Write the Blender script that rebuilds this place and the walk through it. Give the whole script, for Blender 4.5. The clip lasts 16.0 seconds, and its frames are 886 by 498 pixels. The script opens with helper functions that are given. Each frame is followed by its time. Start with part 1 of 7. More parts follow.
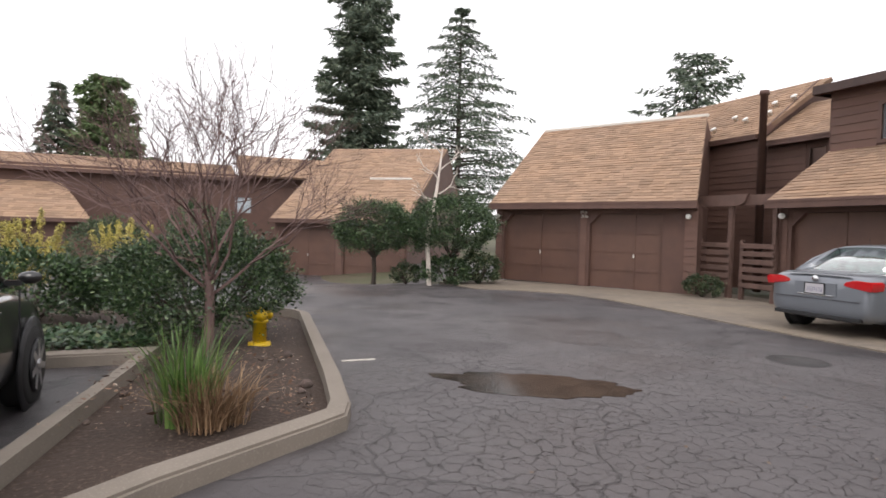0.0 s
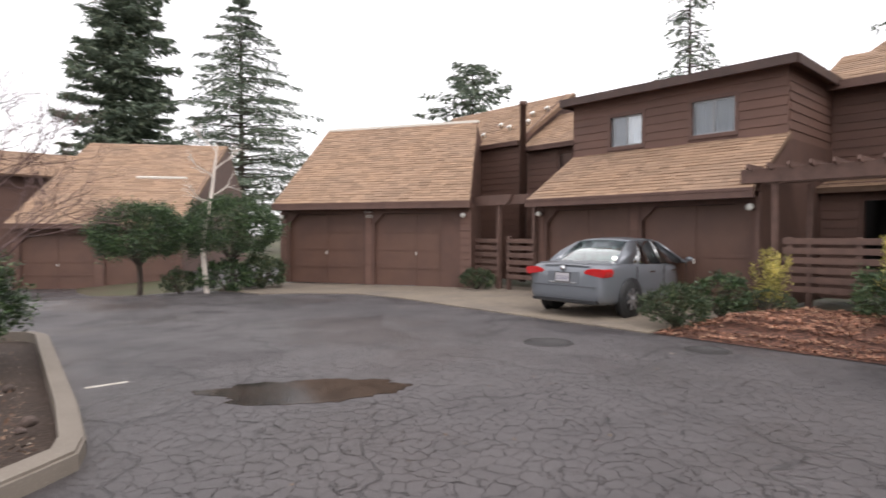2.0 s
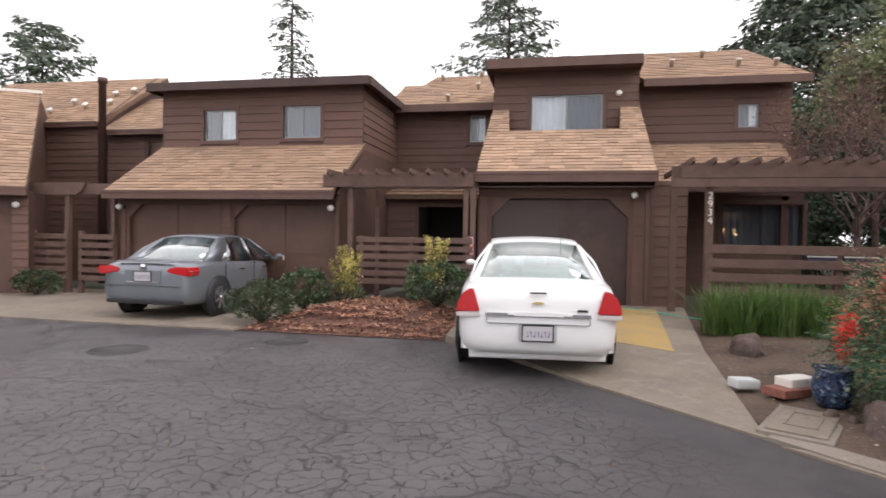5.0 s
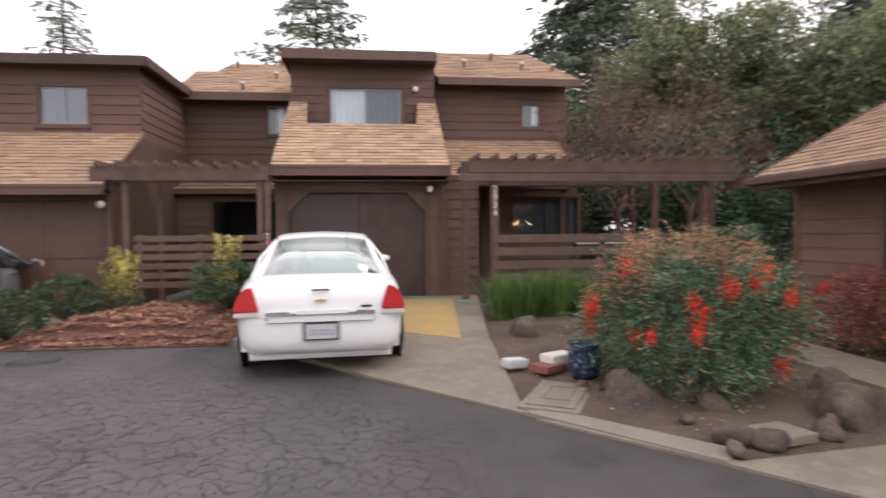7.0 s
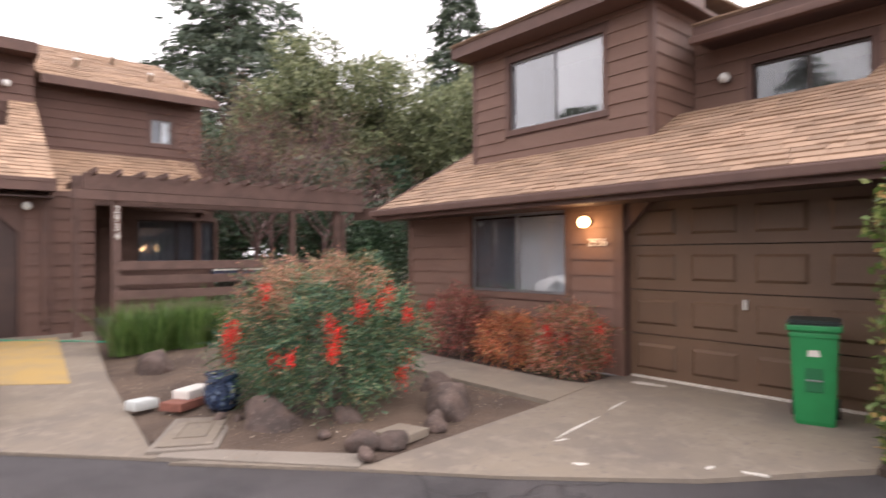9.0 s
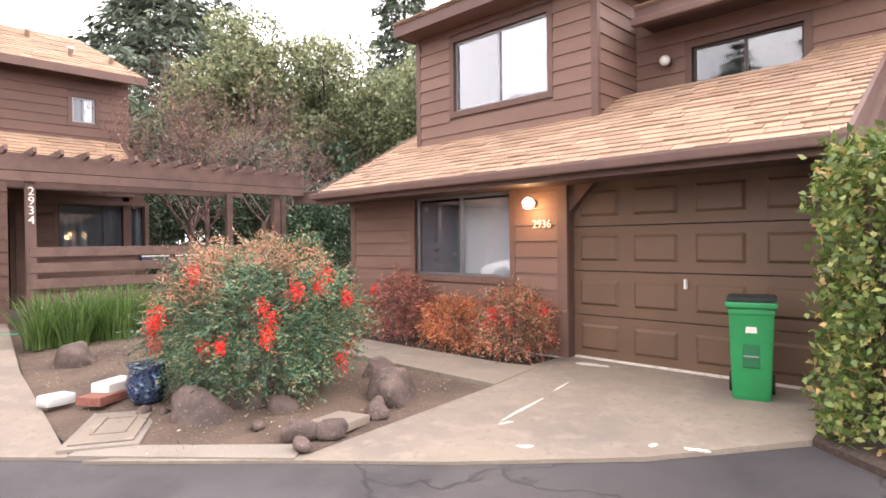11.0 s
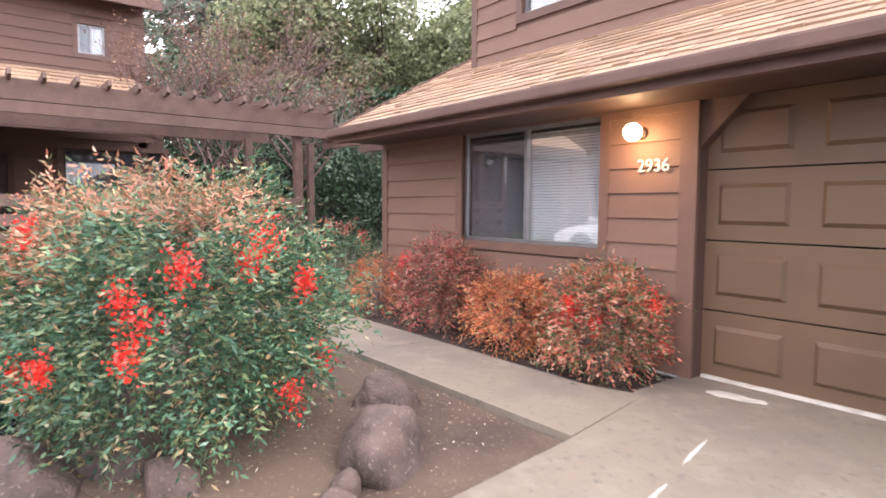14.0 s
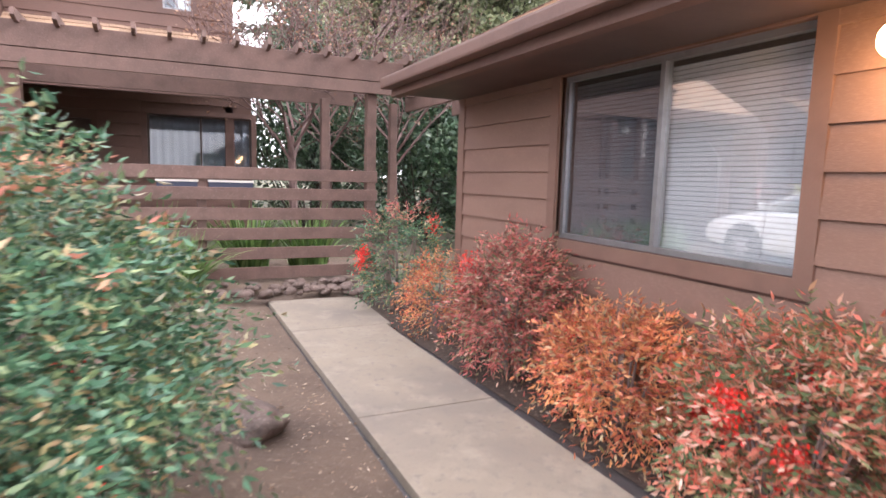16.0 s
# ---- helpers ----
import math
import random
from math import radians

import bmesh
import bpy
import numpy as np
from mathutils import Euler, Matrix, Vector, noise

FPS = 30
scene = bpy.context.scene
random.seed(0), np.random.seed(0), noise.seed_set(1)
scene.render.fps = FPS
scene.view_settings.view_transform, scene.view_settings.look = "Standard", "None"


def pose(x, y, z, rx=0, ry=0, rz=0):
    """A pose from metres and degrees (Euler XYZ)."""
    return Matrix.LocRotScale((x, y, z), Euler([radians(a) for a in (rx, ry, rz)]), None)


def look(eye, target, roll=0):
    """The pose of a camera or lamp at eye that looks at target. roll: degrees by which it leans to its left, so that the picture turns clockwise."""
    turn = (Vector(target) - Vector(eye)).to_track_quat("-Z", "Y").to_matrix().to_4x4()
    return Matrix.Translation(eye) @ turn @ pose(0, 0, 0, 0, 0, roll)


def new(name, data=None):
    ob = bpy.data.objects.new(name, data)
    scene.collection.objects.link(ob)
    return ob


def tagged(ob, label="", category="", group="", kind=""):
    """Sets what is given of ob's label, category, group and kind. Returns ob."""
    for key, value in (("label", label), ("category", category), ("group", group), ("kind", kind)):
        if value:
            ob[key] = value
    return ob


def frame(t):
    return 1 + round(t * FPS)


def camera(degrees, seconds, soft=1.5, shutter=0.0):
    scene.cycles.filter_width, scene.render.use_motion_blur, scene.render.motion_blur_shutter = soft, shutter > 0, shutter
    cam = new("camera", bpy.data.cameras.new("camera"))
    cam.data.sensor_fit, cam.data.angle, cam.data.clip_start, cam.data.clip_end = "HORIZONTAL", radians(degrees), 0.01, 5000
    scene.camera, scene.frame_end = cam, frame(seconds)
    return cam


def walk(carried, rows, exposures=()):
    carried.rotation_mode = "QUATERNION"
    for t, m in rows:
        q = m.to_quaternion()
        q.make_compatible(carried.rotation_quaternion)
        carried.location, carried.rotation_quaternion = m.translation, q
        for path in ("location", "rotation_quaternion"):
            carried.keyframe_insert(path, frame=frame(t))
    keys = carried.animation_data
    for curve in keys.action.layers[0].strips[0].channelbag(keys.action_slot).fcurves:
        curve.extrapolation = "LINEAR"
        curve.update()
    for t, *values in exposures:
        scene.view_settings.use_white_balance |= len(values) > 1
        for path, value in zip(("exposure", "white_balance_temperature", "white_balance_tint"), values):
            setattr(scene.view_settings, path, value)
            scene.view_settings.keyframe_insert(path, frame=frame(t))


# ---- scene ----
cam = camera(74.0, 16.0, soft=1.6, shutter=0.4)
# seconds, x, y, z, turn, pitch, roll
PATH = [
    (0, 0.115, -0.072, 1.492, -22.22, -1.61, -1.56),
    (0.5, 0.168, -0.074, 1.482, -24.74, -1.81, -1.67),
    (1, 0.260, -0.105, 1.491, -27.69, -1.82, -1.08),
    (1.5, 0.331, -0.164, 1.505, -32.57, -1.65, -0.62),
    (2, 0.357, -0.160, 1.520, -42.05, -1.35, -0.11),
    (2.5, 0.378, -0.161, 1.536, -48.98, -1.82, -0.33),
    (3, 0.391, -0.172, 1.527, -54.08, -2.14, -0.08),
    (3.5, 0.396, -0.176, 1.518, -59.10, -2.17, -0.25),
    (4, 0.435, -0.247, 1.511, -64.81, -1.87, -0.63),
    (4.5, 0.470, -0.349, 1.519, -71.96, -1.26, -1.32),
    (4.7, 0.486, -0.395, 1.520, -75.30, -1.22, -1.20),
    (6.8, 0.667, -0.873, 1.526, -91.50, -1.76, 0.40),
    (7, 0.667, -0.873, 1.526, -96.20, -1.76, 0.47),
    (7.5, 0.667, -0.871, 1.527, -108.89, -1.92, 0.53),
    (8, 0.672, -0.870, 1.526, -116.16, -2.02, 0.47),
    (8.5, 0.669, -0.868, 1.527, -121.07, -1.67, 0.03),
    (9, 0.632, -0.845, 1.521, -130.40, 0.57, 0.33),
    (9.2, 0.630, -0.848, 1.520, -134.70, 1.15, 0.45),
    (11.3, 0.820, -1.095, 1.425, -135.60, -1.45, 1.00),
    (11.5, 0.878, -1.163, 1.405, -134.03, -3.13, 1.20),
    (12, 1.053, -1.373, 1.348, -132.18, -6.26, 1.36),
    (12.5, 1.342, -1.714, 1.405, -135.50, -4.91, 0.49),
    (13, 1.629, -2.150, 1.381, -128.98, -3.87, -0.86),
    (13.5, 1.982, -2.565, 1.348, -128.95, -4.15, 1.23),
    (14, 2.372, -2.902, 1.334, -128.51, -4.13, -0.34),
    (14.5, 2.719, -3.297, 1.363, -120.18, -4.94, 0.90),
    (15, 3.042, -3.733, 1.341, -129.84, -3.94, 0.18),
    (15.5, 3.422, -4.155, 1.357, -117.92, -6.50, 0.95),
    (16, 3.793, -4.557, 1.377, -114.92, -6.79, -1.59),
]
walk(cam, [(t, pose(x, y, z, 90 + pitch, roll, yaw)) for t, x, y, z, yaw, pitch, roll in PATH],
     [(0.0, 0.05, 6500, 13), (4.7, 0.2, 6450, 15), (7.0, 0.2, 6500, 17), (9.0, 0.70, 6600, 19), (9.2, 0.92, 6600, 19), (11.5, 1.52, 6600, 19), (14.0, 1.65, 6230, 18), (16.0, 1.75, 6200, 18)])

# ---- light: a bright overcast sky ----
SUN_TURN, SUN_UP = 200.0, 42.0
world = bpy.data.worlds.new("world")
scene.world = world
world.use_nodes = True
wn = world.node_tree.nodes
wn.clear()
w_out, w_bg, w_sky = wn.new("ShaderNodeOutputWorld"), wn.new("ShaderNodeBackground"), wn.new("ShaderNodeTexSky")
w_sky.sky_type = "NISHITA"
w_sky.sun_disc = False
w_sky.sun_elevation, w_sky.sun_rotation = radians(SUN_UP), radians(SUN_TURN)
w_sky.air_density, w_sky.dust_density, w_sky.ozone_density = 1.0, 2.0, 1.0
w_hsv = wn.new("ShaderNodeHueSaturation")
w_hsv.inputs["Saturation"].default_value = 0.12
w_hsv.inputs["Value"].default_value = 1.0
world.node_tree.links.new(w_sky.outputs[0], w_hsv.inputs["Color"])
# a bright cloud layer of even white over the clear sky
w_mix = wn.new("ShaderNodeMix")
w_mix.data_type = "RGBA"
w_mix.inputs["Factor"].default_value = 0.75
world.node_tree.links.new(w_hsv.outputs[0], w_mix.inputs["A"])
w_mix.inputs["B"].default_value = (11.0, 10.9, 11.0, 1)
world.node_tree.links.new(w_mix.outputs["Result"], w_bg.inputs[0])
w_bg.inputs[1].default_value = 0.15
world.node_tree.links.new(w_bg.outputs[0], w_out.inputs[0])
sun = new("sun", bpy.data.lights.new("sun", "SUN"))
sun.data.energy, sun.data.angle, sun.data.color = 1.0, radians(25), (1.0, 0.96, 0.9)
sa, se = radians(SUN_TURN), radians(SUN_UP)
sun.matrix_world = look((0, 0, 30), (-math.sin(sa) * math.cos(se) * 10, -math.cos(sa) * math.cos(se) * 10, 30 - math.sin(se) * 10))

# ---- materials ----
def mat(name, base, rough=0.8, vary=(), bump=(), metal=0.0, island=0.0, spec=0.5, random_amount=0.0, coat=0.0, coords="Object", stretch=(1, 1, 1)):
    """A surface: vary = (scale, other colour, low, high) layers, bump = (scale, metres) layers."""
    m = bpy.data.materials.new(name)
    m.use_nodes = True
    t = m.node_tree
    n, l = t.nodes, t.links
    b = n["Principled BSDF"]
    b.inputs["Roughness"].default_value = rough
    b.inputs["Metallic"].default_value = metal
    b.inputs["Specular IOR Level"].default_value = spec
    b.inputs["Coat Weight"].default_value = coat
    co = n.new("ShaderNodeTexCoord")
    mp = n.new("ShaderNodeMapping")
    mp.inputs["Scale"].default_value = stretch
    if coords == "World":
        l.new(n.new("ShaderNodeNewGeometry").outputs["Position"], mp.inputs[0])
    else:
        l.new(co.outputs["Object"], mp.inputs[0])
    col = n.new("ShaderNodeRGB")
    col.outputs[0].default_value = (*base, 1)
    out = col.outputs[0]
    for scale, other, lo, hi in vary:
        tx = n.new("ShaderNodeTexNoise")
        tx.inputs["Scale"].default_value = scale
        tx.inputs["Detail"].default_value = 5
        tx.inputs["Roughness"].default_value = 0.6
        l.new(mp.outputs[0], tx.inputs["Vector"])
        r = n.new("ShaderNodeMapRange")
        r.inputs["From Min"].default_value, r.inputs["From Max"].default_value = lo, hi
        l.new(tx.outputs["Fac"], r.inputs["Value"])
        mx = n.new("ShaderNodeMix")
        mx.data_type = "RGBA"
        l.new(r.outputs[0], mx.inputs["Factor"])
        l.new(out, mx.inputs["A"])
        mx.inputs["B"].default_value = (*other, 1)
        out = mx.outputs["Result"]
    if island or random_amount:
        h = n.new("ShaderNodeHueSaturation")
        r = n.new("ShaderNodeMapRange")
        a = island or random_amount
        r.inputs["To Min"].default_value, r.inputs["To Max"].default_value = 1 - a, 1 + a
        src = n.new("ShaderNodeNewGeometry").outputs["Random Per Island"] if island else n.new("ShaderNodeObjectInfo").outputs["Random"]
        l.new(src, r.inputs["Value"])
        l.new(r.outputs[0], h.inputs["Value"])
        l.new(out, h.inputs["Color"])
        out = h.outputs["Color"]
    l.new(out, b.inputs["Base Color"])
    last = None
    for scale, depth in bump:
        tx = n.new("ShaderNodeTexNoise")
        tx.inputs["Scale"].default_value = scale
        tx.inputs["Detail"].default_value = 4
        l.new(mp.outputs[0], tx.inputs["Vector"])
        bp = n.new("ShaderNodeBump")
        bp.inputs["Distance"].default_value = depth
        bp.inputs["Strength"].default_value = 0.8
        l.new(tx.outputs["Fac"], bp.inputs["Height"])
        if last:
            l.new(last, bp.inputs["Normal"])
        last = bp.outputs["Normal"]
    if last:
        l.new(last, b.inputs["Normal"])
    return m


def leaf_mat(name, stops, rough=0.5, trans=0.25):
    """Leaves whose colour runs over the stops (position, colour), one leaf after another."""
    m = bpy.data.materials.new(name)
    m.use_nodes = True
    n, l = m.node_tree.nodes, m.node_tree.links
    b = n["Principled BSDF"]
    b.inputs["Roughness"].default_value = rough
    ramp = n.new("ShaderNodeValToRGB")
    e = ramp.color_ramp.elements
    while len(e) < len(stops):
        e.new(0.5)
    for k, (p, c) in enumerate(stops):
        e[k].position, e[k].color = p, (*c, 1)
    l.new(n.new("ShaderNodeNewGeometry").outputs["Random Per Island"], ramp.inputs[0])
    tx = n.new("ShaderNodeTexNoise")
    tx.inputs["Scale"].default_value = 2.5
    l.new(n.new("ShaderNodeTexCoord").outputs["Object"], tx.inputs["Vector"])
    h = n.new("ShaderNodeHueSaturation")
    r = n.new("ShaderNodeMapRange")
    r.inputs["From Min"].default_value, r.inputs["From Max"].default_value = 0.3, 0.7
    r.inputs["To Min"].default_value, r.inputs["To Max"].default_value = 0.65, 1.5
    l.new(tx.outputs["Fac"], r.inputs["Value"])
    l.new(r.outputs[0], h.inputs["Value"])
    l.new(ramp.outputs[0], h.inputs["Color"])
    l.new(h.outputs[0], b.inputs["Base Color"])
    tr = n.new("ShaderNodeBsdfTranslucent")
    l.new(h.outputs[0], tr.inputs[0])
    mx = n.new("ShaderNodeMixShader")
    mx.inputs[0].default_value = trans
    l.new(b.outputs[0], mx.inputs[1])
    l.new(tr.outputs[0], mx.inputs[2])
    l.new(mx.outputs[0], n["Material Output"].inputs[0])
    return m


def glow(name, col, strength):
    m = bpy.data.materials.new(name)
    m.use_nodes = True
    b = m.node_tree.nodes["Principled BSDF"]
    b.inputs["Base Color"].default_value = (*col, 1)
    b.inputs["Emission Color"].default_value = (*col, 1)
    b.inputs["Emission Strength"].default_value = strength
    return m


M_SIDING = mat("brown siding", (0.135, 0.072, 0.054), 0.7, [(1.2, (0.105, 0.058, 0.045), 0.4, 0.75), (40, (0.16, 0.09, 0.068), 0.5, 0.8)], [(60, 0.002)], random_amount=0.07, coords="World", stretch=(1, 1, 3))
# copy of the siding in lighter brown, brightening the dim front of house 2936
M_SIDING_BRIGHT = mat("brightened brown siding", (0.182, 0.106, 0.079), 0.7, [(1.2, (0.15, 0.084, 0.062), 0.4, 0.75), (40, (0.22, 0.13, 0.098), 0.5, 0.8)], [(60, 0.002)], random_amount=0.07, coords="World", stretch=(1, 1, 3))
M_WALL = mat("brown wall", (0.115, 0.062, 0.047), 0.75, [(2, (0.09, 0.05, 0.04), 0.4, 0.7)], [(50, 0.002)])
M_TRIM = mat("brown trim wood", (0.125, 0.068, 0.052), 0.65, [(3, (0.095, 0.052, 0.042), 0.4, 0.7), (60, (0.15, 0.09, 0.07), 0.55, 0.8)], [(80, 0.001)])
# dark trim; on soffits and in the open garage its dark stands for shade
M_DARKTRIM_SHADE = mat("dark brown trim and shade", (0.055, 0.032, 0.027), 0.6, [(3, (0.08, 0.045, 0.036), 0.4, 0.7)], [(50, 0.001)])
# trim lightened likewise, to make up for missing light on that front
M_BRIGHTTRIM = mat("brightened brown trim", (0.165, 0.092, 0.068), 0.65, [(3, (0.13, 0.074, 0.056), 0.4, 0.7)], [(80, 0.001)])
M_WEATHER = mat("weathered brown timber", (0.135, 0.078, 0.062), 0.75, [(4, (0.085, 0.05, 0.04), 0.4, 0.7), (50, (0.19, 0.13, 0.11), 0.55, 0.85)], [(60, 0.003)], stretch=(1, 1, 1))
M_GDOOR = mat("brown garage door paint", (0.138, 0.082, 0.050), 0.5, [(1.5, (0.115, 0.069, 0.043), 0.4, 0.7)], [(90, 0.0005)])
M_GDOOR2 = mat("reddish garage door wood", (0.125, 0.066, 0.047), 0.6, [(1.5, (0.10, 0.053, 0.04), 0.4, 0.7)], [(40, 0.001)])
M_SHINGLE = mat("tan composition shingle", (0.32, 0.205, 0.132), 0.95, [(0.7, (0.27, 0.18, 0.125), 0.4, 0.75), (90, (0.44, 0.32, 0.23), 0.5, 0.8)], [(120, 0.003)], island=0.20, coords="World")
M_SHINGLE1 = mat("tan shingle piece", (0.37, 0.243, 0.162), 0.95, [(0.7, (0.30, 0.20, 0.135), 0.4, 0.75), (90, (0.44, 0.32, 0.23), 0.5, 0.8)], [(120, 0.003)], random_amount=0.22, coords="World")
M_ROOFBASE = mat("roof felt", (0.16, 0.10, 0.07), 0.95, [(5, (0.2, 0.13, 0.09), 0.4, 0.7)])
M_CONC = mat("old concrete", (0.238, 0.195, 0.148), 0.85, [(0.8, (0.175, 0.145, 0.12), 0.42, 0.66), (5, (0.275, 0.23, 0.18), 0.5, 0.75), (18, (0.17, 0.14, 0.12), 0.56, 0.72), (60, (0.17, 0.14, 0.12), 0.58, 0.8)], [(150, 0.001)], coords="World")
M_KERB = mat("kerb concrete", (0.235, 0.20, 0.165), 0.85, [(2, (0.2, 0.17, 0.14), 0.4, 0.7), (70, (0.34, 0.30, 0.26), 0.55, 0.8)], [(100, 0.002)], coords="World")
M_DIRT = mat("damp soil", (0.056, 0.037, 0.028), 0.95, [(1.5, (0.045, 0.03, 0.023), 0.4, 0.66), (35, (0.16, 0.12, 0.09), 0.55, 0.75)], [(20, 0.02), (120, 0.005)], coords="World")
M_GROUND = mat("ground cover", (0.09, 0.075, 0.045), 0.95, [(0.3, (0.06, 0.075, 0.03), 0.4, 0.6), (8, (0.12, 0.09, 0.06), 0.5, 0.7)], [(10, 0.02)], coords="World")
M_ROCK = mat("brown fieldstone", (0.115, 0.078, 0.064), 0.8, [(5, (0.065, 0.047, 0.04), 0.42, 0.62), (40, (0.24, 0.18, 0.15), 0.56, 0.75)], [(14, 0.035), (70, 0.008)], random_amount=0.2)
M_BARK = mat("bark", (0.13, 0.10, 0.085), 0.9, [(8, (0.075, 0.058, 0.05), 0.4, 0.7)], [(30, 0.01)], stretch=(1, 1, 0.3))
M_BARKDARK = mat("dark bark", (0.06, 0.045, 0.035), 0.9, [(5, (0.035, 0.028, 0.022), 0.4, 0.7)], [(20, 0.02)], stretch=(1, 1, 0.3))
M_TWIG = mat("grey twig", (0.22, 0.165, 0.15), 0.8, [(5, (0.14, 0.1, 0.095), 0.4, 0.7)])
M_TWIGPINK = mat("pinkish grey twig", (0.17, 0.105, 0.095), 0.8, [(5, (0.10, 0.065, 0.06), 0.4, 0.7)])
M_WHITEWOOD = mat("bleached branch", (0.62, 0.55, 0.49), 0.8)
M_ALU = mat("aluminium frame", (0.30, 0.30, 0.31), 0.42, [(12, (0.24, 0.24, 0.25), 0.45, 0.7)], metal=0.8)
M_DARKALU = mat("bronze frame", (0.05, 0.035, 0.03), 0.4, metal=0.3)
M_BLIND = mat("white blind slat", (0.60, 0.61, 0.63), 0.6)
M_CURTAIN = mat("pale curtain", (0.74, 0.77, 0.80), 0.9, [(3, (0.6, 0.64, 0.68), 0.4, 0.7)])
# near-black colour that stands for the dark inside unlit rooms and the porch
M_UNLIT = mat("unlit interior", (0.03, 0.027, 0.025), 0.9)
M_WHITE = mat("white enamel", (0.78, 0.76, 0.72), 0.4)
M_NUMBER = mat("pale number", (0.72, 0.68, 0.62), 0.5)
M_BULBOFF = mat("opal globe", (0.75, 0.74, 0.70), 0.25)
M_YELLOWCURB = mat("yellow stained concrete", (0.42, 0.28, 0.10), 0.85, [(3, (0.34, 0.25, 0.13), 0.4, 0.7)], [(80, 0.001)])
M_SNOWPAINT = mat("white paint stain", (0.62, 0.58, 0.52), 0.8, [(9, (0.4, 0.35, 0.3), 0.45, 0.7)])
M_STUMP = mat("metal vent", (0.55, 0.5, 0.45), 0.5, metal=0.4)


def glass(name, tint=(0.93, 0.95, 0.96), alpha=0.35):
    """A pane: part sees through, part mirrors the sky."""
    m = bpy.data.materials.new(name)
    m.use_nodes = True
    n, l = m.node_tree.nodes, m.node_tree.links
    n.remove(n["Principled BSDF"])
    gl = n.new("ShaderNodeBsdfGlossy")
    gl.inputs["Roughness"].default_value = 0.03
    gl.inputs["Color"].default_value = (1, 1, 1, 1)
    tr = n.new("ShaderNodeBsdfTransparent")
    tr.inputs["Color"].default_value = (*tint, 1)
    fr = n.new("ShaderNodeLayerWeight")
    fr.inputs["Blend"].default_value = 0.2
    ad = n.new("ShaderNodeMath")
    ad.operation = "ADD"
    ad.use_clamp = True
    ad.inputs[1].default_value = alpha
    mx = n.new("ShaderNodeMixShader")
    l.new(fr.outputs["Facing"], ad.inputs[0])
    l.new(ad.outputs[0], mx.inputs[0])
    l.new(tr.outputs[0], mx.inputs[1])
    l.new(gl.outputs[0], mx.inputs[2])
    l.new(mx.outputs[0], n["Material Output"].inputs[0])
    return m


M_GLASS = glass("window glass", alpha=0.06)
M_GLASSDARK = glass("screened glass", (0.58, 0.61, 0.64), 0.05)


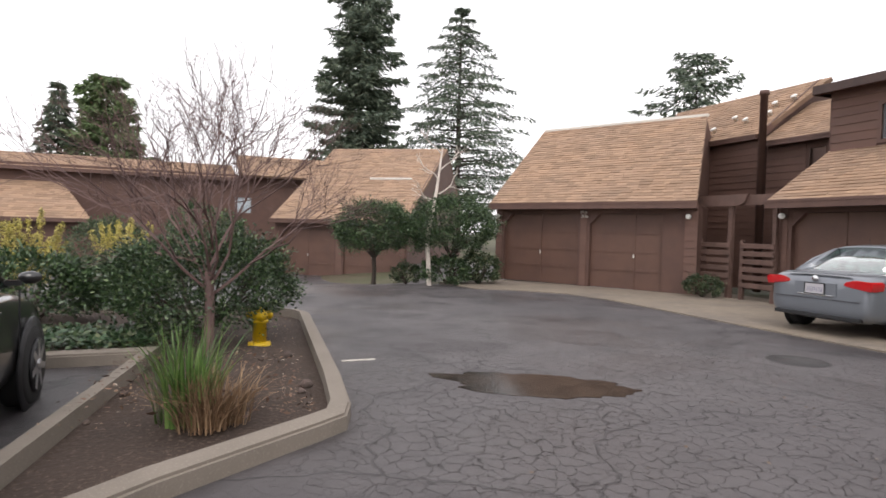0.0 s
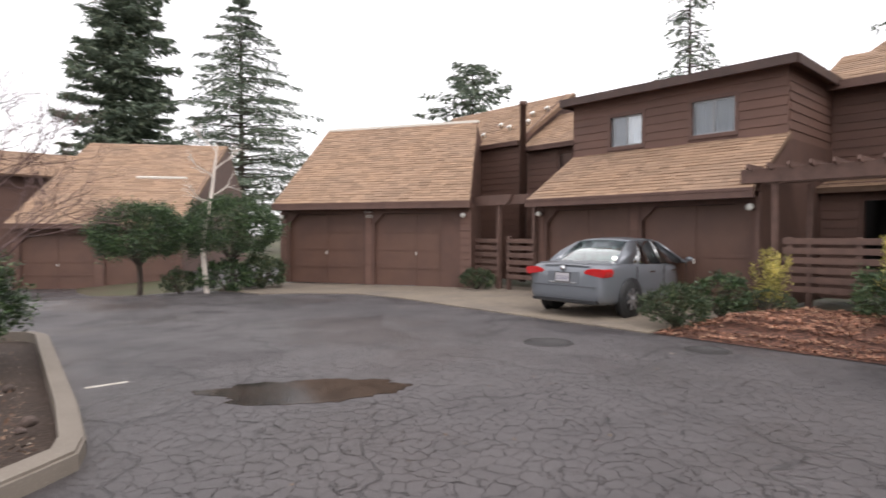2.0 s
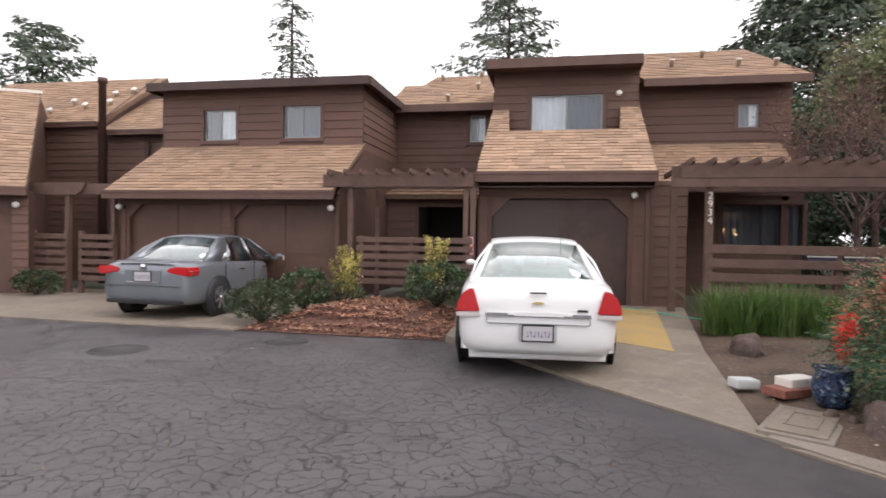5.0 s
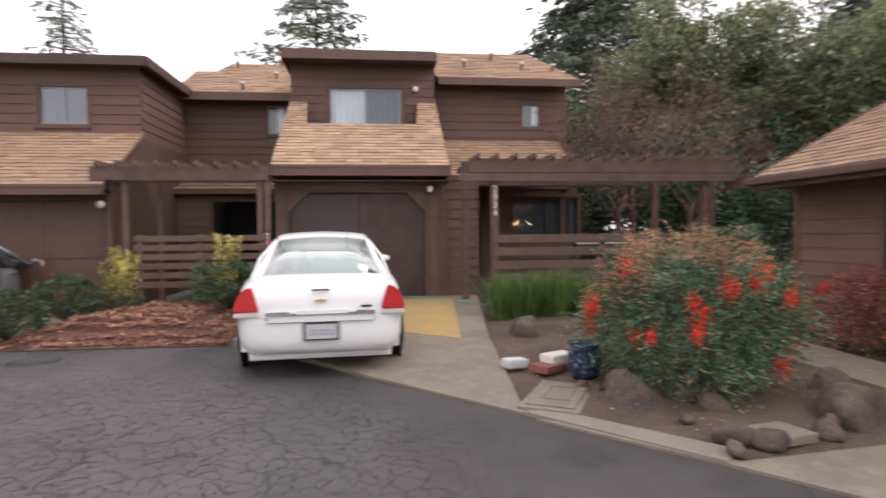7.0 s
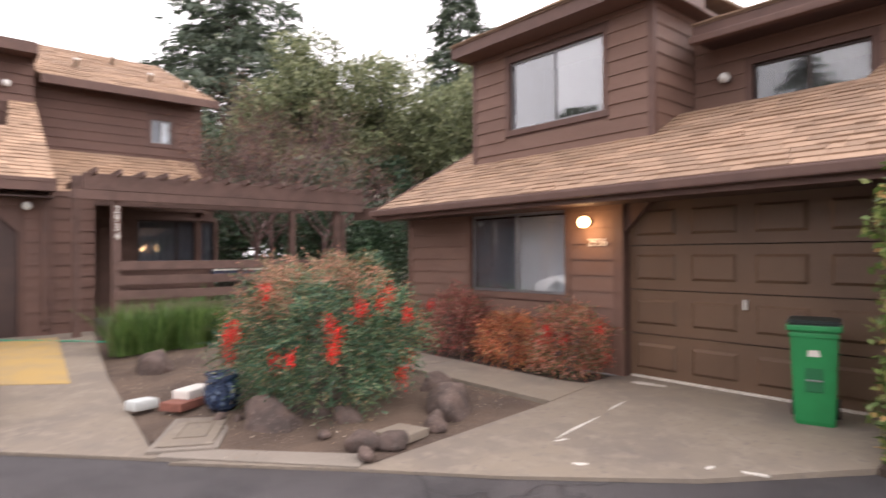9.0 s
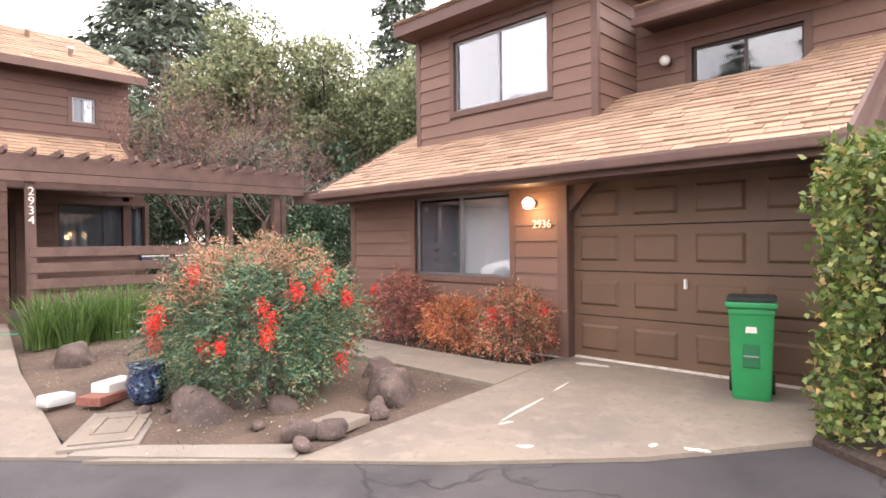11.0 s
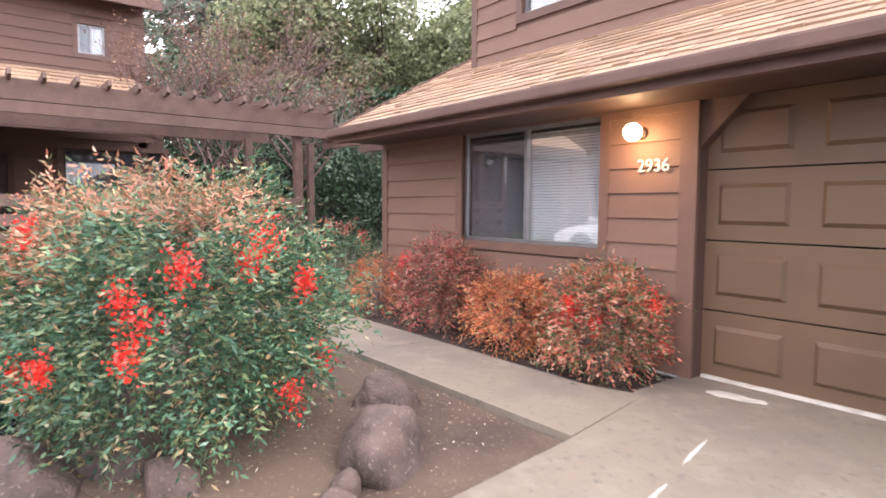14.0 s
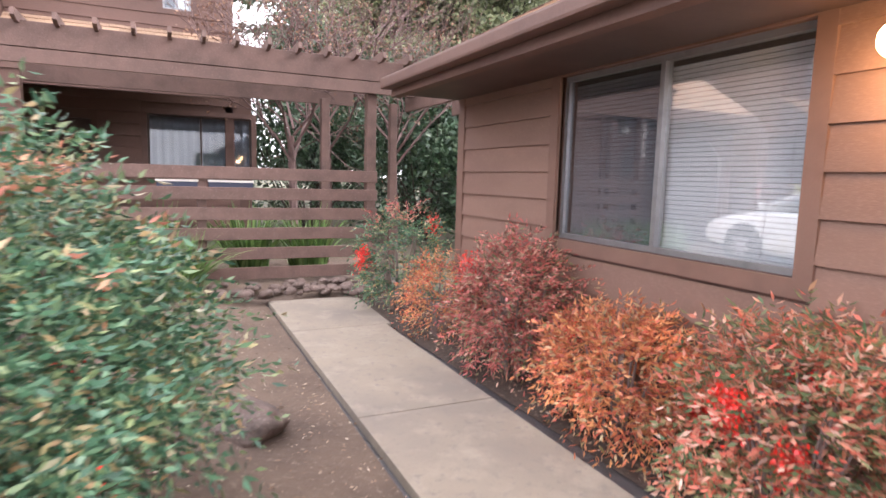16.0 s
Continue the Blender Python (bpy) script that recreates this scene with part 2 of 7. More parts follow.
def asphalt_mat():
    m = mat("wet cracked asphalt", (0.066, 0.059, 0.061), 0.6, [(0.35, (0.10, 0.09, 0.091), 0.42, 0.62), (1.1, (0.034, 0.030, 0.032), 0.5, 0.64), (9, (0.085, 0.077, 0.079), 0.5, 0.7), (130, (0.30, 0.28, 0.27), 0.62, 0.8)], [(200, 0.006)], coords="World")
    n, l = m.node_tree.nodes, m.node_tree.links
    b = n["Principled BSDF"]
    pos = n.new("ShaderNodeNewGeometry").outputs["Position"]
    wob = n.new("ShaderNodeTexNoise")
    wob.inputs["Scale"].default_value = 3.0
    l.new(pos, wob.inputs["Vector"])
    add = n.new("ShaderNodeVectorMath")
    add.operation = "MULTIPLY_ADD"
    add.inputs[1].default_value = (0.34, 0.34, 0)
    wob.inputs["Detail"].default_value = 6
    wob.inputs["Roughness"].default_value = 0.7
    l.new(wob.outputs["Color"], add.inputs[0])
    l.new(pos, add.inputs[2])
    flat = n.new("ShaderNodeVectorMath")
    flat.operation = "MULTIPLY"
    flat.inputs[1].default_value = (1, 1, 0)
    l.new(add.outputs[0], flat.inputs[0])
    vo = n.new("ShaderNodeTexVoronoi")
    vo.feature = "DISTANCE_TO_EDGE"
    vo.inputs["Scale"].default_value = 7.6
    l.new(flat.outputs[0], vo.inputs["Vector"])
    crack = n.new("ShaderNodeMapRange")
    crack.inputs["From Min"].default_value, crack.inputs["From Max"].default_value = 0.002, 0.02
    crack.inputs["To Min"].default_value, crack.inputs["To Max"].default_value = 0.85, 0.0
    l.new(vo.outputs["Distance"], crack.inputs["Value"])
    # the crazed patch lies in the middle of the court
    sub = n.new("ShaderNodeVectorMath")
    sub.operation = "DISTANCE"
    sub.inputs[1].default_value = (4.5, 3.0, 0)
    l.new(pos, sub.inputs[0])
    patch = n.new("ShaderNodeTexNoise")
    patch.inputs["Scale"].default_value = 0.6
    l.new(pos, patch.inputs["Vector"])
    pm = n.new("ShaderNodeMath")
    pm.operation = "MULTIPLY_ADD"
    pm.inputs[1].default_value = -3.0
    l.new(patch.outputs["Fac"], pm.inputs[0])
    l.new(sub.outputs["Value"], pm.inputs[2])
    pr = n.new("ShaderNodeMapRange")
    pr.inputs["From Min"].default_value, pr.inputs["From Max"].default_value = 1.6, 3.2
    pr.inputs["To Min"].default_value, pr.inputs["To Max"].default_value = 1.0, 0.0
    l.new(pm.outputs[0], pr.inputs["Value"])
    both = n.new("ShaderNodeMath")
    both.operation = "MULTIPLY"
    l.new(crack.outputs[0], both.inputs[0])
    l.new(pr.outputs[0], both.inputs[1])
    # long lone cracks everywhere
    vo2 = n.new("ShaderNodeTexVoronoi")
    vo2.feature = "DISTANCE_TO_EDGE"
    vo2.inputs["Scale"].default_value = 0.42
    wob2 = n.new("ShaderNodeTexNoise")
    wob2.inputs["Scale"].default_value = 1.2
    wob2.inputs["Detail"].default_value = 6
    l.new(pos, wob2.inputs["Vector"])
    add2 = n.new("ShaderNodeVectorMath")
    add2.operation = "MULTIPLY_ADD"
    add2.inputs[1].default_value = (1.2, 1.2, 0)
    l.new(wob2.outputs["Color"], add2.inputs[0])
    l.new(pos, add2.inputs[2])
    l.new(add2.outputs[0], vo2.inputs["Vector"])
    c2 = n.new("ShaderNodeMapRange")
    c2.inputs["From Min"].default_value, c2.inputs["From Max"].default_value = 0.002, 0.009
    c2.inputs["To Min"].default_value, c2.inputs["To Max"].default_value = 0.6, 0.0
    l.new(vo2.outputs["Distance"], c2.inputs["Value"])
    top = n.new("ShaderNodeMath")
    top.operation = "MAXIMUM"
    l.new(both.outputs[0], top.inputs[0])
    l.new(c2.outputs[0], top.inputs[1])
    old = b.inputs["Base Color"].links[0].from_socket
    # the crazed patch is older and paler, the strip towards the driveways newer and darker
    split = n.new("ShaderNodeSeparateXYZ")
    l.new(add2.outputs[0], split.inputs[0])
    newer = n.new("ShaderNodeMapRange")
    newer.inputs["From Min"].default_value, newer.inputs["From Max"].default_value = 0.9, 0.3
    newer.inputs["To Max"].default_value = 0.5
    l.new(split.outputs["Y"], newer.inputs["Value"])
    for mask, tone in ((pr.outputs[0], (0.118, 0.106, 0.108)), (newer.outputs[0], (0.040, 0.036, 0.038))):
        half = n.new("ShaderNodeMath")
        half.operation = "MULTIPLY"
        half.inputs[1].default_value = 0.55 if tone[0] > 0.1 else 1.0
        l.new(mask, half.inputs[0])
        age = n.new("ShaderNodeMix")
        age.data_type = "RGBA"
        l.new(half.outputs[0], age.inputs["Factor"])
        l.new(old, age.inputs["A"])
        age.inputs["B"].default_value = (*tone, 1)
        old = age.outputs["Result"]
    mx = n.new("ShaderNodeMix")
    mx.data_type = "RGBA"
    l.new(top.outputs[0], mx.inputs["Factor"])
    l.new(old, mx.inputs["A"])
    mx.inputs["B"].default_value = (0.014, 0.013, 0.014, 1)
    l.new(mx.outputs["Result"], b.inputs["Base Color"])
    bp = n.new("ShaderNodeBump")
    bp.invert = True
    bp.inputs["Distance"].default_value = 0.01
    l.new(top.outputs[0], bp.inputs["Height"])
    l.new(b.inputs["Normal"].links[0].from_socket, bp.inputs["Normal"])
    l.new(bp.outputs[0], b.inputs["Normal"])
    # damp areas shine more
    wet = n.new("ShaderNodeTexNoise")
    wet.inputs["Scale"].default_value = 0.45
    wet.inputs["Detail"].default_value = 4
    l.new(pos, wet.inputs["Vector"])
    wr = n.new("ShaderNodeMapRange")
    wr.inputs["From Min"].default_value, wr.inputs["From Max"].default_value = 0.4, 0.62
    wr.inputs["To Min"].default_value, wr.inputs["To Max"].default_value = 0.30, 0.68
    l.new(wet.outputs["Fac"], wr.inputs["Value"])
    l.new(wr.outputs[0], b.inputs["Roughness"])
    return m


M_ASPHALT = asphalt_mat()
M_WATER = mat("muddy water", (0.045, 0.033, 0.027), 0.12, [(3.5, (0.022, 0.017, 0.015), 0.45, 0.6)], spec=0.06)

# ---- builders ----
def from_bm(name, bm, material, parent=None, label=""):
    me = bpy.data.meshes.new(name)
    bm.to_mesh(me)
    bm.free()
    if material is not None:
        me.materials.append(material)
    ob = new(name, me)
    ob.parent = parent
    if label:
        tagged(ob, label)
    return ob


def part(name, bm, material, parent=None, label="", m=None):
    ob = from_bm(name, bm, material, parent, label)
    if m is not None:
        ob.matrix_basis = m
    return ob


def raw(name, verts, faces, material, parent=None, label="", m=None, smooth=False):
    me = bpy.data.meshes.new(name)
    me.from_pydata([tuple(map(float, v)) for v in verts] if not isinstance(verts, np.ndarray) else verts.tolist(), [], faces if not isinstance(faces, np.ndarray) else faces.tolist())
    me.materials.append(material)
    if smooth:
        me.polygons.foreach_set("use_smooth", [True] * len(me.polygons))
    me.update()
    ob = new(name, me)
    ob.parent = parent
    if m is not None:
        ob.matrix_basis = m
    if label:
        tagged(ob, label)
    return ob


def empty(name, m, label="", category="", group="", kind=""):
    ob = new(name)
    ob.empty_display_size = 0.3
    ob.matrix_basis = m
    return tagged(ob, label, category, group, kind)


def add_box(bm, x0, x1, y0, y1, z0, z1, m=None):
    v = [bm.verts.new(Vector((x, y, z)) if m is None else m @ Vector((x, y, z))) for x in (x0, x1) for y in (y0, y1) for z in (z0, z1)]
    for f in ((0, 1, 3, 2), (4, 6, 7, 5), (0, 4, 5, 1), (2, 3, 7, 6), (0, 2, 6, 4), (1, 5, 7, 3)):
        bm.faces.new([v[k] for k in f])
    return v


def boxes(name, items, material, parent=None, label="", bevel=0.0, m=None):
    bm = bmesh.new()
    for b in items:
        add_box(bm, *b)
    if bevel:
        bmesh.ops.bevel(bm, geom=bm.edges[:], offset=bevel, segments=2, affect="EDGES", profile=0.6)
    bmesh.ops.recalc_face_normals(bm, faces=bm.faces[:])
    return part(name, bm, material, parent, label, m)


def prism(name, outline, z0, z1, material, parent=None, label="", m=None, bevel=0.0, axis="z"):
    """An outline of (a, b), raised from z0 to z1. axis y: the outline lies in x and z and is pushed along y."""
    bm = bmesh.new()
    put = (lambda a, b, c: (a, b, c)) if axis == "z" else (lambda a, b, c: (a, c, b)) if axis == "y" else (lambda a, b, c: (c, a, b))
    lo = [bm.verts.new(put(a, b, z0)) for a, b in outline]
    hi = [bm.verts.new(put(a, b, z1)) for a, b in outline]
    bm.faces.new(lo[::-1])
    bm.faces.new(hi)
    for k in range(len(lo)):
        j = (k + 1) % len(lo)
        bm.faces.new((lo[k], lo[j], hi[j], hi[k]))
    bmesh.ops.recalc_face_normals(bm, faces=bm.faces[:])
    if bevel:
        bmesh.ops.bevel(bm, geom=bm.edges[:], offset=bevel, segments=2, affect="EDGES")
    return part(name, bm, material, parent, label, m)


def tube(bm, pts, radii, sides=6):
    rings = []
    pts = [Vector(p) for p in pts]
    for k, p in enumerate(pts):
        d = (pts[min(k + 1, len(pts) - 1)] - pts[max(k - 1, 0)]).normalized()
        a = d.orthogonal().normalized()
        b = d.cross(a)
        rings.append([bm.verts.new(p + (a * math.cos(q) + b * math.sin(q)) * radii[k]) for q in [2 * math.pi * s / sides for s in range(sides)]])
    for r, s in zip(rings, rings[1:]):
        # keep the rings from twisting
        off = min(range(sides), key=lambda o: sum((r[k].co - s[(k + o) % sides].co).length for k in range(0, sides, 2)))
        for k in range(sides):
            bm.faces.new((r[k], r[(k + 1) % sides], s[(k + 1 + off) % sides], s[(k + off) % sides]))
    bm.faces.new(rings[0][::-1])
    bm.faces.new(rings[-1])


def lathe(name, profile, material, parent=None, label="", m=None, sides=20):
    vs, fs = [], []
    for r, z in profile:
        vs += [(r * math.cos(2 * math.pi * k / sides), r * math.sin(2 * math.pi * k / sides), z) for k in range(sides)]
    for j in range(len(profile) - 1):
        for k in range(sides):
            a, b = j * sides + k, j * sides + (k + 1) % sides
            fs.append((a, b, b + sides, a + sides))
    fs.append(tuple(range(sides))[::-1])
    fs.append(tuple(range((len(profile) - 1) * sides, len(profile) * sides)))
    return raw(name, vs, fs, material, parent, label, m, smooth=True)


BOARDS = {}


def board_mesh(length, pitch, mt):
    key = (round(length, 2), pitch, mt.name)
    if key not in BOARDS:
        L = key[0]
        bm = bmesh.new()
        sec = ((0, 0), (-0.028, 0.002), (-0.006, pitch + 0.018), (0, pitch + 0.018))
        a = [bm.verts.new((0, y, z)) for y, z in sec]
        b = [bm.verts.new((L, y, z)) for y, z in sec]
        bm.faces.new(a)
        bm.faces.new(b[::-1])
        for k in range(4):
            bm.faces.new((a[k], b[k], b[(k + 1) % 4], a[(k + 1) % 4]))
        bmesh.ops.recalc_face_normals(bm, faces=bm.faces[:])
        me = bpy.data.meshes.new("siding_board")
        bm.to_mesh(me)
        bm.free()
        me.materials.append(mt)
        BOARDS[key] = me
    return BOARDS[key]


LATE_BOARDS = []


def wall(house, m, w, h0, h1, holes=(), pitch=0.2, thick=0.14, label="", top=None, lap=True, name="wall"):
    """A sided wall in the plane y = 0 of m, from x = 0 to w. holes: (x0, x1, z0, z1)."""
    xs = sorted({0, w, *[h[0] for h in holes], *[h[1] for h in holes]})
    items = []
    for a, b in zip(xs, xs[1:]):
        mid = (a + b) / 2
        cuts = sorted((h[2], h[3]) for h in holes if h[0] < mid < h[1])
        z = h0
        for c, d in cuts:
            if c - z > 0.01:
                items.append((a, b, 0, thick, z, c))
            z = d
        if h1 - z > 0.01:
            items.append((a, b, 0, thick, z, h1))
    ob = boxes(name, items[:1], M_WALL, house, label, m=m)
    for piece in items[1:]:
        boxes("wall_panel", [piece], M_WALL, ob)
    if lap:
        z = h0
        while z < h1 - 0.03:
            p = min(pitch, h1 - z)
            spans, x = [], 0.0
            for c, d in sorted((h[0] - 0.09, h[1] + 0.09) for h in holes if h[2] - 0.09 < z + pitch * 0.6 and h[3] + 0.09 > z + pitch * 0.4):
                spans.append((x, c))
                x = d
            spans.append((x, w))
            for a, b in spans:
                if b - a > 0.04:
                    LATE_BOARDS.append((ob, a, b - a, z, p, M_SIDING_BRIGHT if house.get("brightened") else M_SIDING))
            z += pitch
    return ob


def lay_boards():
    for ob, a, length, z, p, paint in LATE_BOARDS:
        o = new("siding_board", board_mesh(length, round(p - 0.018 if p < 0.2 else p, 2), paint))
        o.parent = ob
        o.matrix_basis = Matrix.Translation((a, -0.002, z))


LATE_SHINGLES = []


def span_at(poly, y):
    xs = []
    for k in range(len(poly)):
        (x0, y0), (x1, y1) = poly[k], poly[(k + 1) % len(poly)]
        if (y0 <= y) != (y1 <= y):
            xs.append(x0 + (x1 - x0) * (y - y0) / (y1 - y0))
    xs.sort()
    return [(xs[k], xs[k + 1]) for k in range(0, len(xs) - 1, 2)]


def shingles(house, m, poly, near=0, width=0.30, course=0.145, label="", thick=0.12, name="roof"):
    """A shingled slope: poly in x along the eave and y up the slope, in the plane z = 0 of m."""
    rnd = random.Random(int(abs(poly[1][0]) * 1000) + len(poly))
    deck = prism(name, poly, -thick, 0, M_ROOFBASE, house, label, m)
    y0, y1 = min(p[1] for p in poly), max(p[1] for p in poly)
    tabs, row, y = [], 0, y0 - 0.02
    while y < y1 - 0.05:
        for a, b in span_at(poly, min(max(y + course * 0.5, y0 + 0.01), y1 - 0.01)):
            x = a - rnd.random() * width
            while x < b:
                wd = width * rnd.choice((0.5, 0.75, 1.0, 1.0, 1.25))
                c, d = max(a, x), min(b, x + wd - 0.006)
                if d - c > 0.03:
                    tabs.append((c, d, y + rnd.uniform(-0.009, 0.009), rnd.choice((0.009, 0.012, 0.015, 0.021))))
                x += wd
        y += course
        row += 1
    mid_near, far = tabs[:near], tabs[near:]
    for c, d, y, t in mid_near:
        LATE_SHINGLES.append((deck, c, d - c, y, t, course))
    if far:
        V, Fc = [], []
        for c, d, y, t in far:
            k = len(V)
            V += [(c, y, 0.002), (d, y, 0.002), (c, y, t + 0.006), (d, y, t + 0.006), (c, y + course * 1.25, 0.003), (d, y + course * 1.25, 0.003)]
            Fc += [(k, k + 1, k + 3, k + 2), (k + 2, k + 3, k + 5, k + 4), (k, k + 2, k + 4), (k + 1, k + 5, k + 3)]
        o = raw("shingles", V, Fc, M_SHINGLE, deck)
        tagged(o, kind="stuff")
    return deck


TAB = {}


def lay_shingles():
    for deck, x, w, y, t, course in LATE_SHINGLES:
        key = (round(w, 2), round(t, 3))
        if key not in TAB:
            w2, t2 = key
            me = bpy.data.meshes.new("shingle")
            me.from_pydata([(0, 0, 0.002), (w2, 0, 0.002), (0, 0, t2 + 0.006), (w2, 0, t2 + 0.006), (0, course * 1.25, 0.003), (w2, course * 1.25, 0.003)], [], [(0, 1, 3, 2), (2, 3, 5, 4), (0, 2, 4), (1, 5, 3)])
            me.materials.append(M_SHINGLE1)
            TAB[key] = me
        o = new("shingle", TAB[key])
        o.parent = deck
        o.matrix_basis = Matrix.Translation((x, y, 0))


def slope_m(x, y, z, y2, z2):
    """The plane of a roof whose eave runs along x from (x, y, z) and whose slope rises towards (y2, z2)."""
    a = math.degrees(math.atan2(z2 - z, y2 - y))
    return pose(x, y, z, a, 0, 0), math.hypot(z2 - z, y2 - y)


def window(house, m, w, h, panes=2, blind=None, frame_mat=None, dark=(), casing=0.09, label="", name="window", trim_mat=None):
    """A sliding window in a hole: m at the hole's lower corner, x along, y into the house."""
    frame_mat = frame_mat or M_ALU
    win = empty(name, m)
    win.parent = house
    if label:
        tagged(win, label)
    t = 0.035
    boxes("window_frame", [(0, w, 0.03, 0.08, 0, t), (0, w, 0.03, 0.08, h - t, h), (0, t, 0.03, 0.08, t, h - t), (w - t, w, 0.03, 0.08, t, h - t)]
          + [(w * k / panes - t / 2, w * k / panes + t / 2, 0.025, 0.085, t, h - t) for k in range(1, panes)], frame_mat, win)
    if casing:
        c = casing
        for b in ((-c, w + c, -0.03, 0.02, -c, 0), (-c, w + c, -0.03, 0.02, h, h + c), (-c, 0, -0.03, 0.02, 0, h), (w, w + c, -0.03, 0.02, 0, h)):
            boxes("casing", [b], trim_mat or M_TRIM, win)
    for k in range(panes):
        a, b = w * k / panes + t * 0.6, w * (k + 1) / panes - t * 0.6
        g = boxes("pane", [(a, b, 0.05, 0.056, t, h - t)], M_GLASSDARK if k in dark else M_GLASS, win)
        g.visible_shadow = False
    # an added near-black box behind the panes keeps stray skylight out
    if blind == "blind":
        n = int((h - 0.06) / 0.027)
        bm = bmesh.new()
        for k in range(n):
            z = 0.03 + k * 0.027
            add_box(bm, 0.04, w - 0.04, -0.0125, 0.0125, -0.001, 0.001, pose(0, 0.10, z, 76, 0, 0))
        part("blind", bm, M_BLIND, win)
        boxes("room_back", [(-0.05, w + 0.05, 0.9, 0.95, -0.1, h + 0.1), (-0.08, -0.03, 0.15, 0.9, -0.1, h + 0.1), (w + 0.03, w + 0.08, 0.15, 0.9, -0.1, h + 0.1), (-0.05, w + 0.05, 0.15, 0.9, h + 0.05, h + 0.1), (-0.05, w + 0.05, 0.15, 0.9, -0.1, -0.05)], M_UNLIT, win)
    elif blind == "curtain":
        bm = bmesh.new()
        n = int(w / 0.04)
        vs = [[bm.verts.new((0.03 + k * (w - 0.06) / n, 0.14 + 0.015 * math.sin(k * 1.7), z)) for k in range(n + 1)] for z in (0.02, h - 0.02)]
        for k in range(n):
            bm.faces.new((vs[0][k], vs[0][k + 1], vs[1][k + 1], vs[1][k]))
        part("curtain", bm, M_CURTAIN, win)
        boxes("room_back", [(-0.05, w + 0.05, 0.9, 0.95, -0.1, h + 0.1), (-0.08, -0.03, 0.15, 0.9, -0.1, h + 0.1), (w + 0.03, w + 0.08, 0.15, 0.9, -0.1, h + 0.1), (-0.05, w + 0.05, 0.15, 0.9, h + 0.05, h + 0.1), (-0.05, w + 0.05, 0.15, 0.9, -0.1, -0.05)], M_UNLIT, win)
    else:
        boxes("room_back", [(-0.05, w + 0.05, 0.9, 0.95, -0.1, h + 0.1), (-0.08, -0.03, 0.15, 0.9, -0.1, h + 0.1), (w + 0.03, w + 0.08, 0.15, 0.9, -0.1, h + 0.1), (-0.05, w + 0.05, 0.15, 0.9, h + 0.05, h + 0.1), (-0.05, w + 0.05, 0.15, 0.9, -0.1, -0.05)], M_UNLIT, win)
    return win


def garage_door(house, m, w, h, rows, cols, style, mt, chamfer=0.3, label=""):
    d = empty("garage_door", m)
    d.parent = house
    if label:
        tagged(d, label)
    # added dark board that stops light coming through the door seams
    boxes("door_back", [(-0.02, w + 0.02, 0.16, 0.19, 0, h + 0.02)], M_UNLIT, d)
    for r in range(rows):
        z0, z1 = h * r / rows, h * (r + 1) / rows - 0.012
        boxes("door_section", [(0, w, 0.10, 0.15, z0, z1)], mt, d)
        for c in range(cols):
            a, b = w * (c + 0.14) / cols, w * (c + 0.86) / cols
            if style == "raised":
                q0, q1 = z0 + (z1 - z0) * 0.22, z0 + (z1 - z0) * 0.80
                bm = bmesh.new()
                v = add_box(bm, a, b, 0.074, 0.1, q0, q1)
                for k in (0, 1, 4, 5):
                    v[k].co.x += 0.03 if v[k].co.x < (a + b) / 2 else -0.03
                    v[k].co.z += 0.03 if v[k].co.z < (q0 + q1) / 2 else -0.03
                part("panel", bm, mt, d)
    if style == "boards":
        boxes("rail", [(0, w, 0.08, 0.1, h * k / rows - 0.03, h * k / rows + 0.03) for k in range(1, rows)] + [(w / 2 - 0.03, w / 2 + 0.03, 0.078, 0.1, 0, h)], mt, d)
    for sx, s in ((0, 1), (w, -1)):
        prism("corner_brace", [(sx, h), (sx + s * chamfer, h), (sx, h - chamfer)], -0.01, 0.12, M_TRIM, d, axis="y")
    boxes("handle", [(w * 0.5 - 0.012, w * 0.5 + 0.012, 0.05, 0.1, h * 0.42, h * 0.42 + 0.1)], M_WHITE, d, "white lock handle")
    return d


def globe(house, m, material, label, lit=False):
    """A wall lamp: plate, arm and opal globe; y points into the wall."""
    g = empty("wall_lamp", m)
    g.parent = house
    tagged(g, label)
    lathe("back_plate", [(0.0, 0), (0.05, 0), (0.05, 0.015), (0.03, 0.03), (0.0, 0.03)], M_DARKTRIM_SHADE, g, m=pose(0, 0, 0.0, 90, 0, 0), sides=14)
    boxes("arm", [(-0.012, 0.012, -0.09, -0.02, -0.012, 0.012)], M_DARKTRIM_SHADE, g)
    r = 0.072
    lathe("globe", [(0.001 + r * math.sin(math.pi * k / 10), -r * math.cos(math.pi * k / 10)) for k in range(11)], material, g, m=pose(0, -0.14, 0, 0, 0, 0), sides=18)
    return g


def downpipe(house, x, y, z0, z1, m):
    p = boxes("downpipe", [(x - 0.035, x + 0.035, y - 0.06, y, z0, z1)], M_TRIM, house, bevel=0.01, m=m)
    return p


def fascia(house, m, w, h=0.19, t=0.09, name="fascia", mt=None):
    return boxes(name, [(0, w, -t, 0, -h, 0), (0, w, -t - 0.012, -t, -0.05, 0.012)], mt or M_TRIM, house, bevel=0.004, m=m)

# ---- ground ----
def smooth(a):
    a = max(0.0, min(1.0, a))
    return a * a * (3 - 2 * a)


def gz(x, y):
    """The height of the ground: the court falls away to the north."""
    return -0.6 * smooth((y - 14.5) / 9) * smooth((9.5 - x) / 3)


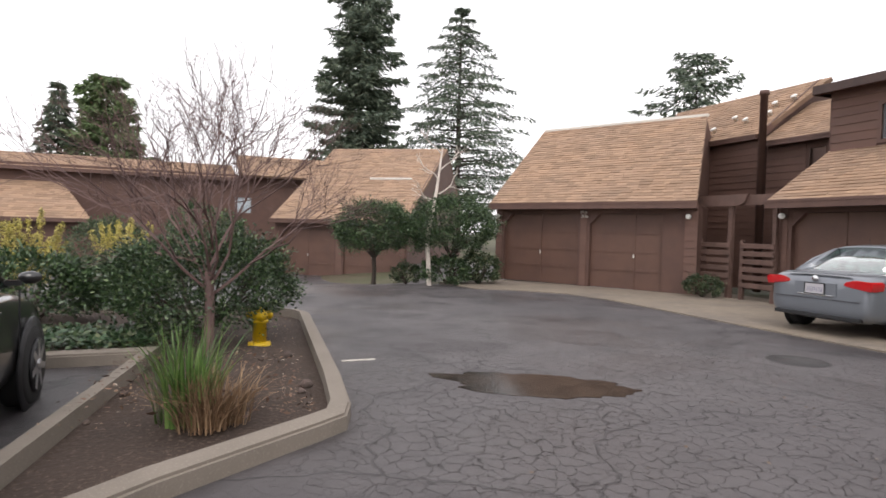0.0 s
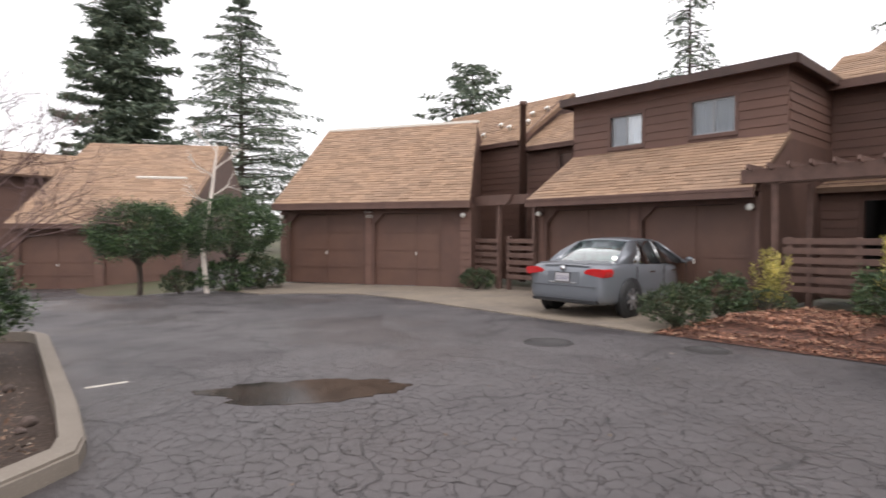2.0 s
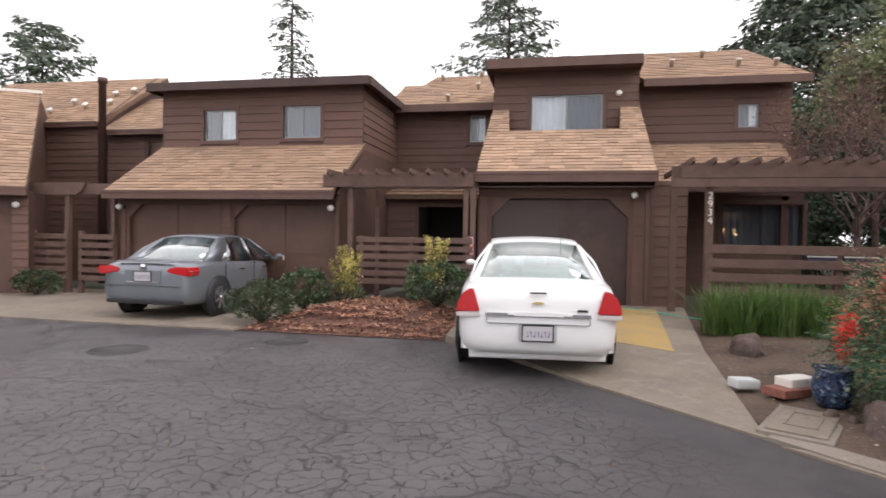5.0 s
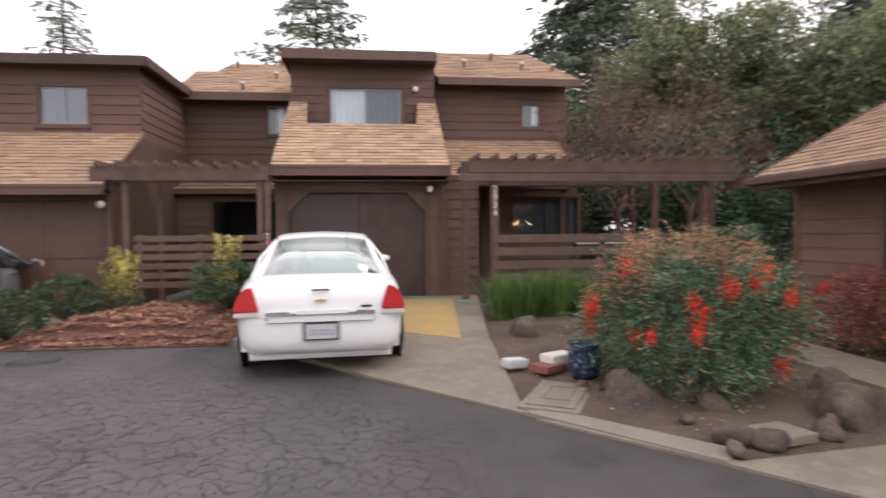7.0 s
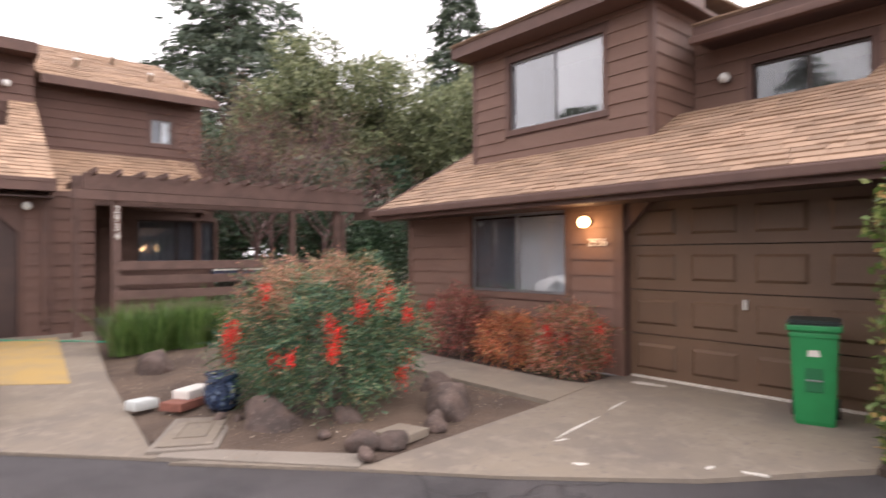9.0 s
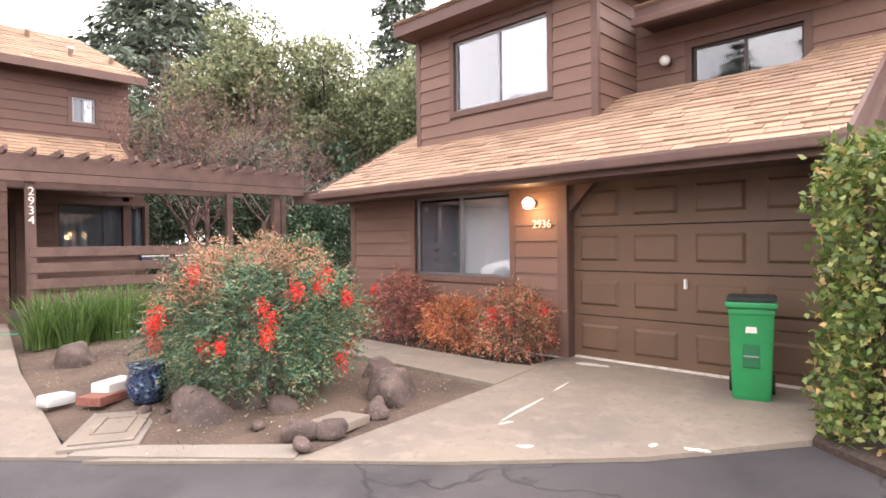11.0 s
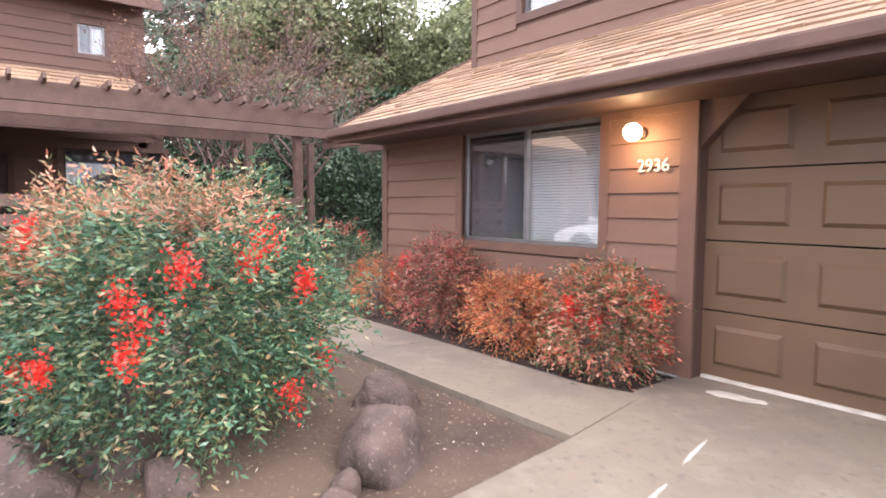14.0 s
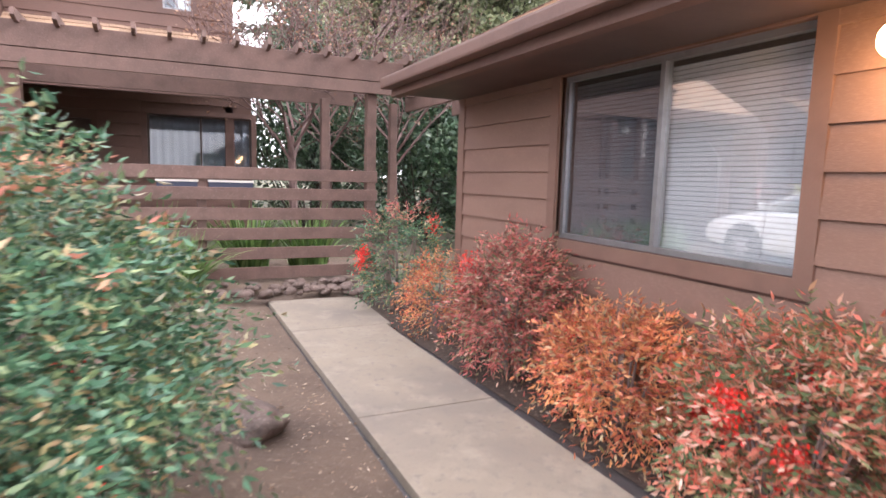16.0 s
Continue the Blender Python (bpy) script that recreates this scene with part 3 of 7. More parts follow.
def sheet(name, x0, x1, y0, y1, step, dz, material, edges=(), label="", kind="structure", wob=0.0):
    """A grid that follows the ground, dz above it."""
    xs = sorted({*np.arange(x0, x1 + 0.001, step).round(3).tolist(), *edges})
    ys = np.arange(y0, y1 + 0.001, step).round(3).tolist()
    V = [(x, y, gz(x, y) + dz + (wob * noise.noise(Vector((x * 0.8, y * 0.8, 3))) if wob else 0)) for y in ys for x in xs]
    n = len(xs)
    Fc = [(j * n + i, j * n + i + 1, (j + 1) * n + i + 1, (j + 1) * n + i) for j in range(len(ys) - 1) for i in range(n - 1)]
    ob = raw(name, V, Fc, material, None, label, smooth=True)
    return tagged(ob, kind=kind)


far_xs = [-900, -300, -100, *range(-50, 61, 10), 100, 300, 900]
far_x = [v + 0.0 for v in far_xs]
V = [(x, y, gz(x, y) - 0.08 - (0.6 if y > 14 and x < 9.5 and abs(x) < 60 else 0)) for y in far_x for x in far_x]
n_f = len(far_x)
ground = raw("ground", V, [(j * n_f + i, j * n_f + i + 1, (j + 1) * n_f + i + 1, (j + 1) * n_f + i) for j in range(n_f - 1) for i in range(n_f - 1)], M_GROUND, None, "flat ground with low green and brown cover")
tagged(ground, kind="structure")
road = sheet("road", -40, 13, -30, 40, 1.0, 0.0, M_ASPHALT, label="dark damp asphalt court, crazed and cracked in the middle")


def slab(name, outline, z_fn, material, label, thick=0.12, kind="structure", parent=None):
    """A slab whose upper face takes its height from z_fn at each corner."""
    bm = bmesh.new()
    hi = [bm.verts.new((x, y, z_fn(x, y))) for x, y in outline]
    lo = [bm.verts.new((x, y, z_fn(x, y) - thick)) for x, y in outline]
    bm.faces.new(hi)
    bm.faces.new(lo[::-1])
    for k in range(len(hi)):
        j = (k + 1) % len(hi)
        bm.faces.new((hi[k], lo[k], lo[j], hi[j]))
    bmesh.ops.recalc_face_normals(bm, faces=bm.faces[:])
    bmesh.ops.triangulate(bm, faces=[f for f in bm.faces if len(f.verts) > 4])
    ob = part(name, bm, material, parent, label)
    return tagged(ob, kind=kind)


def bed(name, outline, height, material, label, step=0.16, rough=0.03, seed=1, skirt=0.1):
    """A planted bed: a mound inside an outline, with its edge at ground level."""
    xs, ys = [p[0] for p in outline], [p[1] for p in outline]

    def inside(x, y):
        c = False
        for k in range(len(outline)):
            (x0, y0), (x1, y1) = outline[k], outline[(k + 1) % len(outline)]
            if (y0 > y) != (y1 > y) and x < (x1 - x0) * (y - y0) / (y1 - y0) + x0:
                c = not c
        return c

    def edge(x, y):
        d = 9e9
        for k in range(len(outline)):
            a, b = Vector((*outline[k], 0)), Vector((*outline[(k + 1) % len(outline)], 0))
            p = Vector((x, y, 0))
            t = max(0, min(1, (p - a).dot(b - a) / max((b - a).length_squared, 1e-9)))
            d = min(d, (p - a - (b - a) * t).length)
        return d

    bm = bmesh.new()
    pts = [bm.verts.new((x, y, 0)) for x, y in outline]
    f = bm.faces.new(pts)
    bmesh.ops.triangulate(bm, faces=[f])
    nx = int((max(xs) - min(xs)) / step)
    ny = int((max(ys) - min(ys)) / step)
    for k in range(1, nx + 1):
        bmesh.ops.bisect_plane(bm, geom=bm.verts[:] + bm.edges[:] + bm.faces[:], plane_co=(min(xs) + k * step, 0, 0), plane_no=(1, 0, 0))
    for k in range(1, ny + 1):
        bmesh.ops.bisect_plane(bm, geom=bm.verts[:] + bm.edges[:] + bm.faces[:], plane_co=(0, min(ys) + k * step, 0), plane_no=(0, 1, 0))
    for v in bm.verts:
        x, y = v.co.x, v.co.y
        d = edge(x, y)
        v.co.z = gz(x, y) + height(x, y) * 1.0 if callable(height) else gz(x, y) + 0.012 + height * smooth(d / 1.2)
        v.co.z += rough * noise.noise(Vector((x * 2.5, y * 2.5, seed))) * smooth(d / 0.3) + rough * 0.5 * noise.noise(Vector((x * 8, y * 8, seed))) * smooth(d / 0.3)
    for fc in bm.faces:
        fc.smooth = True
    ob = part(name, bm, material, None, label)
    return tagged(ob, kind="structure")

# ---- houses ----
L_OFF = "white glass globe lamp on a dark bracket, unlit, on a brown wall"


def block(house, name, x0, x1, y0, y1, z0, z1, mt=None, m=None):
    return boxes(name, [(x0, x1, y0, y1, z0, z1)], mt or M_WALL, house, m=m)


# house 2936, whose front faces the court; x runs west along its front, y into it
h4 = empty("house", pose(8.85, -7.1, 0.05, 0, 0, 180), "two-storey brown lap-sided townhouse with tan shingle roof and lit porch lamp", "house")
h4["brightened"] = 1
W4 = 7.15
wall(h4, pose(0, 0, 0), W4, 0, 2.32, [(1.55, 3.37, 0.93, 2.06), (4.24, 6.96, 0, 2.1)], label="brown horizontal lap siding")
window(h4, pose(1.55, 0, 0.93), 1.82, 1.13, blind="blind", dark=(0,), trim_mat=M_BRIGHTTRIM, label="aluminium sliding window with lowered blind and one screened half")
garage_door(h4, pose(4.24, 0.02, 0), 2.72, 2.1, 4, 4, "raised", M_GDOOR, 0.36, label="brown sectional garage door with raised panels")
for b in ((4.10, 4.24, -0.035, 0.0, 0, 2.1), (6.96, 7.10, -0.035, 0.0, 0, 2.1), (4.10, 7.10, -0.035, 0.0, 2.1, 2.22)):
    boxes("door_casing", [b], M_BRIGHTTRIM, h4, bevel=0.004)
boxes("door_seal", [(4.26, 6.94, 0.085, 0.125, -0.012, 0.022)], M_SNOWPAINT, h4, "pale weather seal under the garage door")
boxes("corner_board", [(-0.03, 0.09, -0.035, 0.14, 0, 2.3)], M_BRIGHTTRIM, h4, bevel=0.004)
wall(h4, pose(0, 9, 0, 0, 0, -90), 9, 0, 2.6, name="side_wall")
em, L = slope_m(-0.1, -0.62, 2.24, 1.95, 3.62)
# the roof stops at the front of the dormer and runs on beside it
d0, d1, dy = 0.77, 4.13, 0.86
kd = (dy + 0.62) / math.cos(math.atan2(3.62 - 2.24, 2.57))
kl = 2.18 / math.cos(math.atan2(3.62 - 2.24, 2.57))
shingles(h4, em, [(0, 0), (W4 + 0.1, 0), (W4 + 0.1, L + 0.55), (W4 - 0.62, L + 0.55), (W4 - 0.72, kl), (d1 + 0.1, kl), (d1 + 0.1, kd), (0, kd)], near=300)
shingles(h4, em, [(0, kd), (d0 + 0.1, kd), (d0 + 0.1, 5.5), (0, 5.5)])
fascia(h4, pose(-0.1, -0.60, 2.22), W4 + 0.2, 0.17)
boxes("gutter", [(-0.1, W4 + 0.1, -0.80, -0.69, 2.11, 2.21)], M_TRIM, h4, bevel=0.02)
# soffit coloured darker than the trim for the shade under the eave
boxes("soffit", [(-0.05, W4 + 0.1, -0.6, 0.0, 2.07, 2.09)], M_DARKTRIM_SHADE, h4)
boxes("barge_board", [(-0.13, -0.10, 0, 5.5, -0.17, 0.03)], M_TRIM, h4, m=em @ pose(0.1, 0, 0))
boxes("barge_board", [(W4 + 0.1, W4 + 0.14, 0, L + 0.55, -0.17, 0.03)], M_TRIM, h4, m=em)
# dormer
zt = 4.84
wall(h4, pose(d0, dy, 2.95), d1 - d0, 0, zt - 2.95, [(0.82, 2.62, 0.55, 1.66)], name="dormer_wall")
window(h4, pose(d0 + 0.82, dy, 3.5), 1.8, 1.11, blind=None, dark=(0,), label="aluminium sliding window reflecting white sky")
wall(h4, pose(d1, dy, 2.95, 0, 0, 90), 1.6, 0, zt - 2.95 + 0.1, name="dormer_side")
wall(h4, pose(d0, dy + 4, 2.95, 0, 0, -90), 4, 0, zt - 2.95 + 0.1, name="dormer_side")
for cx in (d0, d1):
    boxes("corner_board", [(cx - 0.05, cx + 0.05, dy - 0.03, dy + 0.05, 2.98, zt)], M_TRIM, h4, bevel=0.004)
boxes("dormer_roof", [(d0 - 0.1, d1 + 0.25, dy - 0.4, dy + 1.4, zt, zt + 0.05)], M_TRIM, h4)
boxes("dormer_fascia", [(d0 - 0.13, d1 + 0.28, dy - 0.45, dy - 0.4, zt - 0.02, zt + 0.18), (d0 - 0.13, d0 - 0.1, dy - 0.4, dy + 5, zt - 0.02, zt + 0.18), (d1 + 0.25, d1 + 0.28, dy - 0.4, dy + 0.9, zt - 0.02, zt + 0.18)], M_TRIM, h4, bevel=0.004)
shingles(h4, slope_m(d0 - 0.13, dy - 0.47, zt + 0.19, dy + 4, zt + 0.5)[0], [(0, 0), (d1 - d0 + 0.41, 0), (d1 - d0 + 0.41, 4.5), (0, 4.5)], thick=0.03)
# upper wall beside the dormer
wall(h4, pose(d1, 2.0, 3.1), W4 - d1, 0, 1.42, [(0.81, 2.14, 0.25, 0.9)], name="upper_wall")
window(h4, pose(d1 + 0.81, 2.0, 3.35), 1.33, 0.65, blind=None, dark=(0,), frame_mat=M_DARKALU, label="dark framed sliding window above the roof")
globe(h4, pose(d1 + 0.5, 1.98, 3.86), M_BULBOFF, L_OFF)
boxes("roof_curb", [(d1 + 0.1, W4 - 0.7, 1.59, 2.0, 3.22, 3.40)], M_TRIM, h4)
boxes("upper_fascia", [(d1 + 0.28, W4 + 0.1, 1.4, 1.47, 4.30, 4.50)], M_TRIM, h4, bevel=0.004)
boxes("upper_gutter", [(d1 + 0.28, W4 + 0.05, 1.28, 1.4, 4.24, 4.34)], M_TRIM, h4, bevel=0.02)
boxes("upper_soffit", [(d1 + 0.28, W4 + 0.1, 1.47, 2.0, 4.32, 4.35)], M_DARKTRIM_SHADE, h4)
shingles(h4, slope_m(d1 + 0.28, 1.38, 4.52, 7, 5.8)[0], [(0, 0), (W4 - d1 - 0.15, 0), (W4 - d1 - 0.15, 5.4), (0, 5.4)], thick=0.03)
prism("party_wall", [(-0.55, 2.05), (0.0, 0.0), (9.0, 0.0), (9.0, 5.4), (2.4, 4.5), (2.4, 3.9)], W4 + 0.0, W4 + 0.1, M_WALL, h4, axis="x")
# the neighbour beyond, set back
wall(h4, pose(W4 + 0.08, 2.3, 0), 2.8, 0, 4.3, name="neighbour_wall")
shingles(h4, slope_m(W4 + 0.1, 2.0, 4.3, 5.0, 5.6)[0], [(0, 0), (2.6, 0), (2.6, 3.0), (0, 3.0)], thick=0.1)
# lit porch lamp and number
lamp_m = pose(3.77, -0.02, 1.87)
lit = globe(h4, lamp_m, glow("lit opal glass", (1.0, 0.62, 0.28), 9.0), "lit warm porch lamp on a dark bracket")
pl = new("porch_light", bpy.data.lights.new("porch_light", "POINT"))
pl.data.energy, pl.data.color, pl.data.shadow_soft_size = 4.2, (1.0, 0.60, 0.28), 0.07
pl.parent = h4
pl.matrix_basis = pose(3.80, -0.26, 1.75)


def number(text, size, m, label, parent, upright=False):
    cu = bpy.data.curves.new("house_number", "FONT")
    cu.body = text
    cu.size, cu.extrude, cu.align_x, cu.align_y = size, 0.006, "CENTER", "CENTER"
    cu.materials.append(M_NUMBER)
    if upright:
        cu.body = "\n".join(text)
        cu.space_line = 0.82
    ob = new("house_number", cu)
    ob.parent = parent
    ob.matrix_basis = m @ pose(0, 0, 0, 90, 0, 0)
    return tagged(ob, label)


number("2936", 0.14, pose(3.88, -0.035, 1.61), "pale raised house number 2936", h4)

# house beside it with one garage; x runs south, y east
h3 = empty("house", pose(12.73, 1.17, 0.18, 0, 0, -90), "two-storey brown townhouse with steep tan roof cut by a balcony window", "house")
W3 = 3.42
wall(h3, pose(0, 0, 0), W3, 0, 2.62, [(0.26, 2.98, 0, 2.14)], label="brown lap siding")
# a flat dark brown slab stands for the unlit inside of the doorway
d3 = garage_door(h3, pose(0.26, 0.02, 0), 2.72, 2.14, 1, 1, "plain", M_DARKTRIM_SHADE, chamfer=0.38, label="open garage doorway, its unlit inside a flat dark slab, half behind a sliding screen")
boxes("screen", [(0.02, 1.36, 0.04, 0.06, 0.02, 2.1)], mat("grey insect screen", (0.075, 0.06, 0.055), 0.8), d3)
em3, L3 = slope_m(-0.02, -0.5, 2.63, 2.45, 4.55)
kq = 2.05
shingles(h3, em3, [(0, 0), (W3 + 0.04, 0), (W3 + 0.04, L3), (W3 - 0.38, L3), (W3 - 0.5, kq), (0.5, kq), (0.38, L3), (0, L3)], near=300)
fascia(h3, pose(-0.04, -0.46, 2.63), W3 + 0.08, 0.2)
boxes("soffit", [(0, W3, -0.45, 0, 2.33, 2.35)], M_DARKTRIM_SHADE, h3)
# the walls either side under the slope
for x in (0.0, W3):
    prism("cheek", [(-0.0, 0), (6.0, 0), (6.0, 4.6), (2.45, 4.42), (-0.4, 2.53), (0, 2.4)], x - 0.02, x + 0.02, M_WALL, h3, axis="x")
wall(h3, pose(0.02, 2.3, 3.4), W3 - 0.04, 0, 2.1, [(0.90, 2.60, 0.52, 1.38)], name="upper_wall")
window(h3, pose(0.90, 2.3, 3.92), 1.7, 0.86, blind="curtain", dark=(1,), label="aluminium sliding window with pale curtain")
globe(h3, pose(2.95, 2.28, 4.75), M_BULBOFF, L_OFF)
boxes("upper_roof", [(-0.1, W3 - 0.03, 1.75, 6.5, 5.36, 5.46)], M_TRIM, h3)
boxes("upper_fascia", [(-0.12, W3, 1.68, 1.75, 5.30, 5.52), (W3 - 0.03, W3 + 0.02, 1.75, 6.5, 5.30, 5.50), (-0.15, -0.1, 1.75, 6.5, 5.30, 5.50)], M_TRIM, h3, bevel=0.004)
wall(h3, pose(W3 - 0.02, 2.3, 3.4, 0, 0, 90), 3.5, 0, 2.0, name="upper_side")
wall(h3, pose(0.02, 5.8, 3.4, 0, 0, -90), 3.5, 0, 2.0, name="upper_side")
boxes("balcony_floor", [(0.4, W3 - 0.4, 1.2, 2.3, 3.4, 3.5)], M_ROOFBASE, h3)
globe(h3, pose(2.86 + 0.22, -0.03, 2.2), M_BULBOFF, L_OFF)
boxes("downpipe", [(W3 - 0.12, W3 - 0.04, -0.1, -0.02, 0.1, 2.35)], M_TRIM, h3, bevel=0.01)
boxes("corner_board", [(W3 - 0.02, W3 + 0.06, -0.03, 0.1, 0, 2.4)], M_TRIM, h3)
# stub wall beside the garage, then the porch wall set back
wall(h3, pose(W3 + 0.06, 0.05, 0), 0.62, 0, 2.5, name="stub_wall")
PW = 6.95
wall(h3, pose(W3, 2.77, 0), PW - W3, 0, 3.55, [(0.4, 1.15, 0, 2.05), (2.0, 3.75, 1.2, 2.2)], name="porch_wall")
boxes("front_door", [(W3 + 0.4, W3 + 1.15, 2.9, 2.95, 0, 2.05)], M_DARKTRIM_SHADE, h3)
window(h3, pose(W3 + 2.0, 2.77, 1.2), 1.75, 1.0, blind="curtain", dark=(0, 1), frame_mat=M_DARKALU, label="wide porch window with curtain")
wall(h3, pose(W3, 2.77, 3.5), PW - W3 - 0.1, 0, 1.65, [(2.3, 2.75, 0.5, 1.05)], name="upper_back_wall")
window(h3, pose(W3 + 2.3, 2.77, 4.0), 0.45, 0.55, blind="curtain", dark=(0,), label="small upper window")
wall(h3, pose(PW - 0.1, 2.77, 0, 0, 0, 90), 7, 0, 5.1, name="end_wall")
e5, L5 = slope_m(W3, 1.1, 2.5, 2.9, 3.72)
shingles(h3, e5, [(0, 0), (PW - W3 - 0.3, 0), (PW - W3 - 0.3, L5), (0, L5)])
fascia(h3, pose(W3, 1.12, 2.5), PW - W3 - 0.3, 0.15)
e6, L6 = slope_m(-4.6, 2.3, 5.08, 6.0, 7.0)
shingles(h3, e6 @ pose(4.6, 0, 0), [(W3 + 0.1, 0), (PW + 0.15, 0), (PW - 0.5, 3.0), (W3 - 0.6, 3.0)], width=0.4, course=0.18)
boxes("upper_fascia", [(W3 + 0.1, PW + 0.15, 2.2, 2.28, 4.9, 5.08)], M_TRIM, h3)
for vx, vy in ((4.3, 1.2), (5.8, 1.0), (5.2, 2.2), (6.6, 0.9)):
    lathe("roof_vent", [(0.05, 0), (0.05, 0.16), (0.07, 0.16), (0.07, 0.2), (0.0, 0.21)], M_STUMP, h3, m=e6 @ pose(4.6 + vx, vy, 0.0), sides=10)

# link between the two houses: recessed wall, dark porch and roof; x runs south from y 4.15
lk = empty("house_link", pose(12.0, 4.15, 0.1, 0, 0, -90), "recessed brown townhouse entrance wing under a tan roof", "house")
wall(lk, pose(0, 4.85, 2.7), 3.0, 0, 2.35, [(2.12, 2.56, 1.35, 2.1)], name="upper_wall")
window(lk, pose(2.12, 4.85, 4.05), 0.44, 0.75, blind="curtain", dark=(0,), label="small upper window")
wall(lk, pose(0, 3.9, 0), 3.0, 0, 2.6, [(0.9, 2.5, 0, 2.2)], name="porch_wall")
# porch recess: its shade is put into near-black walls
boxes("porch_back", [(0.7, 2.7, 5.6, 5.7, 0, 2.6), (0.8, 0.86, 4.0, 5.6, 0, 2.5), (2.5, 2.56, 4.0, 5.6, 0, 2.5)], M_UNLIT, lk)
e7, L7 = slope_m(0, 3.6, 2.5, 4.9, 2.85)
shingles(lk, e7, [(0, 0), (3.0, 0), (3.0, L7), (0, L7)])
e8, L8 = slope_m(0, 4.4, 5.0, 8.2, 7.0)
shingles(lk, e8, [(-0.2, 0), (3.4, 0), (3.4, 3.4), (0.6, 3.4), (0.4, 2.4), (-0.2, 2.4)], width=0.4, course=0.18)
boxes("upper_fascia", [(-0.1, 3.3, 4.3, 4.38, 4.82, 5.02)], M_TRIM, lk)
for vx, vy in ((0.9, 2.9), (2.2, 1.6), (1.5, 0.4), (2.8, 0.5), (2.1, 3.2)):
    lathe("roof_vent", [(0.05, 0), (0.05, 0.16), (0.07, 0.16), (0.07, 0.2), (0.0, 0.21)], M_STUMP, lk, m=e8 @ pose(vx, vy, 0.0), sides=10)

# house with two garages behind the grey car
h2 = empty("house", pose(12.4, 9.45, 0.05, 0, 0, -90), "two-storey brown townhouse with two arched garage doors and tan roof", "house")
W2 = 5.3
wall(h2, pose(0, 0, 0), W2, 0, 2.36, [(0.22, 2.5, 0, 2.1), (2.86, 5.14, 0, 2.1)], label="brown lap siding")
for x in (0.22, 2.86):
    garage_door(h2, pose(x, 0.02, 0), 2.28, 2.1, 4, 1, "boards", M_GDOOR2, label="reddish brown wooden garage door with cut corners")
em2, L2 = slope_m(-0.05, -0.48, 2.36, 1.52, 3.62)
shingles(h2, em2, [(0, 0), (W2 + 0.1, 0), (W2 + 0.1, L2), (0, L2)])
fascia(h2, pose(-0.07, -0.45, 2.36), W2 + 0.14, 0.18)
boxes("soffit", [(0, W2, -0.45, 0, 2.2, 2.22)], M_DARKTRIM_SHADE, h2)
wall(h2, pose(0.0, 1.5, 3.4), W2, 0, 1.62, [(1.12, 2.0, 0.36, 1.12), (3.27, 4.23, 0.39, 1.17)], name="upper_wall")
window(h2, pose(1.12, 1.5, 3.76), 0.88, 0.76, blind="curtain", dark=(0,), label="small aluminium sliding window reflecting the sky")
window(h2, pose(3.27, 1.5, 3.79), 0.96, 0.78, blind="curtain", dark=(0, 1), label="small aluminium sliding window with curtain")
wall(h2, pose(W2, 1.5, 2.7, 0, 0, 90), 3.0, 0, 2.35, name="upper_side")
prism("lower_side", [(0, 0), (5, 0), (5, 3.5), (1.5, 3.5), (-0.4, 2.34), (0, 2.3)], W2 - 0.01, W2 + 0.05, M_WALL, h2, axis="x")
prism("lower_side", [(0, 0), (5, 0), (5, 5), (1.5, 5), (1.5, 3.5), (-0.4, 2.34), (0, 2.3)], -0.05, 0.01, M_WALL, h2, axis="x")
boxes("upper_roof", [(-0.2, W2 + 0.25, 1.15, 5.0, 5.02, 5.1)], M_TRIM, h2)
boxes("upper_fascia", [(-0.22, W2 + 0.27, 1.08, 1.15, 4.94, 5.14), (W2 + 0.25, W2 + 0.3, 1.15, 5, 4.94, 5.14), (-0.25, -0.2, 1.15, 5, 4.94, 5.14)], M_DARKTRIM_SHADE, h2, bevel=0.004)
for x in (0.08, W2 - 0.12):
    globe(h2, pose(x, -0.02, 2.02), M_BULBOFF, L_OFF)
boxes("downpipe", [(W2 - 0.04, W2 + 0.05, -0.1, -0.02, 0.05, 2.3)], M_TRIM, h2, bevel=0.01)

# garage block with two doors, turned towards the court
g1 = empty("garage_block", pose(8.93, 16.9, 0.05, 0, 0, -61.4), "brown double garage block with wide tan shingle roof", "garage")
W1 = 6.2
wall(g1, pose(0, 0, 0), W1, 0, 2.36, [(0.28, 2.85, 0, 2.1), (3.22, 5.79, 0, 2.1)], label="brown lap siding")
for x in (0.28, 3.22):
    garage_door(g1, pose(x, 0.02, 0), 2.57, 2.1, 4, 1, "boards", M_GDOOR2, label="reddish brown wooden garage door with cut corners")
em1, L1 = slope_m(-0.05, -0.35, 2.42, 3.7, 5.35)
shingles(g1, em1, [(0, 0), (W1 + 0.1, 0), (W1 - 0.85, L1), (-0.4, L1)])
fascia(g1, pose(-0.07, -0.33, 2.4), W1 + 0.14, 0.18)
boxes("soffit", [(0, W1, -0.32, 0, 2.24, 2.26)], M_DARKTRIM_SHADE, g1)
prism("gable_wall", [(0, 0), (7, 0), (7, 2.4), (3.7, 5.2), (-0.3, 2.38), (0, 2.3)], -0.03, 0.03, M_WALL, g1, axis="x")
prism("gable_wall", [(0.3, 0), (7, 0), (7, 2.4), (3.7, 5.2), (0.3, 2.7)], W1 - 0.95, W1 - 0.89, M_WALL, g1, axis="x")
boxes("end_wall", [(W1 - 0.9, W1, 0.02, 0.4, 0, 2.35)], M_WALL, g1)
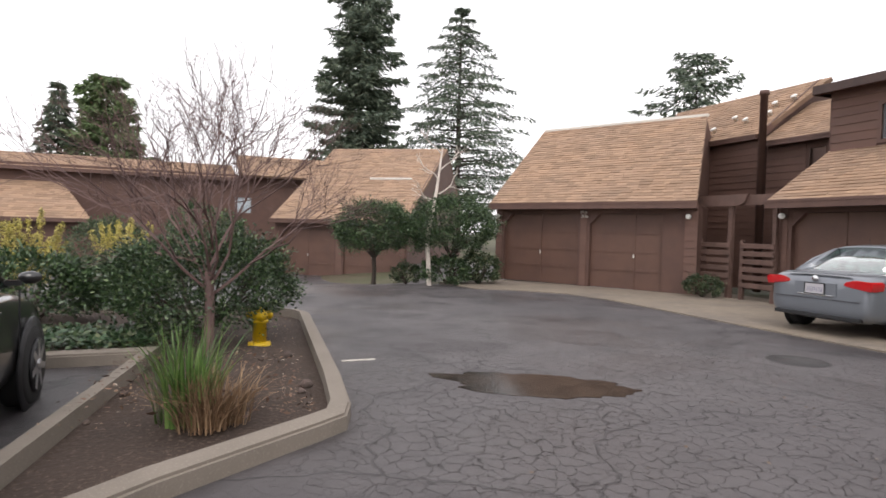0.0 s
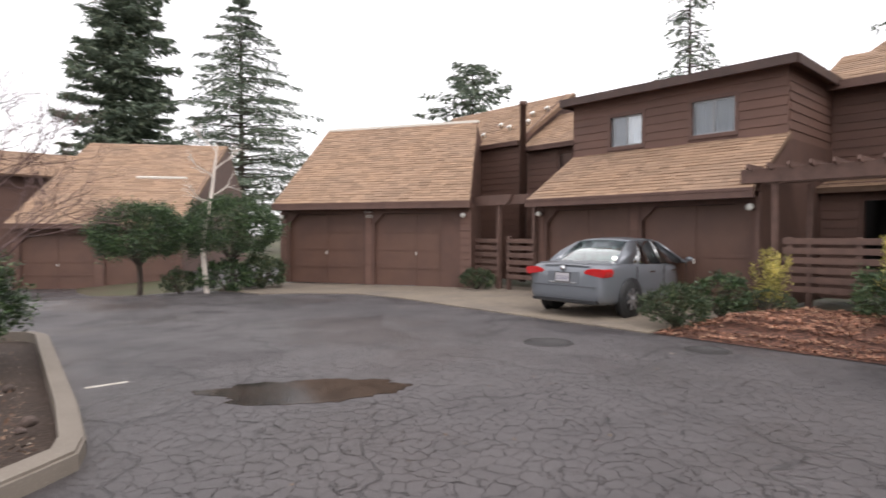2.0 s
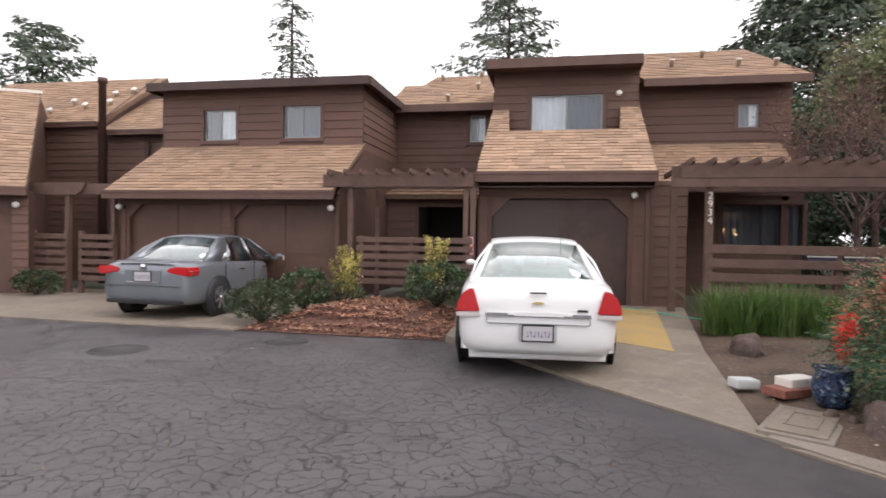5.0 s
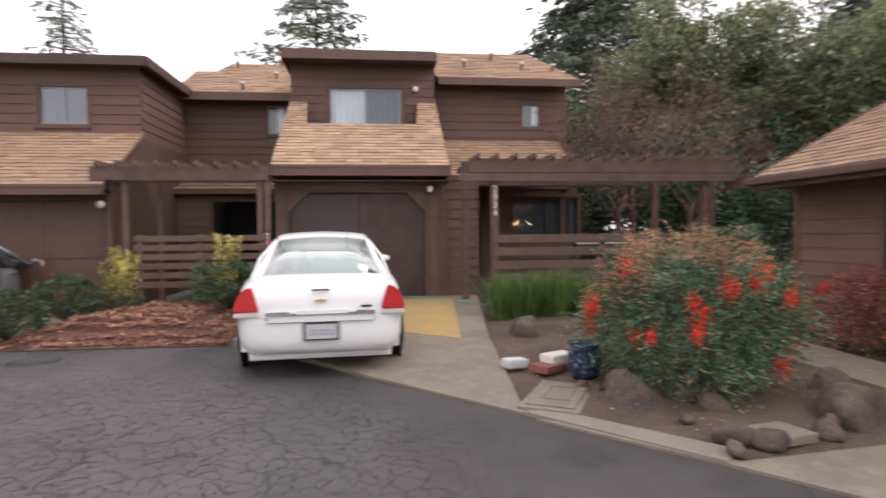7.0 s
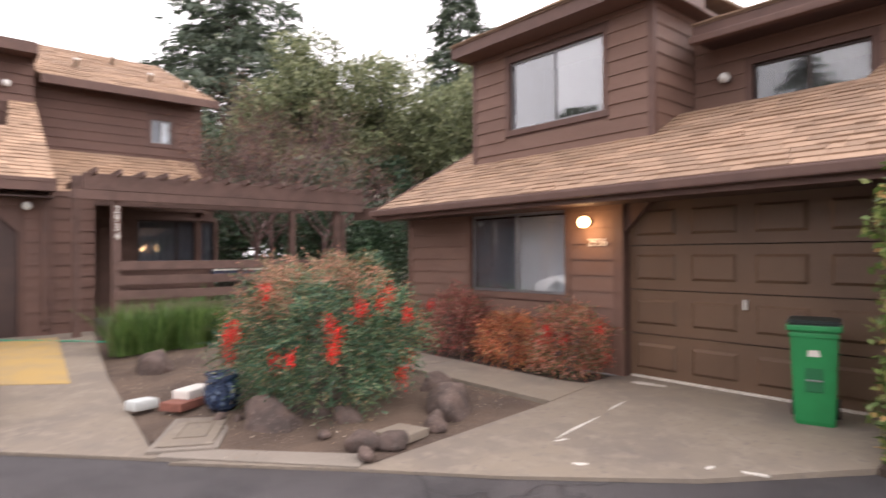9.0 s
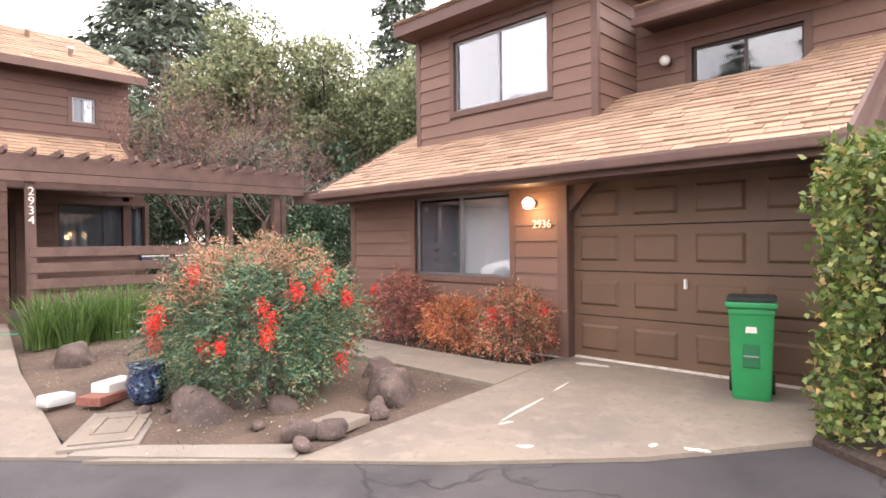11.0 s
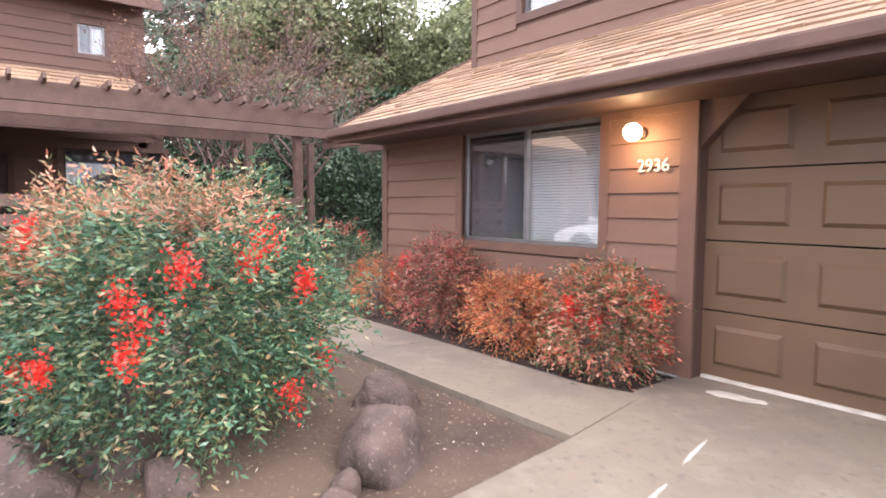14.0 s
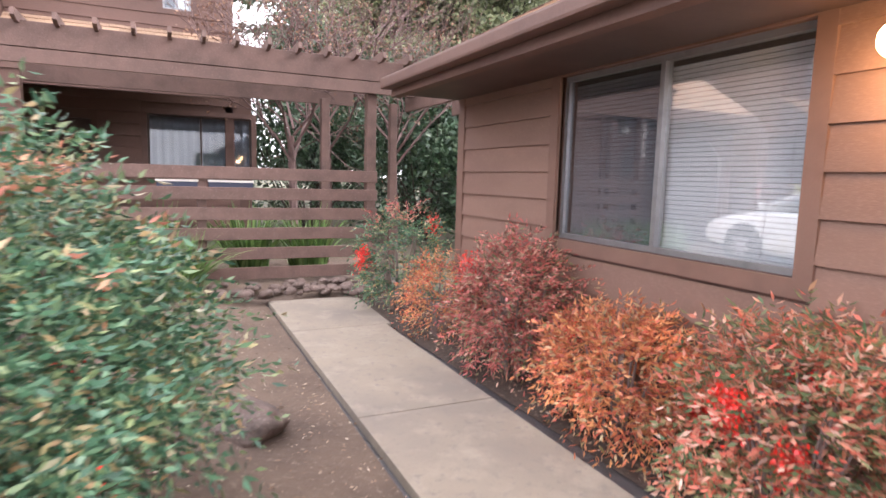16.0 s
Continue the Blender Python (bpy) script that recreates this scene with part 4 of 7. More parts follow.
em1b, L1b = slope_m(0, 7.7, 2.4, 3.7, 5.35)
prism("back_roof", [(0, 3.65), (4.0, 3.65), (4.0, 3.7), (0, 3.7)], 5.2, 5.3, M_ROOFBASE, g1)
for x in (0.12, 6.0):
    globe(g1, pose(x, -0.02, 2.02), M_BULBOFF, L_OFF)
boxes("ridge_board", [(-0.4, W1 - 0.85, 3.6, 3.75, 5.3, 5.38)], M_NUMBER, g1)
number("2924", 0.11, pose(3.03, -0.03, 2.14), "small pale house number", g1)
number("2926", 0.11, pose(3.06, -0.03, 2.02), "small pale house number", g1)

# garage block far across the court
g0 = empty("garage_block", pose(2.76 + 0.2, 27.35 - 0.1, -0.6, 0, 0, -33.4), "brown double garage block with steep tan shingle roof beyond round shrubs", "garage")
W0 = 6.2
wall(g0, pose(0, 0.35, 0), W0, 0, 2.4, [(0.3, 2.85, 0, 2.1), (3.3, 5.85, 0, 2.1)])
for x in (0.3, 3.3):
    garage_door(g0, pose(x, 0.37, 0), 2.55, 2.1, 4, 1, "boards", M_GDOOR2)
em0, L0 = slope_m(-0.1, 0, 2.5, 9.0, 6.9)
shingles(g0, em0, [(0, 0), (W0 + 0.1, 0), (W0 + 0.1, L0), (-0.6, L0)], width=0.4, course=0.2)
fascia(g0, pose(-0.1, 0, 2.52), W0 + 0.1, 0.18)
prism("gable_wall", [(0.35, 0), (14.5, 0), (14.5, 3.6), (9.0, 6.8), (0.1, 2.42)], W0 - 0.1, W0 - 0.02, M_WALL, g0, axis="x")
boxes("barge_board", [(W0 - 0.02, W0 + 0.03, 0, L0, -0.2, 0.02)], M_TRIM, g0, m=em0)
prism("back_roof", [(9.0, 6.9), (15.0, 3.4), (15.0, 3.3), (9.0, 6.78)], 0, W0, M_ROOFBASE, g0, axis="x")
boxes("flashing", [(3.2, 5.4, 4.95, 5.02, 0.02, 0.1)], M_WHITE, g0, m=em0 @ pose(0.0, 0, 0))

# the row of houses behind the planted island
row = empty("house_row", pose(-22, 36, -0.6), "long brown two-storey townhouse row with tan roofs", "house")
wall(row, pose(0, 4, 2.0), 36, 0, 3.45, [(13.2, 14.4, 1.0, 2.0), (24.0, 25.0, 1.0, 2.0)], name="upper_wall", lap=False)
for x in (13.2, 24.0):
    window(row, pose(x, 4, 3.0), 1.2 if x < 20 else 1.0, 1.0, blind="curtain")
wall(row, pose(0, 1, 0), 17, 0, 2.4, [(2.0, 6.5, 0, 2.05), (8, 12.5, 0, 2.05)], name="garage_wall", lap=False)
for x in (2.0, 8.0):
    garage_door(row, pose(x, 1.02, 0), 4.5, 2.05, 4, 1, "boards", M_GDOOR2)
shingles(row, slope_m(0, 0.5, 2.3, 4, 4.4)[0], [(0, 0), (16.5, 0), (14.5, 4.1), (0, 4.1)], width=0.5, course=0.25)
shingles(row, slope_m(0, 3.6, 5.2, 9, 6.5)[0], [(0, 0), (24, 0), (24, 5.5), (0, 5.5)], width=0.5, course=0.25)
shingles(row, slope_m(0, 3.2, 5.4, 9, 7.3)[0], [(24.2, 0), (36, 0), (36, 6), (24.2, 6)], width=0.5, course=0.25)
fascia(row, pose(0, 0.5, 2.3), 16.5, 0.2)
fascia(row, pose(0, 3.55, 5.2), 24, 0.2)
block(row, "lower_wall", 17, 36, 3.0, 3.9, 0, 2.4)

# court between the garage block and the house: x runs along the house's front line
ct = empty("entrance_court_wing", pose(15.0, 14.6, 0.05, 0, 0, -90), "brown entrance wing with stepped tan roofs and a tall flue", "house")
wall(ct, pose(0.2, 0.15, 0), 2.0, 0, 4.55, name="wing_wall")
prism("gable_wall", [(0.15, 0), (6, 0), (6, 4.6), (2.4, 6.3), (0.05, 4.5)], 2.16, 2.22, M_WALL, ct, axis="x")
eA, LA = slope_m(0, 0, 4.55, 2.4, 6.38)
shingles(ct, eA, [(0, 0), (2.22, 0), (2.66, LA), (-3.6, LA)])
fascia(ct, pose(0, 0.02, 4.54), 2.2, 0.14)
boxes("barge_board", [(2.24, 2.30, 0, LA, -0.16, 0.03)], M_TRIM, ct, m=eA)
wall(ct, pose(2.3, 0.3, 0), 2.9, 0, 4.3, [(1.3, 1.75, 3.3, 4.0)], name="wing_wall")
eB, LB = slope_m(0, 0, 4.3, 2.0, 5.6)
shingles(ct, eB, [(2.3, 0), (5.3, 0), (5.3, LB), (2.3, LB)])
fascia(ct, pose(2.3, 0.02, 4.29), 3.0, 0.14)
lathe("flue", [(0.1, 0), (0.1, 5.55), (0.13, 5.55), (0.13, 5.68), (0.0, 5.7)], M_TRIM, ct, m=pose(2.62, -0.3, 0), sides=12)
for vx, vy in ((1.9, 1.1), (1.2, 0.9), (0.6, 1.2), (2.2, 1.9), (0.2, 0.6), (1.7, 1.7)):
    lathe("roof_vent", [(0.06, 0), (0.06, 0.12), (0.09, 0.12), (0.09, 0.16), (0.0, 0.17)], M_WHITE, ct, m=eA @ pose(vx, vy, 0), sides=8)


# ---- paving ----
def hz(a, b, x0, x1, axis=0):
    return lambda x, y: a + (b - a) * smooth(((x, y)[axis] - x0) / (x1 - x0))


CURVE = [(6.9, 14.1), (8.0, 13.5), (8.74, 12.6), (9.0, 11.0), (8.92, 9.2), (8.85, 7.4), (8.84, 5.0), (8.8, 4.45)]
apron = slab("pavement", CURVE + [(10.2, 4.4), (12.45, 4.2), (12.45, 9.45), (13.2, 9.45), (13.2, 12.0), (11.9, 11.6), (9.0, 16.9), (6.6, 16.0)], hz(0.022, 0.06, 8.9, 11.5), M_CONC, "pale worn concrete apron before the garages")
drive3 = slab("driveway", [(5.35, -2.06), (6.72, -0.8), (8.0, 0.3), (8.8, 1.1), (12.75, 1.12), (12.75, -2.3), (13.2, -2.35), (13.2, -2.9), (12.4, -2.85), (8.6, -2.35)], hz(0.022, 0.19, 6.0, 12.0), M_CONC, "pale stained concrete driveway under the white car")
# the outline turns before the bed
drive3b = slab("driveway", [(8.9, -1.22), (12.2, -1.05), (12.2, -2.3), (8.45, -1.95)], hz(0.027, 0.195, 6.0, 12.0), M_YELLOWCURB, "yellow stained strip of concrete", thick=0.02)
DRV4 = [(5.2, -2.1), (4.18, -3.07), (3.4, -3.75), (2.5, -4.66), (1.78, -5.72), (1.86, -7.25), (4.7, -7.25), (4.7, -6.5), (4.43, -5.44), (4.2, -3.2), (5.05, -2.4)]
drive4 = slab("driveway", DRV4, hz(0.05, 0.022, -6.5, -3.5, 1), M_CONC, "pale worn concrete driveway with white scuffs")
paths = []
for k, (a, b) in enumerate(((4.44, 6.8), (6.81, 8.75), (8.76, 10.05))):
    paths.append(slab("pavement", [(a, -5.48), (b, -5.48), (b, -6.33 - 0.1 * (k == 2)), (a if k else 5.0, -6.33 - 0.05 * (k == 2)), *([] if k else [(4.6, -6.45)])], lambda x, y: 0.052, M_CONC, "pale concrete footpath with a straight joint"))

# kerb round the planted island
ISLE = [(-1.30, 2.35), (-0.08, 3.38), (0.90, 4.03), (1.13, 4.20), (1.23, 4.50), (1.36, 5.5), (1.75, 9.6), (1.64, 10.0), (1.2, 10.35), (-1.5, 11.2), (-7.0, 11.6), (-12, 11.6), (-12, 6.93), (-0.50, 6.93)]


def offset_line(pts, d):
    out = []
    n = len(pts)
    for k in range(n):
        a, b, c = (Vector((*pts[(k + j) % n], 0)) for j in (-1, 0, 1))
        e, f = (b - a).normalized(), (c - b).normalized()
        na, nb = Vector((-e.y, e.x, 0)), Vector((-f.y, f.x, 0))
        m = (na + nb).normalized()
        out.append(tuple((b + m * d / max(m.dot(na), 0.35)).xy))
    return out


inner = offset_line(ISLE, 0.16)
for k in range(len(ISLE)):
    j = (k + 1) % len(ISLE)
    bm = bmesh.new()
    A, B_, C_, D_ = ISLE[k], ISLE[j], inner[j], inner[k]
    lo = [bm.verts.new((*p, gz(*p) - 0.1)) for p in (A, B_, C_, D_)]
    up = 0.15
    oa = [Vector((*p, gz(*p) + h)) for p, h in ((A, up - 0.02), (B_, up - 0.02), (C_, up), (D_, up))]
    hi = [bm.verts.new(p) for p in oa]
    bm.faces.new(lo[::-1])
    bm.faces.new(hi)
    for q in range(4):
        bm.faces.new((lo[q], lo[(q + 1) % 4], hi[(q + 1) % 4], hi[q]))
    bmesh.ops.recalc_face_normals(bm, faces=bm.faces[:])
    e = [x for x in bm.edges if x.verts[0] in hi and x.verts[1] in hi and {x.verts[0], x.verts[1]} == {hi[0], hi[1]}]
    bmesh.ops.bevel(bm, geom=e, offset=0.02, segments=2, affect="EDGES")
    tagged(part("kerb", bm, M_KERB, None, "weathered concrete kerb round the island bed"), kind="structure")
isle = bed("planting_bed", [inner[-1], inner[0], *inner[1:8]], 0.10, M_DIRT, "bare damp soil in the kerbed island", step=0.25, seed=2)
isle_back = bed("planting_bed", [inner[-1], *inner[7:13]], 0.10, M_DIRT, "planted soil in the kerbed island", step=0.5, seed=3)
BED4 = [(5.05, -2.42), (5.35, -2.1), (7.6, -2.2), (8.6, -2.38), (12.4, -2.88), (13.4, -2.95), (13.4, -7.4), (10.05, -7.2), (10.05, -5.46), (4.45, -5.44), (4.22, -3.2)]
M_SOIL = mat("dry tan soil", (0.125, 0.085, 0.06), 0.95, [(1.3, (0.07, 0.047, 0.035), 0.4, 0.66), (35, (0.22, 0.165, 0.12), 0.58, 0.75)], [(20, 0.02), (120, 0.006)], coords="World")
bed4 = bed("planting_bed", BED4, 0.08, M_SOIL, "brown soil bed with fallen leaves and stones", seed=5, step=0.22)
bed4.location.z = 0.006
bedw = bed("planting_bed", [(4.62, -6.5), (10.05, -6.36), (10.05, -7.15), (4.72, -7.15)], 0.03, M_DIRT, "dark soil strip under the window", seed=8, step=0.22)
M_MULCH = mat("red bark mulch", (0.18, 0.08, 0.052), 0.9, [(22, (0.06, 0.027, 0.02), 0.42, 0.56), (55, (0.27, 0.14, 0.095), 0.56, 0.68)], [(35, 0.03), (90, 0.01)], coords="World")
mulch = bed("planting_bed", [(8.82, 4.4), (8.8, 1.15), (12.3, 1.1), (12.4, 4.15), (10.2, 4.38)], 0.28, M_MULCH, "mound of red bark mulch", seed=9, step=0.2, rough=0.05)
kerb4 = slab("kerb", [(5.36, -2.05), (5.5, -2.2), (4.36, -3.28), (4.18, -3.08)], lambda x, y: 0.034, M_KERB, "flat worn concrete edging", thick=0.1)
east = bed("planting_bed", [(13.4, -2.95), (60, -2.95), (60, -60), (8.9, -60), (8.9, -7.3), (13.4, -7.4)], 0.05, M_GROUND, "shaded ground behind the houses", step=4.0)

# puddle
rnd = random.Random(4)
PC, PD = Vector((3.22, 4.95, 0)), Vector((0.83, -0.55, 0))
PN = Vector((0.55, 0.83, 0))
out = []
for k in range(90):
    a = 2 * math.pi * k / 90
    r = 1 + 0.30 * noise.noise(Vector((math.cos(a) * 1.7, math.sin(a) * 1.7, 6))) + 0.16 * noise.noise(Vector((math.cos(a) * 5, math.sin(a) * 5, 2))) + 0.07 * noise.noise(Vector((math.cos(a) * 13, math.sin(a) * 13, 2)))
    p = PC + PD * (1.05 * math.cos(a) * r) + PN * (0.42 * math.sin(a) * r)
    out.append((p.x, p.y))
tagged(prism("puddle", out, -0.02, 0.004, M_WATER, None, "shallow muddy puddle on asphalt"), kind="structure")


# ---- pergolas and fences ----
def timber(name, x0, x1, y0, y1, z0, z1, parent, label=""):
    return boxes(name, [(x0, x1, y0, y1, z0, z1)], M_WEATHER, parent, label, bevel=0.006)


per = empty("pergola", pose(0, 0, 0), "brown weathered timber pergola over the house entrance", "pergola")
timber("beam", 10.92, 10.97, -7.45, -2.45, 2.55, 2.80, per)
timber("beam", 11.20, 11.25, -7.45, -2.35, 2.55, 2.78, per)
timber("beam", 10.92, 10.97, -7.45, -2.3, 2.40, 2.54, per)
timber("beam", 13.2, 13.25, -7.3, -2.4, 2.5, 2.72, per)
for py in (-2.93, -6.9):
    timber("post", 11.0, 11.12, py - 0.06, py + 0.06, 0.02, 2.56, per)
timber("post", 12.55, 12.67, -6.75, -6.63, 0.02, 2.5, per)
timber("post", 11.7, 11.8, -7.5, -7.4, 0.02, 2.4, per)
timber("post", 12.1, 12.2, -2.62, -2.5, 0.02, 2.5, per)
for k in range(15):
    y = -2.6 - k * 0.335
    prism("rafter", [(10.7, 2.80), (10.78, 2.77), (13.4, 2.77), (13.4, 2.87), (10.72, 2.87)], y - 0.02, y + 0.02, M_WEATHER, per, axis="y")
timber("beam", 8.95, 11.3, -7.50, -7.45, 2.25, 2.48, per)
timber("beam", 8.95, 11.3, -8.2, -8.15, 2.25, 2.48, per)
number("2934", 0.17, pose(10.98, -2.93, 2.05) @ pose(0, 0, 0, 0, 0, -90), "pale house number down a post", per, upright=True)

fen = empty("fence", pose(0, 0, 0), "brown timber slat fence between posts under the pergola", "fence")
for k in range(6):
    z = 0.13 + k * 0.235
    timber("slat", 11.02 - 0.028, 11.02 - 0.003, -6.98, -2.9, z, z + 0.145, fen)
for py in (-4.9,):
    timber("post", 11.03, 11.12, py - 0.05, py + 0.05, 0.02, 1.42, fen)

per2 = empty("pergola", pose(0, 0, 0), "brown timber pergola between two townhouses", "pergola")
timber("beam", 12.0, 12.06, 1.2, 4.35, 2.5, 2.76, per2)
timber("beam", 12.5, 12.56, 1.2, 4.1, 2.5, 2.72, per2)
for k in range(9):
    y = 4.15 - k * 0.345
    prism("rafter", [(11.75, 2.77), (11.8, 2.73), (14.0, 2.73), (14.0, 2.84), (11.78, 2.84)], y - 0.02, y + 0.02, M_WEATHER, per2, axis="y")
for py in (3.78, 1.36, 1.12 + 0.1):
    timber("post", 12.08, 12.2, py - 0.05, py + 0.05, 0.1, 2.5, per2)
timber("post", 12.9, 13.0, 3.4, 3.5, 0.1, 2.5, per2)
fen2 = empty("fence", pose(0, 0, 0), "low brown slat fence behind yellow-green shrubs", "fence")
for k in range(6):
    z = 0.52 + k * 0.17
    timber("slat", 11.98, 12.0, 1.2, 3.6, z, z + 0.11, fen2)
for py in (3.5, 2.45, 1.3):
    timber("post", 12.0, 12.07, py - 0.05, py + 0.05, 0.1, 1.5, fen2)

per3 = empty("pergola", pose(0, 0, 0), "small brown timber entrance arbour beside garages", "pergola")
timber("post", 12.25, 12.35, 10.72, 10.84, 0.05, 2.4, per3)
timber("post", 12.25, 12.35, 9.5, 9.6, 0.05, 2.4, per3)
prism("beam", [(11.75, 2.62), (10.25, 2.62), (10.35, 2.42), (10.5, 2.34), (11.75, 2.34)], 12.2, 12.26, M_WEATHER, per3, axis="x")
timber("beam", 12.3, 12.36, 9.5, 11.7, 2.35, 2.6, per3)
fen3 = empty("fence", pose(0, 0, 0), "brown slat fence across the entrance court", "fence")
for k in range(6):
    z = 0.36 + k * 0.19
    timber("slat", 12.2, 12.225, 9.5, 10.4, z, z + 0.12, fen3)
    timber("slat", 12.2, 12.225, 10.72, 11.75, z, z + 0.12, fen3)
for py in (10.4, 10.8, 11.7):
    timber("post", 12.23, 12.32, py - 0.05, py + 0.05, 0.05, 1.5, fen3)


# ---- plants ----
def leaf_mesh(name, pos, along, side, length, width, material, parent=None, kind="", fold=0.25):
    """Leaves as bent diamonds: pos, along and side are arrays of one row a leaf."""
    n = len(pos)
    nor = np.cross(along, side)
    L = length[:, None] if isinstance(length, np.ndarray) else length
    W = width[:, None] if isinstance(width, np.ndarray) else width
    tip = pos + along * L - nor * L * fold
    mid = pos + along * L * 0.45
    V = np.stack([pos, mid + side * W * 0.5, tip, mid - side * W * 0.5], 1).reshape(-1, 3)
    me = bpy.data.meshes.new(name)
    me.vertices.add(4 * n)
    me.vertices.foreach_set("co", V.ravel())
    me.loops.add(4 * n)
    me.loops.foreach_set("vertex_index", np.arange(4 * n))
    me.polygons.add(n)
    me.polygons.foreach_set("loop_start", np.arange(0, 4 * n, 4))
    me.polygons.foreach_set("loop_total", np.full(n, 4))
    me.materials.append(material)
    me.update()
    ob = new(name, me)
    ob.parent = parent
    return tagged(ob, kind=kind)


def unit(a):
    return a / np.maximum(np.linalg.norm(a, axis=1, keepdims=True), 1e-9)


def fronds(rs, roots, dirs, per, reach, length):
    """Compound leaves: along each frond's midrib, pairs of leaflets."""
    n = len(roots)
    t = np.linspace(0.12, 1.0, per)
    droop = np.array([0, 0, -1.0])
    R, A, S = [], [], []
    side0 = unit(np.cross(dirs, rs.normal(size=(n, 3)) * 0.3 + np.array([0, 0, 1.0])))
    for k, tt in enumerate(t):
        p = roots + dirs * (reach * tt)[:, None] + droop * (reach * 0.35 * tt * tt)[:, None]
        s = side0 * (1 if k % 2 else -1)
        al = unit(dirs * 0.55 + s * (1.0 if k < per - 1 else 0.0) + rs.normal(size=(n, 3)) * 0.28 + droop * 0.25)
        R.append(p)
        A.append(al)
        S.append(unit(np.cross(al, unit(dirs + rs.normal(size=(n, 3)) * 0.5))))
    return np.concatenate(R), np.concatenate(A), np.concatenate(S)


def ball_points(rs, n, rx, ry, rz, shell=0.55, low=-0.9, lump=0.16):
    d = unit(rs.normal(size=(n * 2, 3)))
    d = d[d[:, 2] > low][:n]
    r = shell + (1 - shell) * rs.random(len(d)) ** 0.6
    bump = np.array([1 + lump * noise.noise(Vector((v[0] * 2.3, v[1] * 2.3, v[2] * 2.3 + n * 0.01))) for v in d])
    return d * (r * bump)[:, None] * np.array([rx, ry, rz]), d


M_NAN = leaf_mat("nandina leaf", [(0.0, (0.03, 0.08, 0.045)), (0.4, (0.06, 0.145, 0.08)), (0.68, (0.12, 0.21, 0.11)), (0.86, (0.22, 0.28, 0.13)), (0.95, (0.36, 0.22, 0.11)), (1.0, (0.42, 0.42, 0.28))], 0.33)
M_NAN_TOP = leaf_mat("reddish nandina leaf", [(0.0, (0.07, 0.12, 0.055)), (0.4, (0.20, 0.16, 0.08)), (0.7, (0.44, 0.15, 0.10)), (1.0, (0.50, 0.30, 0.18))], 0.45)
M_NAN_RED = leaf_mat("rosy nandina leaf", [(0.0, (0.12, 0.07, 0.05)), (0.3, (0.46, 0.12, 0.11)), (0.55, (0.66, 0.22, 0.19)), (0.82, (0.14, 0.19, 0.09)), (1.0, (0.72, 0.42, 0.34))], 0.45, 0.45)
M_NAN_ORANGE = leaf_mat("orange nandina leaf", [(0.0, (0.40, 0.10, 0.07)), (0.3, (0.70, 0.26, 0.13)), (0.6, (0.80, 0.42, 0.18)), (0.78, (0.70, 0.18, 0.13)), (0.9, (0.26, 0.22, 0.09)), (1.0, (0.78, 0.58, 0.36))], 0.45, 0.45)
M_NAN_MIX = leaf_mat("red and green nandina leaf", [(0.0, (0.08, 0.15, 0.07)), (0.36, (0.24, 0.25, 0.12)), (0.55, (0.62, 0.14, 0.10)), (0.8, (0.66, 0.28, 0.19)), (1.0, (0.70, 0.50, 0.40))], 0.45, 0.45)
M_BERRY = leaf_mat("scarlet berries", [(0.0, (0.62, 0.02, 0.015)), (1.0, (0.80, 0.05, 0.03))], 0.3, 0.05)
M_SHRUB = leaf_mat("dark evergreen leaf", [(0.0, (0.02, 0.04, 0.018)), (0.5, (0.038, 0.072, 0.028)), (0.82, (0.07, 0.12, 0.045)), (1.0, (0.16, 0.21, 0.10))], 0.35, 0.12)
M_SHRUB2 = leaf_mat("grey green leaf", [(0.0, (0.03, 0.055, 0.028)), (0.6, (0.065, 0.095, 0.045)), (1.0, (0.14, 0.15, 0.08))], 0.5)
M_YELLOWLEAF = leaf_mat("yellow green leaf", [(0.0, (0.16, 0.17, 0.04)), (0.4, (0.46, 0.40, 0.10)), (1.0, (0.70, 0.60, 0.22))], 0.5)
M_GRASS = leaf_mat("strap leaf", [(0.0, (0.05, 0.11, 0.025)), (0.6, (0.11, 0.20, 0.05)), (1.0, (0.20, 0.29, 0.09))], 0.4)
M_DRYGRASS = leaf_mat("dry strap leaf", [(0.0, (0.12, 0.07, 0.04)), (0.6, (0.24, 0.15, 0.085)), (1.0, (0.42, 0.29, 0.18))], 0.7)
M_IVY = leaf_mat("ivy leaf", [(0.0, (0.03, 0.06, 0.03)), (0.7, (0.06, 0.11, 0.05)), (1.0, (0.14, 0.16, 0.08))], 0.35)
M_OAK = leaf_mat("olive green tree leaf", [(0.0, (0.08, 0.10, 0.05)), (0.5, (0.185, 0.21, 0.105)), (0.85, (0.28, 0.30, 0.165)), (1.0, (0.40, 0.41, 0.25))], 0.5, 0.4)
M_REDTWIG = leaf_mat("reddish dry leaf", [(0.0, (0.10, 0.05, 0.035)), (0.6, (0.20, 0.105, 0.07)), (1.0, (0.34, 0.21, 0.14))], 0.8)
M_DARKTREE = leaf_mat("dark tree leaf", [(0.0, (0.022, 0.05, 0.026)), (0.6, (0.045, 0.09, 0.045)), (1.0, (0.10, 0.15, 0.08))], 0.4, 0.1)
M_NEEDLE = leaf_mat("conifer needle", [(0.0, (0.06, 0.085, 0.06)), (0.6, (0.11, 0.145, 0.10)), (1.0, (0.18, 0.21, 0.14))], 0.6, 0.1)
M_NEEDLE2 = leaf_mat("bright conifer needle", [(0.0, (0.07, 0.11, 0.045)), (0.6, (0.13, 0.19, 0.075)), (1.0, (0.2, 0.27, 0.12))], 0.6, 0.15)


